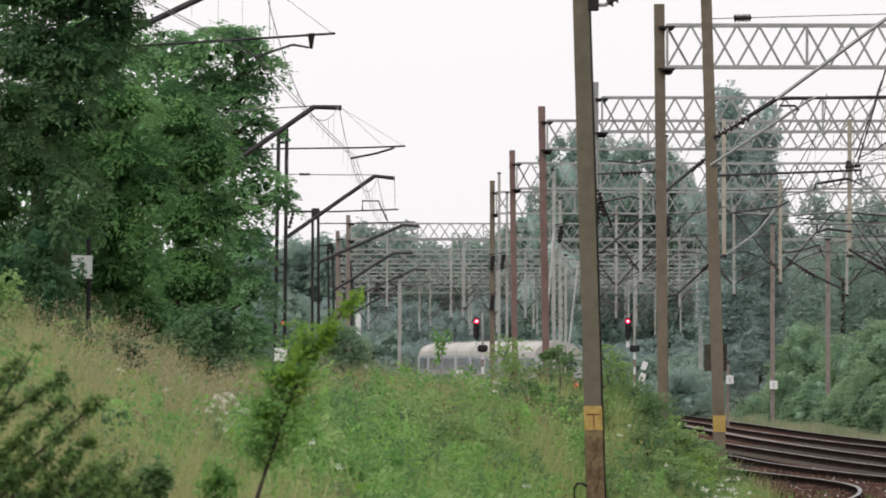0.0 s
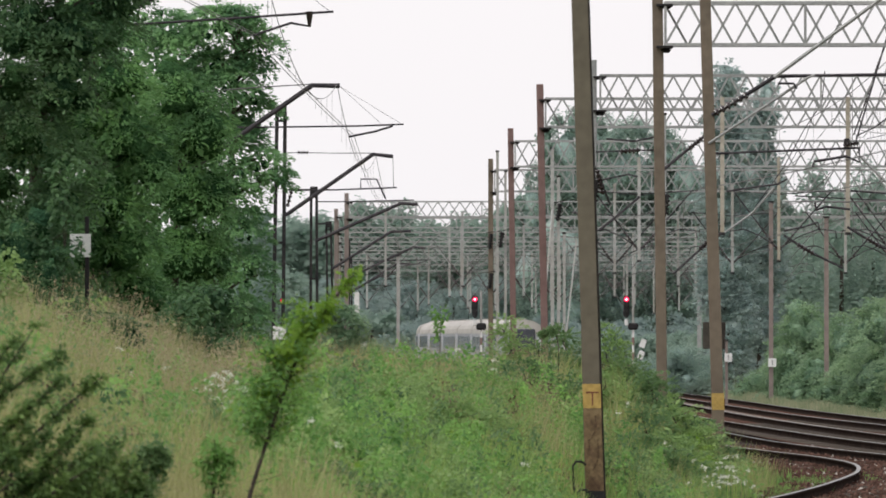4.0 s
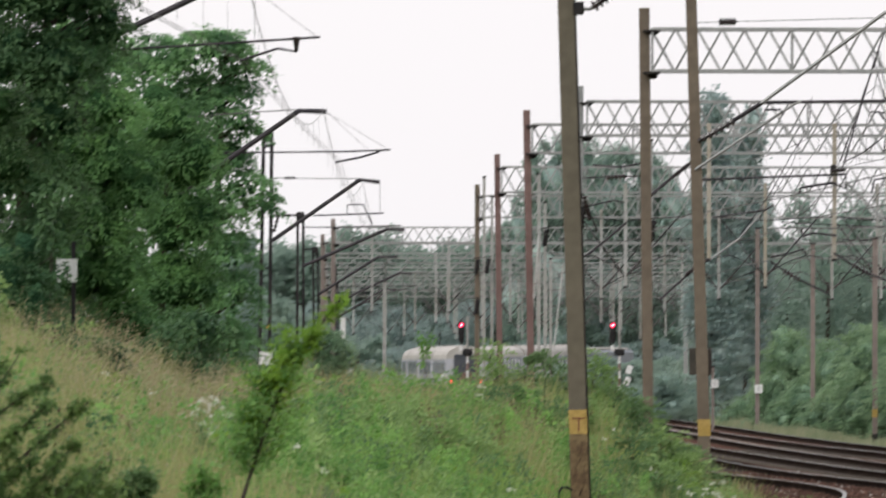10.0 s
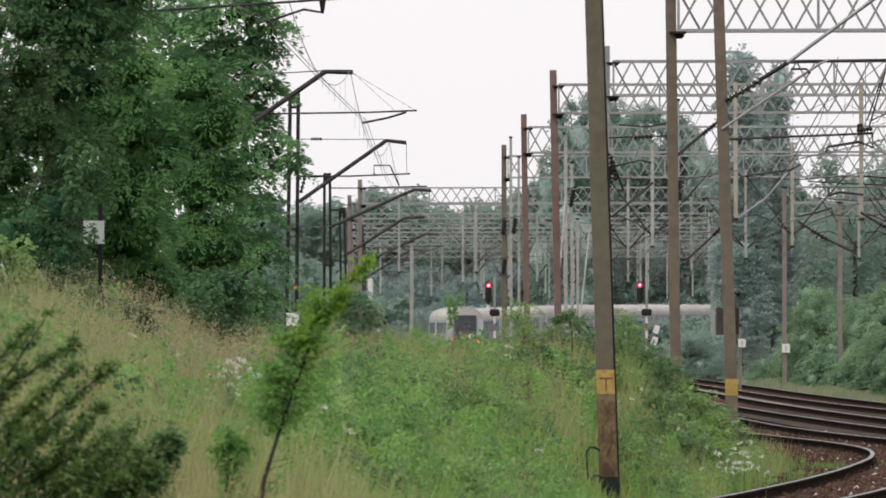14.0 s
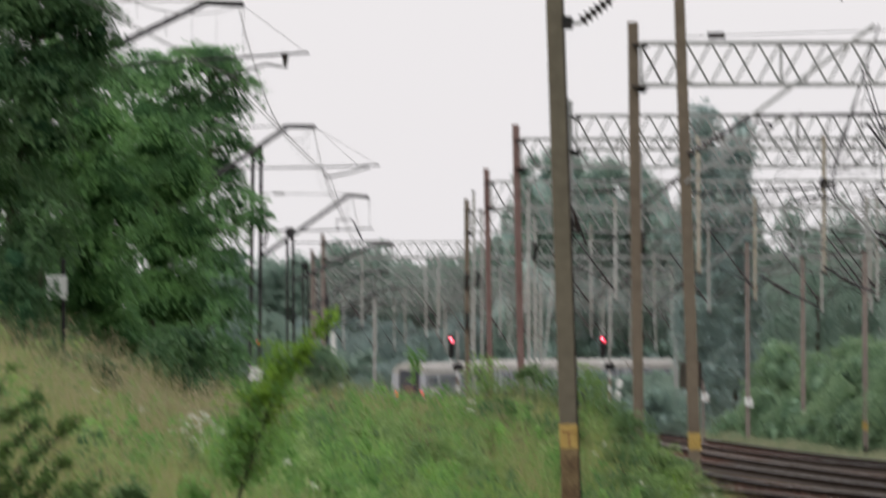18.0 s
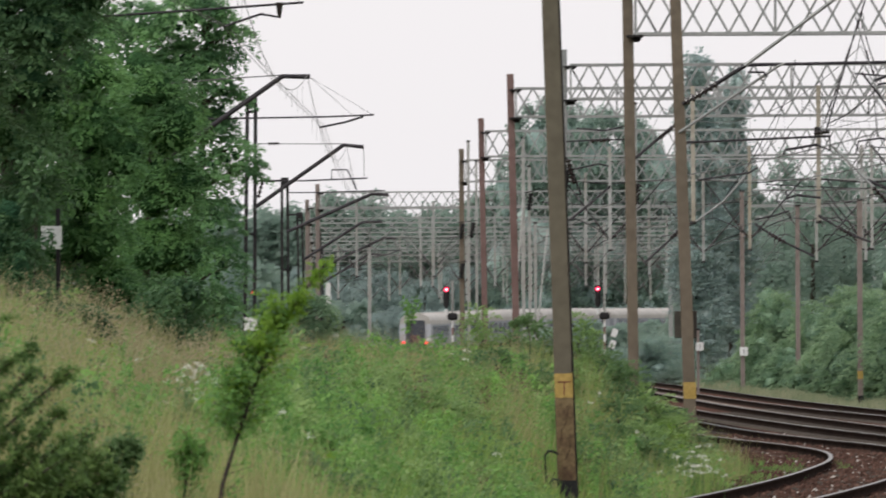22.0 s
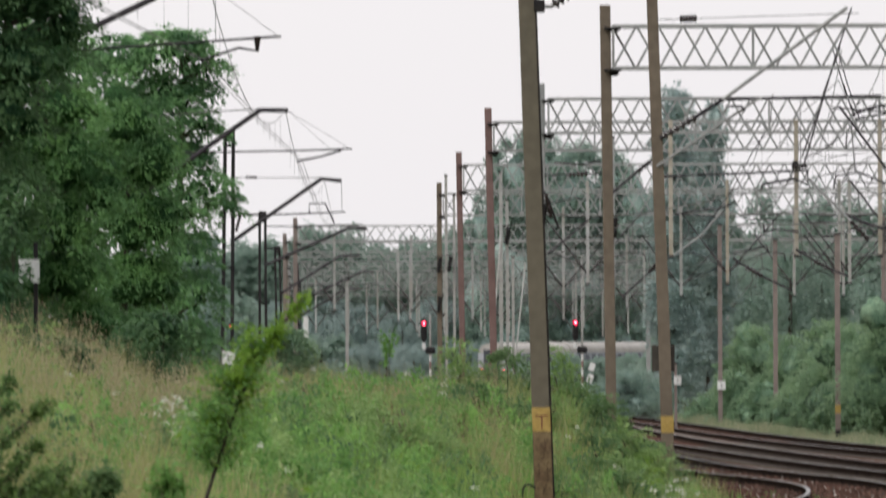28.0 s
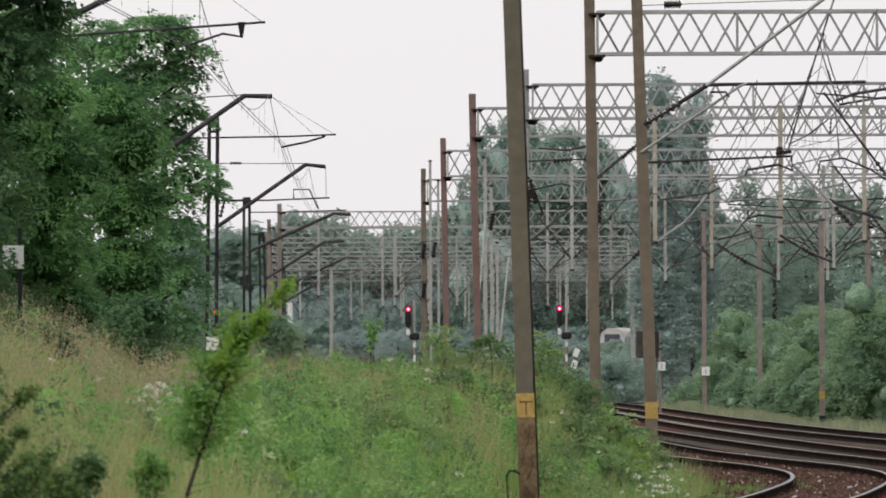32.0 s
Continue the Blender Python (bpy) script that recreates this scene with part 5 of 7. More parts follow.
    case = mesh_of("underframe_box", box(bmesh.new(), -1.2, -1.0, 0.45, 1.2, 1.0, 0.97, 0.04), M_DARK)
    for y in (-5, -1.5, 2.5, 5.5):
        part("underframe_box", case, None, t).matrix_basis = pose(0, y, 0)
    vent = mesh_of("roof_vent", box(bmesh.new(), -0.3, -0.2, 4.0, 0.3, 0.2, 4.1, 0.03), M_ROOF)
    for y in np.arange(-h + 2, h - 1.5, 3.1):
        part("roof_vent", vent, None, t).matrix_basis = pose(0, y, 0)
    if tail:
        for x in (-1.05, 1.05):
            bm = bmesh.new()
            rod(bm, (x, -h - 0.04, 1.42), (x, -h - 0.16, 1.42), 0.15, 0.14, 14)
            part("tail_light", bm, M_TAIL, t, "lit red tail light")
    return t


def locomotive():
    t = thing("electric_locomotive", pose(0, 0, 0), "boxy electric locomotive at the head of the train", "locomotive")
    bm = bmesh.new()
    box(bm, -1.48, -7.9, 1.0, 1.48, 7.9, 3.55, 0.25)
    part("body", bm, M_SIDE, t)
    part("roof", box(bmesh.new(), -1.2, -7.0, 3.5, 1.2, 7.0, 3.8, 0.12), M_ROOF, t)
    for s in (-1, 1):
        bm = bmesh.new()
        for x in (-0.7, 0.7):
            box(bm, x - 0.55, s * 7.86, 2.3, x + 0.55, s * 7.93, 3.1, 0.02)
        part("windscreen", bm, M_PANE, t)
        bm = bmesh.new()
        box(bm, -1.2, s * 4.0 - 1.9, 0.35, 1.2, s * 4.0 + 1.9, 0.98, 0.06)
        b = part("bogie", bm, M_DARK, t)
        for dy in (-1.4, 1.4):
            for x in (-0.76, 0.76):
                bm = bmesh.new()
                rod(bm, (x - 0.065, s * 4.0 + dy, 0.6), (x + 0.065, s * 4.0 + dy, 0.6), 0.6, 0.59, 16)
                part("wheel", bm, M_RAIL, b)
    bm = bmesh.new()
    bar(bm, (0, 5.0, 3.8), (0, 3.6, 4.6), 0.06, 0.06), bar(bm, (0, 3.6, 4.6), (0, 4.8, 5.25), 0.05, 0.05), bar(bm, (-0.9, 4.8, 5.28), (0.9, 4.8, 5.28), 0.05, 0.05)
    part("pantograph", bm, M_DARK, t)
    return t


last = coach("last grey coach with two lit red tail lights", True)
first = coach("blue-grey passenger coach with a dusty pale roof")
TRAIN = [last, first] + [copy_thing(first, pose(0, 0, 0)) for _ in range(7)] + [locomotive()]


# ---- trees beside the bank ----
# (x, y, foot, masses relative to the foot, leaf material)
G_TREES = "trees beside the bank"
def crown_at(base, rows):
    """Masses (x, z, width radius, height radius, nearer by) at their places, relative to the tree's base."""
    return [(x - base[0], -near, z - base[2], rx, 0.8 * rx + 0.15, rz) for x, z, rx, rz, near in rows]


b = (-5.0, 200, 1.1)
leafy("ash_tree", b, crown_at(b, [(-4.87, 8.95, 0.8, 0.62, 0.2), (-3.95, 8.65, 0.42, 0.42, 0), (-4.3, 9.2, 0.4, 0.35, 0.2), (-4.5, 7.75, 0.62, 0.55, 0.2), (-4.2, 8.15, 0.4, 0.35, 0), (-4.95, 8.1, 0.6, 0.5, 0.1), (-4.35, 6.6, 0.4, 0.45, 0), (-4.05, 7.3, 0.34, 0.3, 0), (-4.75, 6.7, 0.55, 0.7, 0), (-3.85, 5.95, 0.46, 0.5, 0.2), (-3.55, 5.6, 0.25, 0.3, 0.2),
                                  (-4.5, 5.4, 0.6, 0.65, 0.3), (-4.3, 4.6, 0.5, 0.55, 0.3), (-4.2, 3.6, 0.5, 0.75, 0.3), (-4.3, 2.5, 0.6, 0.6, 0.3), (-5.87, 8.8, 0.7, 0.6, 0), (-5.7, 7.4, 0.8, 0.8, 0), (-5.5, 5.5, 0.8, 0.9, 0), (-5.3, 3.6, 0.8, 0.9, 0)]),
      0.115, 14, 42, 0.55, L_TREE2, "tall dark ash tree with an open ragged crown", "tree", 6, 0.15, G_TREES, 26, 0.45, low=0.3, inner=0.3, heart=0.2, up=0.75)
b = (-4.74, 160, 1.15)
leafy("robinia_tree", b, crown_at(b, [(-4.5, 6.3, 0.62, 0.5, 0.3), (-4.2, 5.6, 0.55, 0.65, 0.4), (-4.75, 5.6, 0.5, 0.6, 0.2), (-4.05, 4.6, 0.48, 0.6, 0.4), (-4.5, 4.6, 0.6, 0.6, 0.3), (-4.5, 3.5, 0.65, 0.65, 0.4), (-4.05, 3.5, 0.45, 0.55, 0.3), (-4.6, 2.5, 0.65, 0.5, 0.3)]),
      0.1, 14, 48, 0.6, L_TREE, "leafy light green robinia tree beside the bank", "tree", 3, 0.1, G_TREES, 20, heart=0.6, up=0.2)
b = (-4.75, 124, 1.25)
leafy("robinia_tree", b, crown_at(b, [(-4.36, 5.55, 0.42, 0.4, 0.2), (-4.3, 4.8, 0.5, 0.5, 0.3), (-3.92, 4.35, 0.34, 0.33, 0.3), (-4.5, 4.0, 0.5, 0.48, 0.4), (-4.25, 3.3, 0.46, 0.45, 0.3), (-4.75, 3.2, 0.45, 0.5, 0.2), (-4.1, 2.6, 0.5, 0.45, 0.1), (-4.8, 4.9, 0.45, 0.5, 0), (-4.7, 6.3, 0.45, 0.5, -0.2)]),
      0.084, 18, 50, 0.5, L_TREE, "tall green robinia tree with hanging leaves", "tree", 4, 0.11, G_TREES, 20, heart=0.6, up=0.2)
# this ash wears the darker elder leaf colour, painting in shade among the trees
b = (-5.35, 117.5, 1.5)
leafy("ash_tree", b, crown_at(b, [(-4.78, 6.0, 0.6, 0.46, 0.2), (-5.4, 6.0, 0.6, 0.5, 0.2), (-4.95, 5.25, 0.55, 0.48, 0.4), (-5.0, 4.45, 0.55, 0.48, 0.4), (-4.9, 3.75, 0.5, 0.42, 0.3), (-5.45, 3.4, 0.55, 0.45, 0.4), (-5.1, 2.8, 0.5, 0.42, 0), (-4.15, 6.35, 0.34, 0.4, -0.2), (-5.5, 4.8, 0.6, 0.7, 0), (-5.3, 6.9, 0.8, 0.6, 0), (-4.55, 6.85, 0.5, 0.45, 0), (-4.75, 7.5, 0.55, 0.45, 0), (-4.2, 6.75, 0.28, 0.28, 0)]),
      0.084, 17, 50, 0.5, L_ELDER, "ash tree on the bank, darkened with painted shade", "tree", 5, 0.13, G_TREES, 22, 0.42, heart=0.5, up=0.25)
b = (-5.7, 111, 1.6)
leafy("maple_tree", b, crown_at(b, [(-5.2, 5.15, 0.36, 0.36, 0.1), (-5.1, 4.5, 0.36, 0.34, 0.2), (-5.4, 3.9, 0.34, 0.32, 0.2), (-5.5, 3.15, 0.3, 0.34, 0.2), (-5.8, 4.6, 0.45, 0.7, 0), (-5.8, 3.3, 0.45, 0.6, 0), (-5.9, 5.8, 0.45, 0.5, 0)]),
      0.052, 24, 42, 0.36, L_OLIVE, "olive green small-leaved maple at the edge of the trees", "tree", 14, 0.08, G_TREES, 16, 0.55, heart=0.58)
plant("ash_tree", (-6.969, 122, 1.8), 8, [(0, 0, 2.9, 1.3, 1.1, 1.7), (0, 0, 4.9, 1.3, 1.0, 1.5), (0.3, 0, 1.3, 1.2, 1.0, 0.9)], 0.16, 600, L_TREE2, "dark green ash tree at the end of the row", "tree", 7, 36, 0.28, 0.13, group=G_TREES)
plant("robinia_tree", (-7.6, 215, 1.2), 9, [(-0.2, 0, 4.5, 2.4, 1.4, 2.6), (-0.2, 0, 7.4, 1.9, 1.4, 1.6), (0, 0, 1.8, 2.4, 1.2, 1.5), (-3.2, 0, 3.8, 1.8, 1.2, 3.0)], 0.2, 520, L_TREE2, "dense dark tree behind the row", "tree", 8, 50, 0.27, 0.16, group=G_TREES)
plant("elder_bush", (-3.741, 150, 1.1), 2.5, [(0, 0, 1.0, 0.8, 0.7, 0.8), (0.3, 0, 0.5, 0.6, 0.6, 0.6), (-0.6, 0, 0.9, 0.7, 0.6, 0.8)], 0.11, 2200, L_ELDER, "dark elder bush under the trees", "bush", 9, 24, 0.36, 0.05)
plant("elder_bush", (-4.084, 135, 1.2), 2.0, [(0, 0, 0.8, 0.8, 0.7, 0.7), (0.5, 0, 0.5, 0.6, 0.6, 0.6), (-0.6, 0, 0.7, 0.7, 0.6, 0.7)], 0.11, 2000, L_ELDER, "dark leafy bush at the edge of the trees", "bush", 11, 24, 0.36, 0.05)
leafy("elder_bush", (-2.1, 190, 1.0), [(0, 0, 0.8, 0.5, 0.4, 0.55), (0.12, 0, 1.4, 0.38, 0.35, 0.4), (-0.32, 0, 1.05, 0.36, 0.35, 0.45), (0.5, 0, 0.85, 0.36, 0.3, 0.4), (-0.1, 0, 1.65, 0.22, 0.2, 0.25), (0.75, 0, 0.45, 0.3, 0.3, 0.35)], 0.09, 30, 38, 0.32, L_BUSHR, "green elder bush at the foot of the masts", "bush", 10, 0.04, "", 9, 0.45, heart=0.0, up=0.6)

leafy("elder_bush", (-4.175, 103.4, 1.5), [(0.05, 0, 0.6, 0.4, 0.3, 0.4), (-0.42, 0.2, 0.75, 0.42, 0.3, 0.5), (0.45, 0.3, 0.45, 0.35, 0.3, 0.4), (-0.62, 0.3, 1.5, 0.35, 0.3, 0.5), (-0.28, -0.1, 1.25, 0.16, 0.15, 0.3)], 0.06, 30, 36, 0.3, L_ELDER, "dark leafy bush under the sign board", "bush", 12, 0.02, "", 8, 0.45, heart=0.6, bark=M_TWIG)
plant("elder_bush", (-4.888, 100, 1.6), 1.6, [(0, 0, 1.0, 0.3, 0.3, 0.45), (-0.3, 0, 0.7, 0.4, 0.3, 0.5)], 0.08, 2600, L_SHRUB, "yellow-green leafy bush at the edge of the grass", "bush", 13, 22, 0.34, 0.02, M_TWIG)
plant("ash_sprig", (-4.312, 103.6, 1.5), 2.6, [(0.0, 0, 2.05, 0.14, 0.12, 0.2), (-0.1, 0, 1.5, 0.25, 0.2, 0.5), (0.05, 0, 2.45, 0.2, 0.15, 0.2)], 0.08, 3200, L_ELDER, "leafy ash shoot growing before the sign", "shrub", 41, 14, 0.4, 0.012, M_TWIG, limbs=5)

# ---- shrubs on the bank ----
SHRUBS = [
    (1.024, 128, (0, 0, 0.75, 0.22, 0.4, 0.5), (0.15, 0, 0.35, 0.4, 0.4, 0.4)),
    (0.846, 134, (0, 0, 0.3, 0.3, 0.3, 0.3), (-0.3, 0, 0.2, 0.3, 0.3, 0.25)),
    (1.576, 132, (0, 0, 0.55, 0.28, 0.3, 0.42), (0.2, 0, 0.3, 0.36, 0.3, 0.36)),
    (1.989, 136, (0, 0, 0.68, 0.3, 0.4, 0.45), (-0.25, 0, 0.35, 0.42, 0.4, 0.4)),
    (2.639, 138, (0, 0, 0.95, 0.26, 0.4, 0.42), (0.1, 0, 0.4, 0.5, 0.5, 0.5)),
    (2.924, 136, (0, 0, 0.62, 0.3, 0.4, 0.45), (0.1, 0, 0.35, 0.5, 0.4, 0.42)),
    (3.216, 134, (0, 0, 0.7, 0.34, 0.4, 0.42), (0.1, 0, 0.3, 0.5, 0.4, 0.4)),
    (3.514, 132, (0, 0, 0.6, 0.34, 0.4, 0.45), (0.3, -0.2, 0.3, 0.4, 0.4, 0.36)),
    (3.945, 134, (0, 0, 0.55, 0.32, 0.4, 0.45), (0.2, -0.2, 0.3, 0.34, 0.4, 0.34)),
    (2.914, 124, (0, 0, 0.5, 0.36, 0.4, 0.42), (0.3, 0, 0.25, 0.4, 0.4, 0.3)),
    (3.21, 122, (0, 0, 0.45, 0.32, 0.4, 0.4), (-0.3, 0, 0.25, 0.4, 0.4, 0.3)),
    (2.626, 118, (0, 0, 0.35, 0.45, 0.4, 0.35), (0.4, 0, 0.2, 0.4, 0.4, 0.25)),
    (3.289, 118, (0, 0, 0.38, 0.4, 0.4, 0.32), (0.3, 0, 0.2, 0.3, 0.3, 0.24)),
    (3.82, 122, (0, 0, 0.4, 0.26, 0.3, 0.36), (-0.2, 0, 0.2, 0.3, 0.3, 0.24)),
    (-0.56, 140, (0, 0, 0.2, 0.5, 0.4, 0.25), (0.5, 0, 0.2, 0.4, 0.3, 0.22)),
    (2.172, 110, (0, 0, 0.3, 0.35, 0.3, 0.3), (0.25, 0, 0.15, 0.3, 0.3, 0.22)),
    (-2.355, 120, (0, 0, 0.45, 0.45, 0.4, 0.35), (0.4, 0, 0.35, 0.4, 0.3, 0.3)),
    (-2.868, 115, (0, 0, 0.35, 0.35, 0.4, 0.3), (0.3, 0, 0.25, 0.3, 0.3, 0.25)),
    (-1.75, 125, (0, 0, 0.35, 0.35, 0.4, 0.3), (0.3, 0, 0.25, 0.3, 0.3, 0.25)),
    (-0.684, 76, (0, 0, 0.35, 0.2, 0.3, 0.3), (0.2, 0, 0.2, 0.25, 0.3, 0.2)),
    (-0.129, 86, (0, 0, 0.35, 0.25, 0.3, 0.28), (-0.25, 0, 0.2, 0.3, 0.3, 0.2)),
    (0.897, 92, (0, 0, 0.35, 0.3, 0.3, 0.28), (0.3, 0, 0.25, 0.3, 0.3, 0.2)),
    (-1.562, 88, (0, 0, 0.45, 0.3, 0.3, 0.32), (0.3, 0, 0.3, 0.3, 0.3, 0.25)),
    (-1.018, 84, (0, 0, 0.2, 0.3, 0.3, 0.22), (0.25, 0, 0.15, 0.25, 0.3, 0.18)),
    (-0.411, 70, (0, 0, 0.15, 0.25, 0.3, 0.2), (0.2, 0, 0.1, 0.2, 0.2, 0.15)),
    (-1.42, 76, (0, 0, 0.5, 0.3, 0.3, 0.38), (0.3, 0, 0.35, 0.28, 0.3, 0.3)),
    (-0.8, 71, (0, 0, 0.3, 0.26, 0.3, 0.26), (0.25, 0, 0.2, 0.25, 0.3, 0.2)),
    (-0.25, 96, (0, 0, 0.4, 0.5, 0.4, 0.32), (0.5, 0, 0.25, 0.45, 0.4, 0.25)),
    (0.55, 112, (0, 0, 0.35, 0.5, 0.4, 0.3), (-0.5, 0, 0.25, 0.45, 0.4, 0.25)),
    (1.25, 118, (0, 0, 0.4, 0.45, 0.4, 0.32), (0.4, 0, 0.3, 0.4, 0.4, 0.26)),
    (0.351, 74, (0, 0, 0.15, 0.22, 0.3, 0.2), (0.2, 0, 0.1, 0.2, 0.2, 0.15)),
]
for i, (x, y, a, b) in enumerate(SHRUBS):
    leafy("bank_shrub", (x, y, float(land(x, y)) - 0.02), [a, b, (a[0] * 0.5 + 0.1, a[1] - 0.1, a[2] * 0.55, a[3] * 1.1, a[4], a[5] * 0.7), (a[0] - 0.12, a[1], a[2] + a[5] * 0.6, a[3] * 0.5, a[4] * 0.5, a[5] * 0.5)], 0.06, 28, 26, 0.24, (L_DARKBUSH, L_SHRUB, L_DARKBUSH)[i % 3] if x > 1.4 else (L_SHRUB, L_WEED, L_DARKBUSH)[i % 3], "low leafy shrub growing on the bank", "shrub", 20 + i, 0.02, "shrubs on the bank", 14, 0.45, 0.25, 0.4, 0.0, 0.35, M_TWIG)
# young root shoots with feathered leaves among the grass
for i, (x, y, h) in enumerate([(-3.35, 96, 0.7), (-3.0, 102, 0.75), (-2.7, 99, 0.6), (-2.45, 106, 0.8), (-2.15, 97, 0.55), (-1.9, 104, 0.6), (-3.75, 98, 0.6), (-1.05, 72, 0.5), (-0.95, 78, 0.55), (-0.75, 74, 0.45), (-1.3, 110, 0.6), (-0.2, 80, 0.5), (0.15, 92, 0.5), (0.9, 104, 0.55), (2.3, 126, 0.8), (3.6, 128, 0.75)]):
    leafy("robinia_shoot", (x, y, float(land(x, y)) - 0.02), [(0, 0, h * 0.75, 0.2, 0.2, h * 0.3), (0.12, 0, h * 0.5, 0.18, 0.18, h * 0.25), (-0.14, 0.05, h * 0.55, 0.17, 0.18, h * 0.25)], 0.055, 36, 30, 0.3, L_SHRUB if i % 3 else L_SAPLING, "young robinia shoot with feathered light leaves", "shrub", 300 + i, 0.012, "young shoots in the grass", 7, 0.42, 0.2, 0.5, 0.0, 0.1, M_TWIG)
# a dark seed plume bending over on its stalk
zp = float(land(1.5, 126))
dk = thing("seed_plume", pose(1.638, 126, zp), "dark plume of seeds bending over on a stalk", "wildflower")
tube("stalk", [(0, 0, -0.1), (0.03, 0, 0.5), rel((1.669, 126, 1.9), (1.638, 126, zp)), rel((1.622, 126, 2.12), (1.638, 126, zp)), rel((1.449, 126, 2.136), (1.638, 126, zp))], 0.008, M_TWIG, dk)
rp = np.random.default_rng(43)
fp = rp.uniform(0, 1, 420)
pp = np.stack((1.685 - 1.638 + (1.402 - 1.685) * fp, rp.normal(0, 0.03, 420), 2.16 - zp - 0.09 * fp + rp.normal(0, 0.035, 420) * (1.2 - fp * 0.5)), -1)
part("plume", leaves("plume", pp, np.tile((0.0, -0.4, 0.3), (420, 1)), 0.05, L_DARKBUSH, rp, 0.5, 0.6), None, dk)
# a thin young shoot with a round tuft, far along the bank
plant("young_shoot", (-0.007, 118, float(land(0, 118))), 1, [(0.03, 0, 2.342 - float(land(0, 118)), 0.13, 0.12, 0.11), (0.0, 0, 2.158 - float(land(0, 118)), 0.06, 0.06, 0.2)], 0.06, 2600, L_WEED, "thin young shoot with a round leafy tuft", "shrub", 40, 12, 0.4, 0.008, M_TWIG, limbs=4)


for i, (x, y, h) in enumerate([(-0.94, 64, 0.3), (-0.56, 64, 0.34), (-1.75, 66, 0.3), (0.2, 67, 0.26)]):
    leafy("withered_dock", (x, y, float(land(x, y)) - 0.02), [(0, 0, h * 0.7, 0.1, 0.1, h * 0.4), (0.09, 0, h * 0.5, 0.1, 0.1, h * 0.35), (-0.1, 0, h * 0.5, 0.09, 0.1, h * 0.35)], 0.035, 60, 24, 0.16, L_DEAD, "withered brown dock plant in dry grass", "weed", 330 + i, 0.006, "withered docks", 6, 0.5, 0.5, 0.6, 0.0, 0.1, M_TWIG)


# ---- the young tree and the bush in front ----
def sapling():
    rng = np.random.default_rng(51)
    base = Vector((-1.276, 58, float(land(-1.3, 58))))
    t = thing("young_maple", pose(*base), "slim young tree with yellow-green leaves on the bank", "young tree")
    stem = [Vector((0, 0, -0.1)), Vector(rel((-1.211, 58, 0.957), base)), Vector(rel((-1.113, 58, 1.266), base)), Vector(rel((-1, 58, 1.592), base)), Vector(rel((-0.866, 58, 1.936), base)), Vector(rel((-0.703, 58, 2.172), base)), Vector(rel((-0.551, 58, 2.357), base))]
    bm = bmesh.new()
    for i in range(6):
        rod(bm, stem[i], stem[i + 1], 0.016 - 0.0023 * i, 0.016 - 0.0023 * (i + 1), 6)
    pts, outs, low = [], [], []
    def twig(a, e, n, spread, dark=False):
        b = bmesh.new()
        rod(b, a, e, 0.0025, 0.001, 4)
        part("twig", b, M_TWIG, t)
        f = rng.uniform(0.15, 1.05, n)
        p = np.array(a)[None] + f[:, None] * np.array(e - a)[None] + rng.normal(0, spread, (n, 3))
        pts.append(p)
        outs.append(np.tile(np.array((e - a).normalized())[None], (n, 1)) * 0.6 + np.array((0, -0.2, 0.5)))
        low.append(np.full(n, dark))
    for i in range(58):
        f = 1.9 + 2.7 * (i + rng.uniform(0, 1)) / 58
        j = int(f)
        a = stem[j].lerp(stem[j + 1], f - j)
        s = -1 if rng.uniform() < 0.62 else 1
        L = rng.uniform(0.16, 0.36) * (1.15 if f < 3.6 else 0.7)
        twig(a, a + Vector((s * L * rng.uniform(0.25, 0.75), rng.normal(0, 0.12), L * rng.uniform(0.1, 0.8))), int(rng.integers(46, 70)), 0.032, rng.uniform() < 2.2 - 0.45 * f)
    for i in range(26):
        f = 2.1 + 1.5 * (i + rng.uniform(0, 1)) / 26
        j = int(f)
        a = stem[j].lerp(stem[j + 1], f - j)
        L = rng.uniform(0.18, 0.34)
        twig(a, a + Vector(((-1 if i % 3 else 1) * L * rng.uniform(0.5, 0.9), rng.normal(0, 0.12), L * rng.uniform(0.2, 0.6))), 28, 0.03, i % 2 == 0)
    for i in range(20):
        f = 4.0 + 2.0 * i / 20
        j = min(5, int(f))
        a = stem[j].lerp(stem[j + 1], f - j)
        twig(a, a + Vector((rng.uniform(0.01, 0.09), rng.normal(0, 0.04), rng.uniform(0.02, 0.08))), 26, 0.019)
    for i in range(9):
        f = rng.uniform(0.3, 1.7)
        j = int(f)
        a = stem[j].lerp(stem[j + 1], f - j)
        twig(a, a + Vector((rng.choice((-1, 1)) * rng.uniform(0.08, 0.22), 0, rng.uniform(0.0, 0.15))), 16, 0.03, True)
    part("stem", bm, M_TWIG, t)
    pts, outs, low = np.concatenate(pts), np.concatenate(outs), np.concatenate(low)
    part("foliage", leaves("foliage", pts[~low], outs[~low], 0.045, L_SAPLING, rng, 0.42), None, t, "fresh yellow-green leaves")
    part("foliage", leaves("foliage", pts[low], outs[low], 0.04, L_WEED, rng, 0.42), None, t, "darker lower leaves")


sapling()


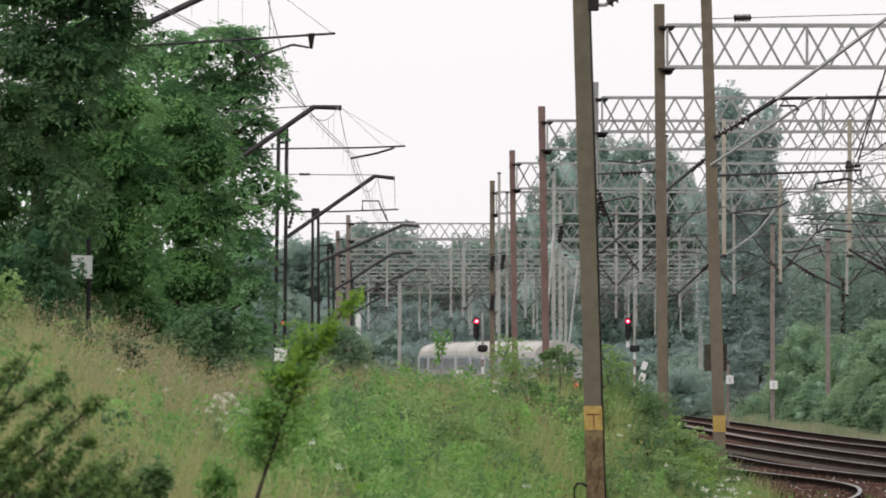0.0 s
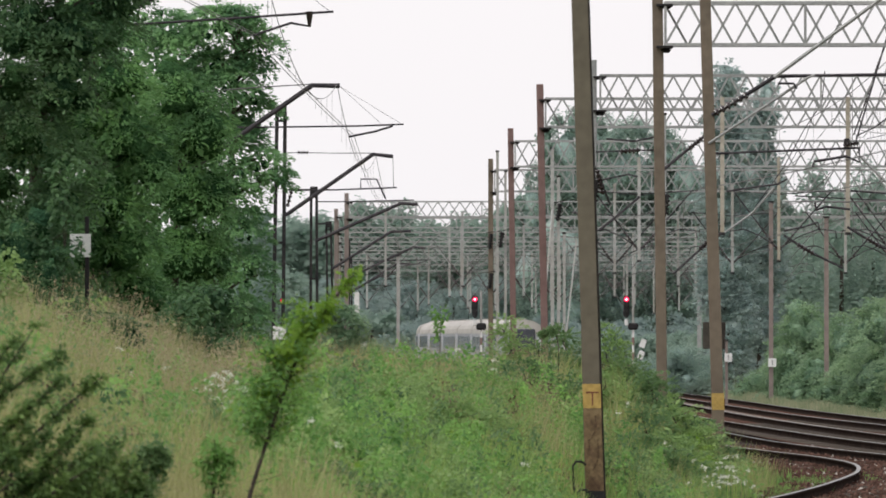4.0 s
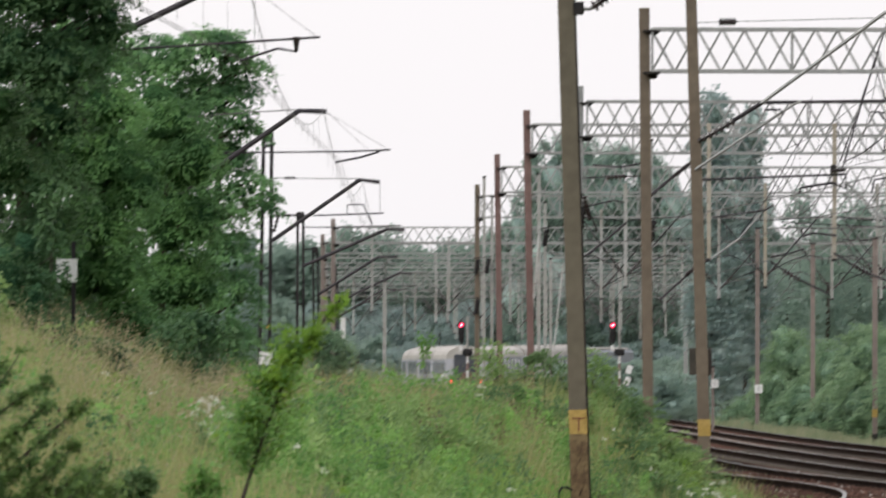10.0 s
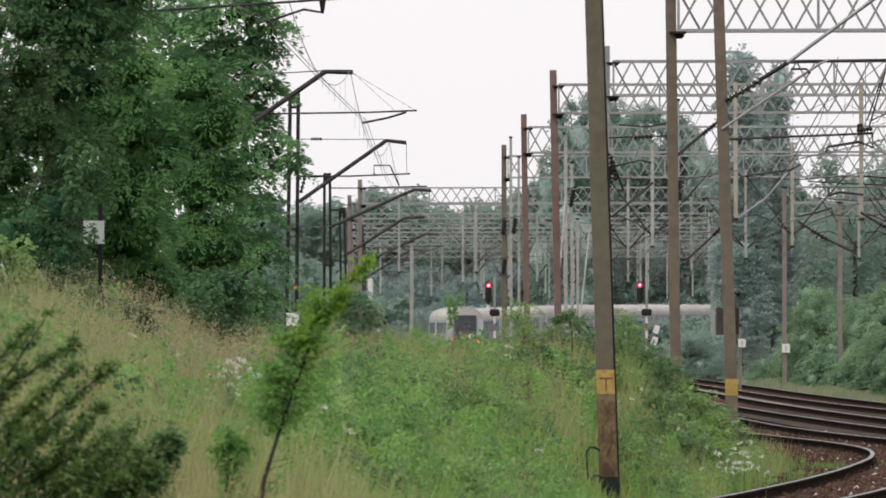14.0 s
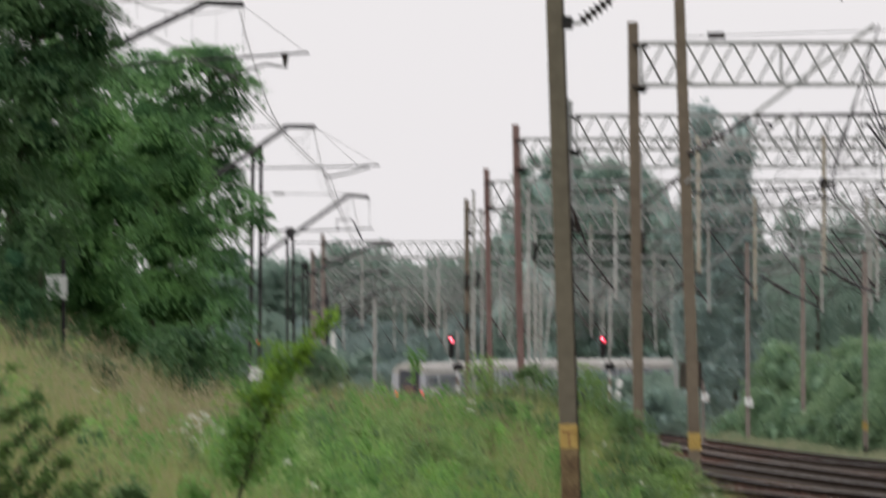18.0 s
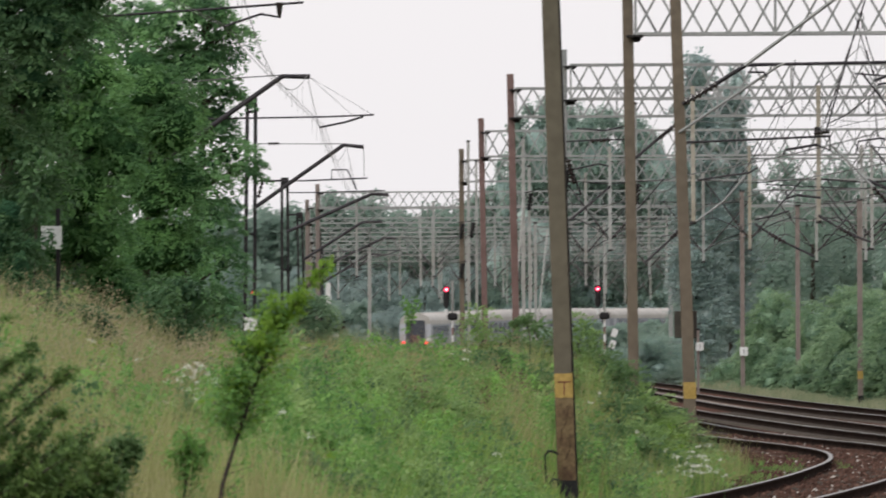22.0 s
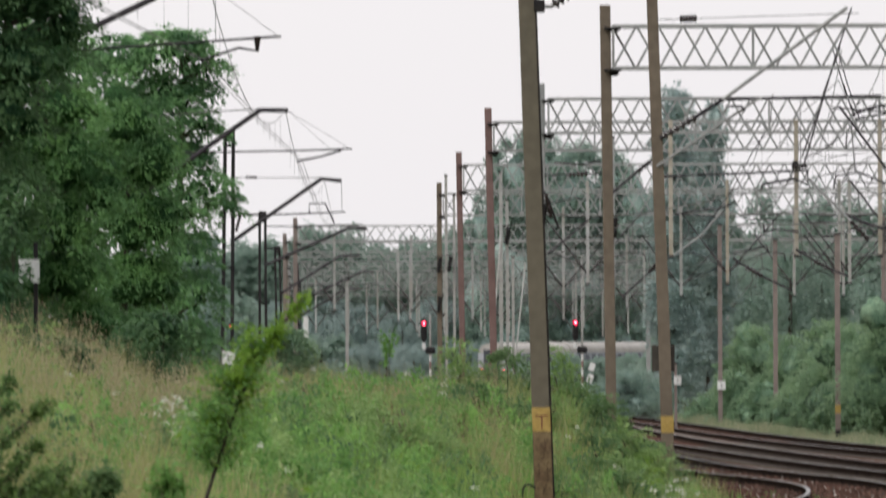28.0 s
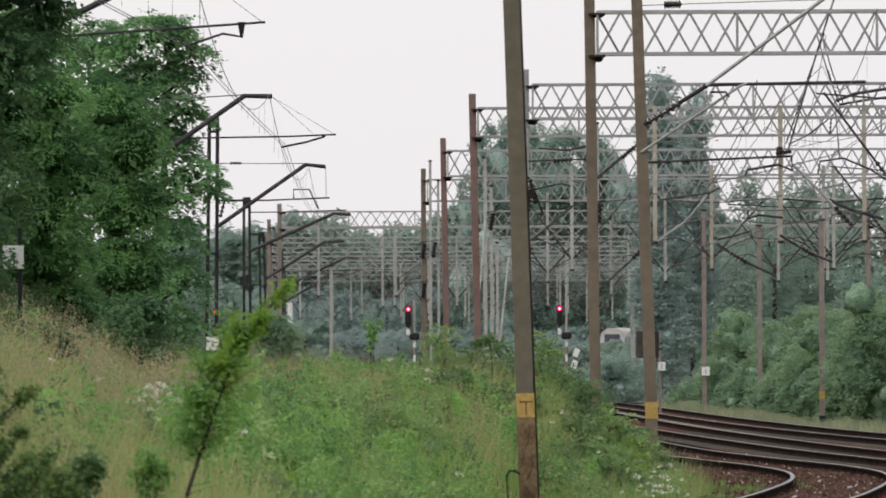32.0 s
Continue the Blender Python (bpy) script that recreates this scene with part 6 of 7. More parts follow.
def branchy_bush(base, arms, label, seed, leaf=0.055, spread=0.025, material=None, per=19, twigs=32):
    """A bush of long slanting arms, each set with short leafy twigs. arms: (start, tip) relative to the base."""
    rng = np.random.default_rng(seed)
    t = thing("thorn_bush", pose(*base), label, "bush", "thorn bushes on the bank")
    pts, outs = [], []
    for a, e in arms:
        a, e = Vector(a), Vector(e)
        bm = bmesh.new()
        root = Vector((a.x * 0.5 + rng.normal(0, 0.05), rng.normal(0, 0.1), -0.05))
        mid = a.lerp(e, 0.5) + Vector((0.02, 0, 0.03))
        for p, q, r0, r1 in ((root, a, 0.014, 0.011), (a, mid, 0.011, 0.007), (mid, e, 0.007, 0.002)):
            rod(bm, p, q, r0, r1, 5)
        for i in range(twigs):
            f = rng.uniform(0.0, 1.0) if i % 4 else rng.uniform(-0.6, 0.1)
            p = root.lerp(a, 1 + f) if f < 0 else a.lerp(mid, f * 2) if f < 0.5 else mid.lerp(e, f * 2 - 1)
            L = rng.uniform(0.03, 0.1) * (1.25 - max(f, 0))
            q = p + Vector((rng.normal(0.2, 0.7), rng.normal(0, 1), rng.uniform(-0.4, 1.1))).normalized() * L
            rod(bm, p, q, 0.003, 0.001, 4)
            g = rng.uniform(0, 1, per)
            pts.append(np.array(p)[None] + g[:, None] * np.array(q - p)[None] + rng.normal(0, spread, (per, 3)))
            outs.append(np.tile(np.array((e - a).normalized())[None] * 0.7, (per, 1)) + np.array((0, -0.1, 0.4)))
        part("branch", bm, M_TWIG, t)
    part("foliage", leaves("foliage", np.concatenate(pts), np.concatenate(outs), leaf, material or L_DARKBUSH, rng, 0.5), None, t)


bb = (-2.613, 52, float(land(-2.6, 52)))
branchy_bush(bb, [(rel(p, bb), rel(q, bb)) for p, q in (((-2.743, 52, 1.38), (-2.281, 52, 2.079)), ((-2.646, 52, 1.51), (-2.142, 52, 1.861)), ((-2.538, 51.8, 1.35), (-2.15, 51.8, 1.722)), ((-2.418, 52, 1.315), (-1.914, 52, 1.744)), ((-2.376, 51.8, 1.091), (-1.981, 51.8, 1.505)), ((-2.754, 52.2, 1.606), (-2.411, 52.2, 1.965)),
                                                         ((-2.743, 52, 1.055), (-2.353, 52, 1.445)), ((-2.501, 51.7, 0.995), (-2.049, 51.7, 1.254)), ((-2.339, 51.7, 0.963), (-2.049, 51.7, 1.092)), ((-2.808, 52, 1.185), (-2.467, 52, 1.705)), ((-2.603, 51.8, 1.091), (-2.231, 51.8, 1.398)), ((-2.288, 52, 1.022), (-1.979, 52, 1.331)), ((-2.7, 51.8, 1.252), (-2.312, 51.8, 1.576)),
                                                         ((-2.657, 51.6, 0.965), (-2.303, 51.6, 1.19)), ((-2.722, 51.6, 0.997), (-2.432, 51.6, 1.287)), ((-2.528, 51.6, 0.932), (-2.174, 51.6, 1.061)), ((-2.335, 51.6, 0.965), (-1.909, 51.6, 1.255)), ((-2.206, 51.6, 0.965), (-1.883, 51.6, 1.094)), ((-2.15, 51.8, 0.961), (-1.852, 51.8, 1.366)), ((-2.404, 51.7, 1.06), (-2.074, 51.7, 1.399)), ((-2.955, 52.3, 1.573), (-2.661, 52.3, 2.031)), ((-2.938, 52, 1.12), (-2.613, 52, 1.575)))], "dark thorny bush with slanting leafy branches", 61, 0.04, 0.02, L_THORN)
bb = (-1.404, 57, float(land(-1.6, 56)))
branchy_bush(bb, [(rel(p, bb), rel(q, bb)) for p, q in (((-1.411, 57, 1.045), (-1.421, 57, 1.312)), ((-1.397, 57, 1.045), (-1.325, 57, 1.205)), ((-1.425, 57, 1.045), (-1.503, 57, 1.17)))], "small green thorn bush in the grass", 62, 0.045, 0.04, L_WEED, 12)
bb = (-1.892, 58, float(land(-1.9, 58)))
branchy_bush(bb, [(rel(p, bb), rel(q, bb)) for p, q in (((-1.936, 58, 0.994), (-1.809, 58, 1.266)), ((-1.881, 58, 0.994), (-1.754, 58, 1.211)), ((-1.972, 58, 0.994), (-1.918, 58, 1.211)), ((-2.008, 58, 0.957), (-2.026, 58, 1.139)))], "low dark thorn bush among dry grass", 63, 0.05, 0.035, L_DARKBUSH)
bb = (-2.055, 54, float(land(-2.0, 54)))
branchy_bush(bb, [(rel(p, bb), rel(q, bb)) for p, q in (((-2.14, 54, 0.921), (-1.92, 54, 1.36)), ((-2.072, 54, 0.921), (-1.853, 54, 1.225)), ((-2.174, 54, 0.921), (-2.038, 54, 1.292)), ((-2.005, 54, 0.921), (-1.802, 54, 1.09)), ((-1.971, 54, 0.904), (-1.735, 54, 1.016)), ((-2.207, 54, 0.921), (-2.14, 54, 1.225)))], "low spreading thorn bush in the grass", 64, 0.05, 0.035, L_THORN)

# ---- bushes and woods beyond the tracks ----
rngw = np.random.default_rng(77)
# bush colours hold painted haze; the three farthest use the far-wood leaf
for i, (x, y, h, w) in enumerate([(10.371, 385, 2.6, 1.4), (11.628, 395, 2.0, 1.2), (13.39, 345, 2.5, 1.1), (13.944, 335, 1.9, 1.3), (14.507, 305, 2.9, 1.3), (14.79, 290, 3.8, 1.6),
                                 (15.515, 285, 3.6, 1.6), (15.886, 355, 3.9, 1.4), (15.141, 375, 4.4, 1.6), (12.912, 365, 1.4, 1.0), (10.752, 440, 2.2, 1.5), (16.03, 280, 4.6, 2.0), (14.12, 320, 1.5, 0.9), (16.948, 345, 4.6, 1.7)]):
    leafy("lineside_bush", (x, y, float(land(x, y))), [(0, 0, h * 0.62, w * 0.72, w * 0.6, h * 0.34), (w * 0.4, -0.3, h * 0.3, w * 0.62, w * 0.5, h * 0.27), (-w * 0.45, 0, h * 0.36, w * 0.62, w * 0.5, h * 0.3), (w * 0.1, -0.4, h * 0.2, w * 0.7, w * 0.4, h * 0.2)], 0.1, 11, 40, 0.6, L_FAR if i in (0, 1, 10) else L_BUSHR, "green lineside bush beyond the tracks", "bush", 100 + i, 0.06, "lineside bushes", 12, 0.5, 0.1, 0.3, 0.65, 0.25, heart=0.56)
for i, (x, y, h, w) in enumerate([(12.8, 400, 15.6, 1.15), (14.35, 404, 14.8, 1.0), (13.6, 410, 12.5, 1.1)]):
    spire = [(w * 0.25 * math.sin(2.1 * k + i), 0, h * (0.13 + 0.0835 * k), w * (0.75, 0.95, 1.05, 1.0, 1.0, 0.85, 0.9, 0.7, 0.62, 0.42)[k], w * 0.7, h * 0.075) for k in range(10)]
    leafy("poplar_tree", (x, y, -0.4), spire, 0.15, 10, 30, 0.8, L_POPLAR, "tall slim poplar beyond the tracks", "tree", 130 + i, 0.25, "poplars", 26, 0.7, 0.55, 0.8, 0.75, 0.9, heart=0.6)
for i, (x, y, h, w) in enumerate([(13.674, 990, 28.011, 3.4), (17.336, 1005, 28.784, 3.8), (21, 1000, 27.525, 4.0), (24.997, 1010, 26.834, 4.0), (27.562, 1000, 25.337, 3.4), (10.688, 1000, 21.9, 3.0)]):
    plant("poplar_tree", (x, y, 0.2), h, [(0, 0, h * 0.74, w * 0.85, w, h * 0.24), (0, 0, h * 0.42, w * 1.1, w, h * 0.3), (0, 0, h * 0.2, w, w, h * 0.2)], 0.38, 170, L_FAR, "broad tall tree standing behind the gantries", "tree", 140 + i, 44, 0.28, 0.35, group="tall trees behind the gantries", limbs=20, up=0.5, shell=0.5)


def wood(name, trees, leaf, per, material, label, seed):
    """A far wood: trunks and crowns of many trees, joined."""
    rng = np.random.default_rng(seed)
    P, O, B = [], [], []
    bm = bmesh.new()
    for x, y, z, h, w in trees:
        bl = sub_blobs(x, y, z + h * 0.66, w, w, h * 0.33, 14, rng, 0.4) + sub_blobs(x, y, z + h * 0.3, w * 1.05, w, h * 0.28, 8, rng, 0.42)
        p, o = clumps(bl, per * 0.62, rng, 0.75)
        B += bl[::2] + [(x, y, z + h * 0.64, w * 1.15, w, h * 0.36), (x, y, z + h * 0.28, w * 1.2, w, h * 0.3)]
        o = (0.08 if material is L_FARHAZE else 0.3) * o + np.array((0, -0.5, 0.75))
        P.append(p), O.append(o)
        rod(bm, (x, y, z - 0.3), (x, y, z + h * 0.7), 0.22, 0.08, 5)
    t = thing(name, pose(0, 0, 0), label, "woods", kind="stuff")
    part("crowns", leaves("crowns", np.concatenate(P), np.concatenate(O), leaf * 0.8, material, rng, 0.85, 0.35, 0.22), None, t)
    Q = np.repeat(np.array(B), 40, 0)
    d = rng.normal(0, 1, (len(Q), 3))
    d *= (rng.uniform(0, 0.75, len(Q)) / np.linalg.norm(d, axis=1))[:, None]
    part("inner_foliage", leaves("inner_foliage", Q[:, :3] + d * Q[:, 3:], np.tile((0.0, -0.6, 0.6), (len(Q), 1)), leaf * 1.2, material, rng, 0.9, 0.3, 0.3), None, t)
    part("trunks", bm, M_BARK, t)


def row_of(x0, x1, n, y0, y1, heights, w, seed):
    rng = np.random.default_rng(seed)
    xs = np.linspace(x0, x1, n)
    return [(float(x + rng.normal(0, 0.6)), float(rng.uniform(y0, y1)), 0.2, float(np.interp(x, *heights) * rng.uniform(0.9, 1.06)), float(w * rng.uniform(0.8, 1.25))) for x in xs]


# haze over these woods sits in their leaf colours
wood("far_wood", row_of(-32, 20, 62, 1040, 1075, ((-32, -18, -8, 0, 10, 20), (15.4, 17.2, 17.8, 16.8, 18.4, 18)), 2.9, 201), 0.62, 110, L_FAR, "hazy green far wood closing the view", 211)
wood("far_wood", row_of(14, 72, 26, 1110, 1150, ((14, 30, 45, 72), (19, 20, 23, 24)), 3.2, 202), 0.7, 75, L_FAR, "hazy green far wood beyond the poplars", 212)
wood("dark_wood_edge", row_of(-30, 40, 34, 1000, 1035, ((-30, 0, 40), (9, 9.5, 10)), 2.7, 203), 0.4, 150, L_FARHAZE, "hazy blue-green wood edge behind the train", 213)
wood("near_wood", row_of(15.4, 26, 14, 470, 520, ((15.4, 18, 26), (5.0, 8.5, 9.5)), 1.7, 204), 0.24, 520, L_FAR, "hazy scrub wood beside the station tracks", 214)
wood("scrub", row_of(-30, 30, 30, 972, 990, ((-30, 30), (4.6, 5.0)), 2.0, 207), 0.34, 170, L_FARHAZE, "low scrub along the foot of the far wood", 217)
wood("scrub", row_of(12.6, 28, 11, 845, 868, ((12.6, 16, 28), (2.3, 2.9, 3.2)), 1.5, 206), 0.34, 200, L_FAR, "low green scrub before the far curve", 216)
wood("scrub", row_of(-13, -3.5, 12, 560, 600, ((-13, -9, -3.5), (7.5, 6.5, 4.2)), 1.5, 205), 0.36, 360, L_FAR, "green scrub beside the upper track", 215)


# ---- grass and flowers on the bank ----
def blades(name, x, y, h, w, material, rng, bend=0.35, label=""):
    """Curved tapering grass blades at x, y."""
    n = len(x)
    z = land(x, y) - 0.02
    h = h * (0.6 + 0.4 * smooth(53, 60, y))
    h = h * np.where((x < -1.75) & (y < 53.5), 0.55, 1.0)
    h = h * np.where((np.abs(x + 1.16) < 0.13) & (y > 48) & (y < 60), 0.35, 1.0)
    h = h * np.where((np.abs(x - 1.75) < 0.42) & (y > 84) & (y < 108), 0.3, 1.0)
    a = rng.uniform(0, 2 * np.pi, n)
    lean = np.stack((np.cos(a), np.sin(a), 0 * a), -1) * (h * bend * rng.uniform(0.2, 1.3, n))[:, None]
    lean[:, 0] += 0.06 * h
    b = rng.uniform(-0.9, 0.9, n)
    s = np.stack((np.cos(b), np.sin(b), 0 * b), -1) * (w / 2)[:, None]
    r = np.stack((x, y, z), -1)
    up = np.zeros((n, 3))
    up[:, 2] = h
    v = np.empty((n, 5, 3))
    v[:, 0], v[:, 1] = r - s, r + s
    m = r + up * 0.55 + lean * 0.3
    v[:, 2], v[:, 3] = m + s * 0.75, m - s * 0.75
    v[:, 4] = r + up + lean
    i = np.arange(n)[:, None] * 5
    loops = np.concatenate((i + np.array((0, 1, 2, 3)), i + np.array((3, 2, 4))), 1).ravel()
    return big_mesh(name, v.reshape(-1, 3), loops, np.tile((4, 3), n), material), v[:, 4]


def scatter(n, rng, x0=-7.5, x1=4.0, y0=50, y1=165):
    """Places on the bank, left of the ballast."""
    y = y0 * (y1 / y0) ** rng.uniform(0, 1, n)
    lim = np.interp(y, (50, 60, 90, 105, 120, 135, 160, 180), (0.9, 0.95, 2.0, 3.0, 4.2, 5.0, 5.1, 4.6))
    x = x0 + (x1 + 1.2 - x0) * rng.uniform(0, 1, n)
    keep = (x < lim) & (np.abs(x) < 0.062 * y + 0.3)
    return x[keep], y[keep]


def tufted(n, per, rng, spread):
    """Places gathered in tufts, and each tuft's own height and dryness."""
    x, y = scatter(n, rng)
    size, tone = rng.uniform(0.4, 1.3, len(x)) ** 1.2, rng.uniform(0, 1, len(x))
    x = np.repeat(x, per) + rng.normal(0, spread, len(x) * per)
    y = np.repeat(y, per) + rng.normal(0, spread * 2, len(y) * per)
    return x, y, np.repeat(size, per), np.repeat(tone, per)


def patch(x, y, a, b, c):
    return 0.5 + 0.5 * np.sin(x * a + 1.3 * np.sin(y * b)) * np.sin(y * c + 0.7 * x)


def meadow():
    rng = np.random.default_rng(91)
    t = thing("tall_grass", pose(0, 0, 0), "tall mixed grass, green and straw-coloured, on the bank", "grass", kind="stuff")
    x, y, size, tone = tufted(9000, 24, rng, 0.085)
    dry = 0.85 * (1 - smooth(-2.6, -0.9, x)) + 0.5 * (patch(x, y, 1.9, 0.11, 0.17) - 0.5) + 0.05 + 1.0 * (1 - smooth(58, 68, y)) + 1.0 * smooth(94, 112, y) * (1 - smooth(0.9, 2.0, x)) + 0.4 * smooth(1.6, 2.4, x) * smooth(90, 100, y)
    isdry = tone < dry
    g = ~isdry
    h = rng.uniform(0.25, 0.6, g.sum()) * size[g] * (0.75 + 0.5 * patch(x[g], y[g], 2.3, 0.13, 0.21))
    part("green_blades", blades("green_blades", x[g], y[g], h, rng.uniform(0.007, 0.017, g.sum()), L_GRASS, rng)[0], None, t)
    h = rng.uniform(0.35, 0.75, isdry.sum()) * size[isdry] * (1.12 - 0.12 * smooth(-2.5, -0.5, x[isdry])) * (0.8 + 0.35 * patch(x[isdry], y[isdry], 1.7, 0.19, 0.2))
    me, tips = blades("straw_blades", x[isdry], y[isdry], h, rng.uniform(0.005, 0.011, isdry.sum()), L_STRAW, rng, 0.3)
    part("straw_blades", me, None, t)
    k = rng.uniform(0, 1, len(tips)) < 0.11 + 0.16 * (1 - smooth(-2.5, -0.8, tips[:, 0]))
    tips = tips[k]
    tips = np.repeat(tips, 3, 0) + rng.normal(0, 0.012, (len(tips) * 3, 3)) * np.array((1, 1, 3.5))
    part("seed_heads", leaves("seed_heads", tips, np.tile((0.0, -0.3, 0.3), (len(tips), 1)), 0.024, L_SEED, rng, 0.35, -0.8), None, t)
    n = 4000
    y = np.concatenate((rng.uniform(88, 128, 750), rng.uniform(112, 150, 2200), np.repeat(rng.uniform(84, 112, 70), 15) + rng.normal(0, 0.2, 1050)))
    x = np.concatenate((-0.031 * y[:750] - rng.exponential(1.0, 750), rng.uniform(-1.8, 1.5, 2200), np.repeat(-0.02 * y[2950::15] - rng.exponential(1.0, 70), 15) + rng.normal(0, 0.14, 1050)))
    me, tips = blades("dry_stalks", x, y, np.where(x > -1.7, 0.62, 1.0) * rng.uniform(0.6, 1.0, n), rng.uniform(0.004, 0.008, n), L_SEED, rng, 0.22)
    part("dry_stalks", me, None, t)
    tips = np.repeat(tips, 7, 0) + rng.normal(0, 0.015, (n * 7, 3)) * np.array((1, 1, 4.5))
    part("dry_panicles", leaves("dry_panicles", tips, np.tile((0.0, -0.3, 0.3), (len(tips), 1)), 0.03, L_SEED, rng, 0.35, -0.8), None, t)
    # broad-leaved weeds between the grass
    t = thing("weeds", pose(0, 0, 0), "broad-leaved green weeds among the grass", "weeds", kind="stuff")
    x, y = scatter(9000, rng, y0=64, y1=114)
    k = rng.uniform(0, 1, len(x)) < 0.2 + 0.7 * patch(x + 3, y, 1.1, 0.15, 0.12) * (0.35 + 0.65 * smooth(-3.5, 0.5, x))
    k &= ~((np.abs(x - 1.75) < 0.42) & (y > 84) & (y < 108))
    x, y = x[k], y[k]
    P, O = [], []
    for i in range(len(x)):
        n = int(rng.integers(14, 34))
        hh = rng.uniform(0.2, 0.62)
        z = float(land(x[i], y[i]))
        P.append(np.stack((x[i] + rng.normal(0, 0.07, n), y[i] + rng.normal(0, 0.07, n), z + hh * rng.uniform(0.2, 1.0, n)), -1))
        O.append(np.stack((rng.normal(0, 0.5, n), rng.normal(-0.3, 0.5, n), np.full(n, 0.8)), -1))
    part("weed_leaves", leaves("weed_leaves", np.concatenate(P), np.concatenate(O), 0.055, L_WEED, rng, 0.4), None, t)
    # taller leafy clumps standing out of the grass
    for mname, material, n, size in (("green_clumps", L_WEED, 330, 0.06), ("yellow_clumps", L_SHRUB, 230, 0.055), ("dark_clumps", L_DARKBUSH, 230, 0.055), ("withered_clumps", L_DEAD, 34, 0.04)):
        x, y = scatter(n * 3, rng, y0=67, y1=120)
        k = rng.uniform(0, 1, len(x)) < 0.6 + 0.4 * smooth(-3.5, -0.5, x)
        x, y = x[k][:n], y[k][:n]
        ok = ~((np.abs(x - 1.75) < 0.5) & (y > 80) & (y < 110))
        P, O = [], []
        for px, py in zip(x[ok], y[ok]):
            w, hh, m = rng.uniform(0.12, 0.4), rng.uniform(0.3, 0.9), int(rng.integers(100, 230))
            f = rng.uniform(0, 1, m) ** 0.7
            ang, rad = rng.uniform(0, 6.283, m), w * np.sqrt(rng.uniform(0, 1, m)) * (1.15 - 0.75 * f)
            P.append(np.stack((px + rad * np.cos(ang), py + rad * np.sin(ang), float(land(px, py)) + hh * f), -1))
            O.append(np.stack((0.6 * np.cos(ang), 0.6 * np.sin(ang) - 0.2, np.full(m, 0.7)), -1))
        part(mname, leaves(mname, np.concatenate(P), np.concatenate(O), size, material, rng, 0.5), None, t)
    # white umbels
    t = thing("cow_parsley", pose(0, 0, 0), "white umbels of cow parsley in the grass", "wildflowers", kind="stuff")
    P, O = [], []
    bm = bmesh.new()
    for cx, cy, n, sx in UMBELS:
        for i in range(n):
            px, py = cx + rng.normal(0, sx), cy + rng.normal(0, 1.5)
            z = float(land(px, py))
            hh = rng.uniform(0.5, 0.85)
            rod(bm, (px, py, z), (px + 0.02, py, z + hh), 0.004, 0.003, 4)
            for _ in range(6):
                a, r = rng.uniform(0, 6.28), 0.036 * math.sqrt(rng.uniform(0, 1))
                m = 8
                P.append(np.array((px + 0.02 + r * math.cos(a), py + r * math.sin(a), z + hh + 0.02 - 6 * r * r - 0.55 * r * math.sin(a))) + rng.normal(0, 0.009, (m, 3)))
                O.append(np.tile((0.0, -0.7, 0.7), (m, 1)))
    part("umbels", leaves("umbels", np.concatenate(P), np.concatenate(O), 0.011, L_FLOWER, rng, 0.9), None, t)
    part("stalks", bm, L_GRASS, t)


UMBELS = [(-1.98, 80, 22, 0.12), (-1.602, 72, 9, 0.08), (-1.567, 95, 4, 0.2), (2.595, 120, 4, 0.3), (0.462, 112, 8, 0.2), (3.542, 112, 34, 0.16), (0.681, 90, 2, 0.1), (-1.357, 118, 3, 0.2), (-2.891, 90, 3, 0.2), (-0.86, 70, 2, 0.08)]
meadow()


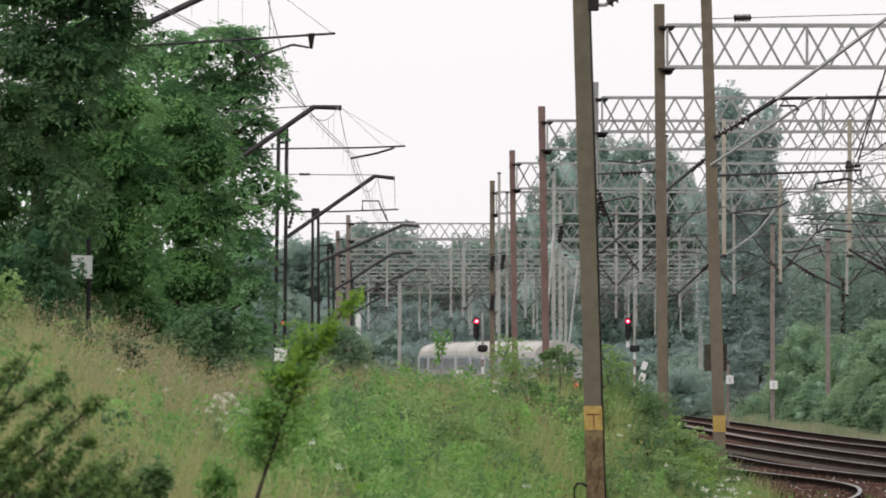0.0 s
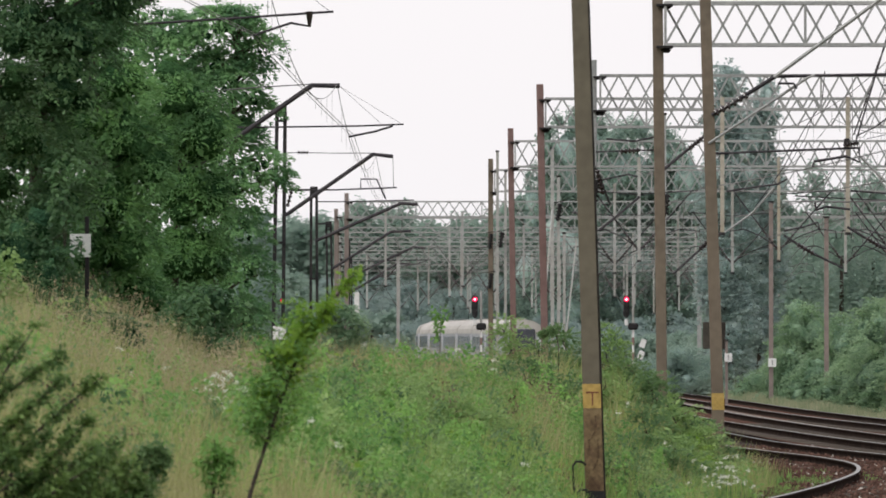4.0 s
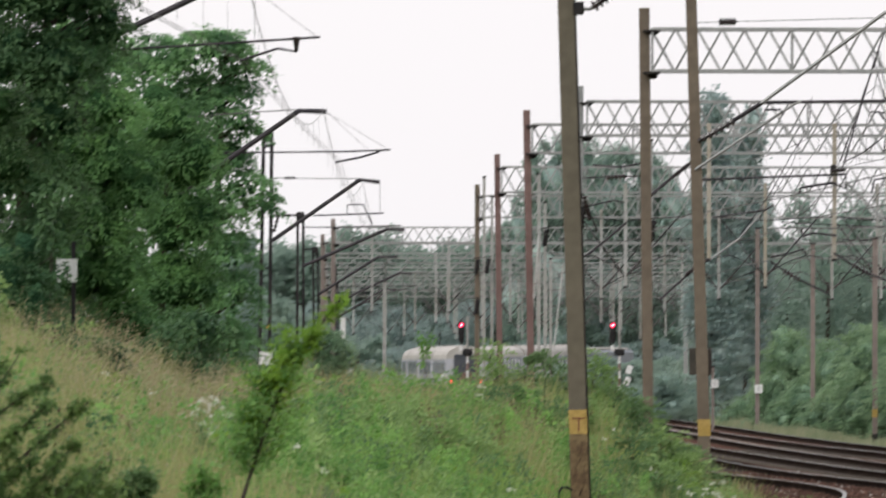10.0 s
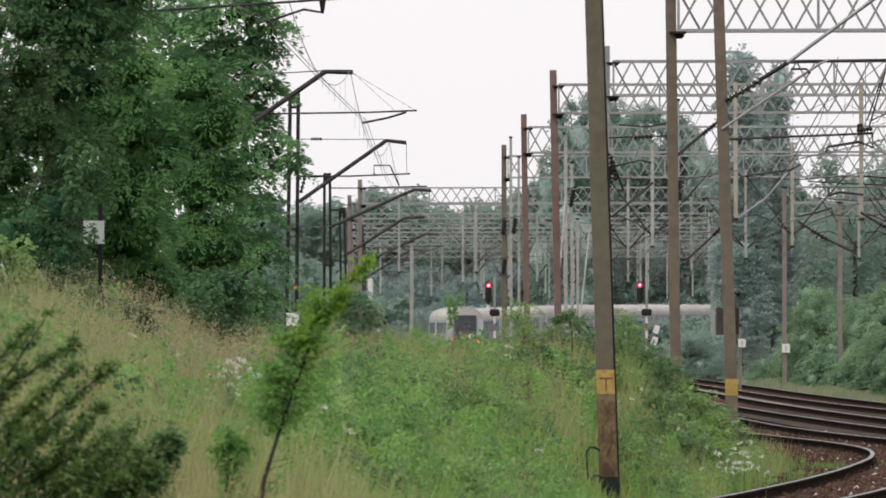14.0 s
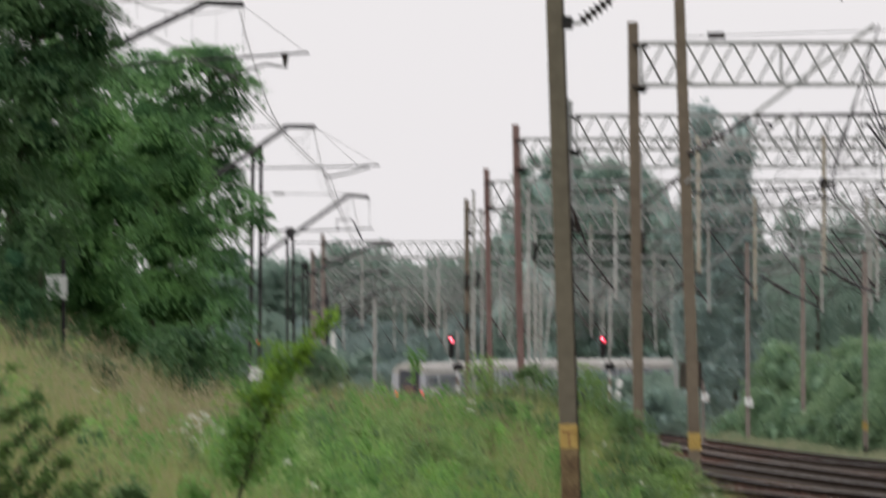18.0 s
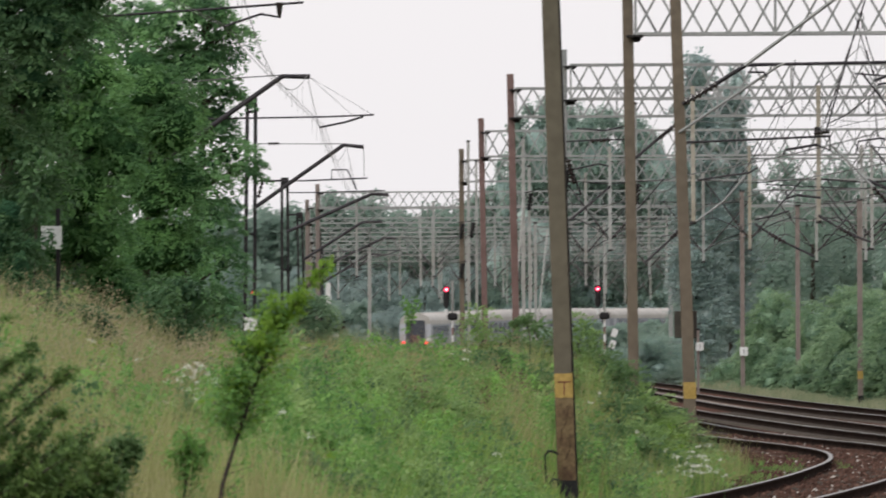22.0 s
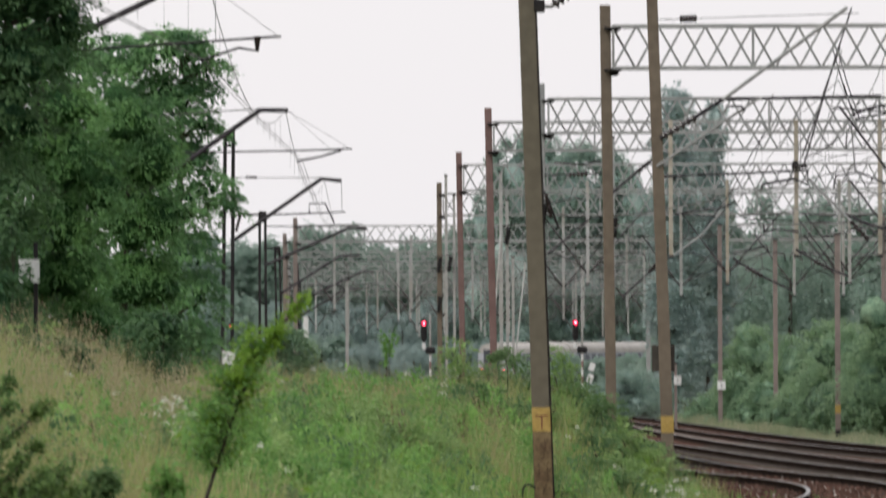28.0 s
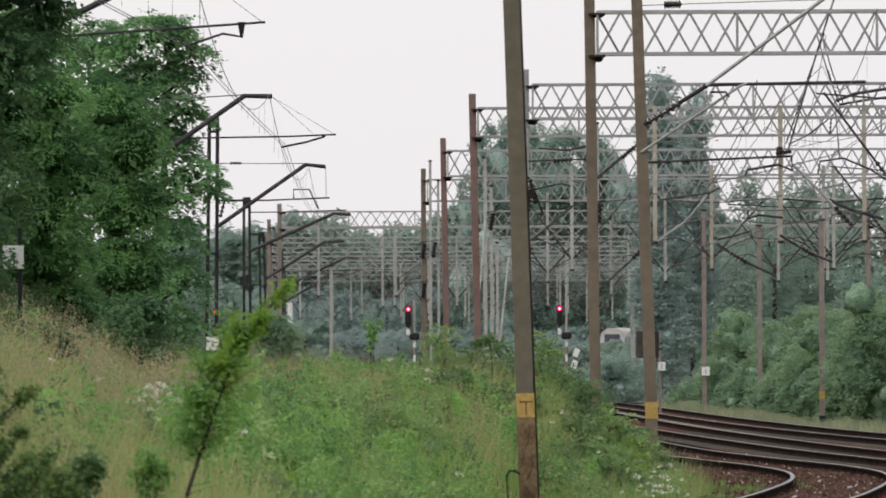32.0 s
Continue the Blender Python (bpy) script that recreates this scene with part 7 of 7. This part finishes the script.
def verge():
    """Light grass between the outer track and the bushes."""
    rng = np.random.default_rng(93)
    n = 19000
    y = rng.uniform(215, 400, n)
    x = np.interp(y, (215, 240, 270, 320, 400), (14.5, 13.6, 12.8, 12.3, 11.8)) + rng.exponential(1.6, n) - 0.25 * rng.uniform(0, 1, n) ** 3
    t = thing("verge_grass", pose(0, 0, 0), "hazy pale green grass verge beyond the tracks", "grass", kind="stuff")
    part("verge_blades", blades("verge_blades", x, y, rng.uniform(0.08, 0.42, n) * (0.3 + 1.2 * patch(x, y, 1.3, 0.11, 0.13)), rng.uniform(0.015, 0.03, n), L_VERGE, rng)[0], None, t)


    # weeds that have seeded in the ballast
    s = np.repeat(np.concatenate((rng.uniform(T1.s_at_y(116), T1.s_at_y(139), 60), rng.uniform(T1.s_at_y(98), T1.s_at_y(150), 8))), 26)
    off = np.repeat(np.concatenate((rng.uniform(-1.9, -1.0, 60), rng.uniform(-2.3, 2.2, 8))), 26)
    c, w = T1.at(s), T1.way(s)
    x, y = c[:, 0] + w[:, 1] * off + rng.normal(0, 0.07, len(s)), c[:, 1] - w[:, 0] * off + rng.normal(0, 0.15, len(s))
    part("ballast_weeds", blades("ballast_weeds", x, y, rng.uniform(0.16, 0.34, len(s)), rng.uniform(0.012, 0.024, len(s)), L_WEED, rng)[0], None, t)


verge()


# ---- loose stones of the ballast ----
def stones(name, n, lo, hi, material, label, seed):
    rng = np.random.default_rng(seed)
    s = rng.uniform(T1.s_at_y(97), T1.s_at_y(185), n)
    off = rng.uniform(-2.3, 2.3, n)
    c, w = T1.at(s), T1.way(s)
    x, y = c[:, 0] + w[:, 1] * off, c[:, 1] - w[:, 0] * off
    z = np.where(np.abs(off) < 1.75, -0.135, -0.135 - (np.abs(off) - 1.75) * 0.6)
    r = rng.uniform(lo, hi, n)
    d = rng.normal(0, 1, (n, 6, 3)) * 0.22
    octa = np.array([(1, 0, 0), (0, 1, 0), (-1, 0, 0), (0, -1, 0), (0, 0, 1), (0, 0, -1)], float)
    v = np.stack((x, y, z), -1)[:, None] + (octa[None] + d) * r[:, None, None]
    f = np.array([(0, 1, 4), (1, 2, 4), (2, 3, 4), (3, 0, 4), (1, 0, 5), (2, 1, 5), (3, 2, 5), (0, 3, 5)])
    loops = (np.arange(n)[:, None, None] * 6 + f[None]).ravel()
    o = part(name, big_mesh(name, v.reshape(-1, 3), loops, np.full(n * 8, 3), material), None)
    tagged(o, label, "ballast", kind="stuff")


stones("ballast_stones", 15000, 0.018, 0.045, M_BALLAST, "loose brown ballast stones between the rails", 95)
stones("pale_stones", 480, 0.02, 0.045, M_PALESTONE, "scattered pale stones lying on the ballast", 96)


# ---- what moves ----
def motions():
    times = [0.5 * i for i in range(65)]
    start = T3.s_at_y(540)
    for k, c in enumerate(TRAIN):
        rows = []
        half = 9.5 if k < len(TRAIN) - 1 else 4.0
        mid = 13.3 + 26.7 * k if k < len(TRAIN) - 1 else 26.7 * k + 8.5
        for t in times:
            s = start + 12.3 * t + mid
            a, b = T3.at(s - half), T3.at(s + half)
            d = b - a
            rows.append((t, Matrix.Translation((a + b) / 2) @ Matrix.Rotation(math.atan2(-d[0], d[1]), 4, "Z") @ Matrix.Rotation(math.atan2(d[2], math.hypot(d[0], d[1])), 4, "X")))
        walk(c, rows)


motions()
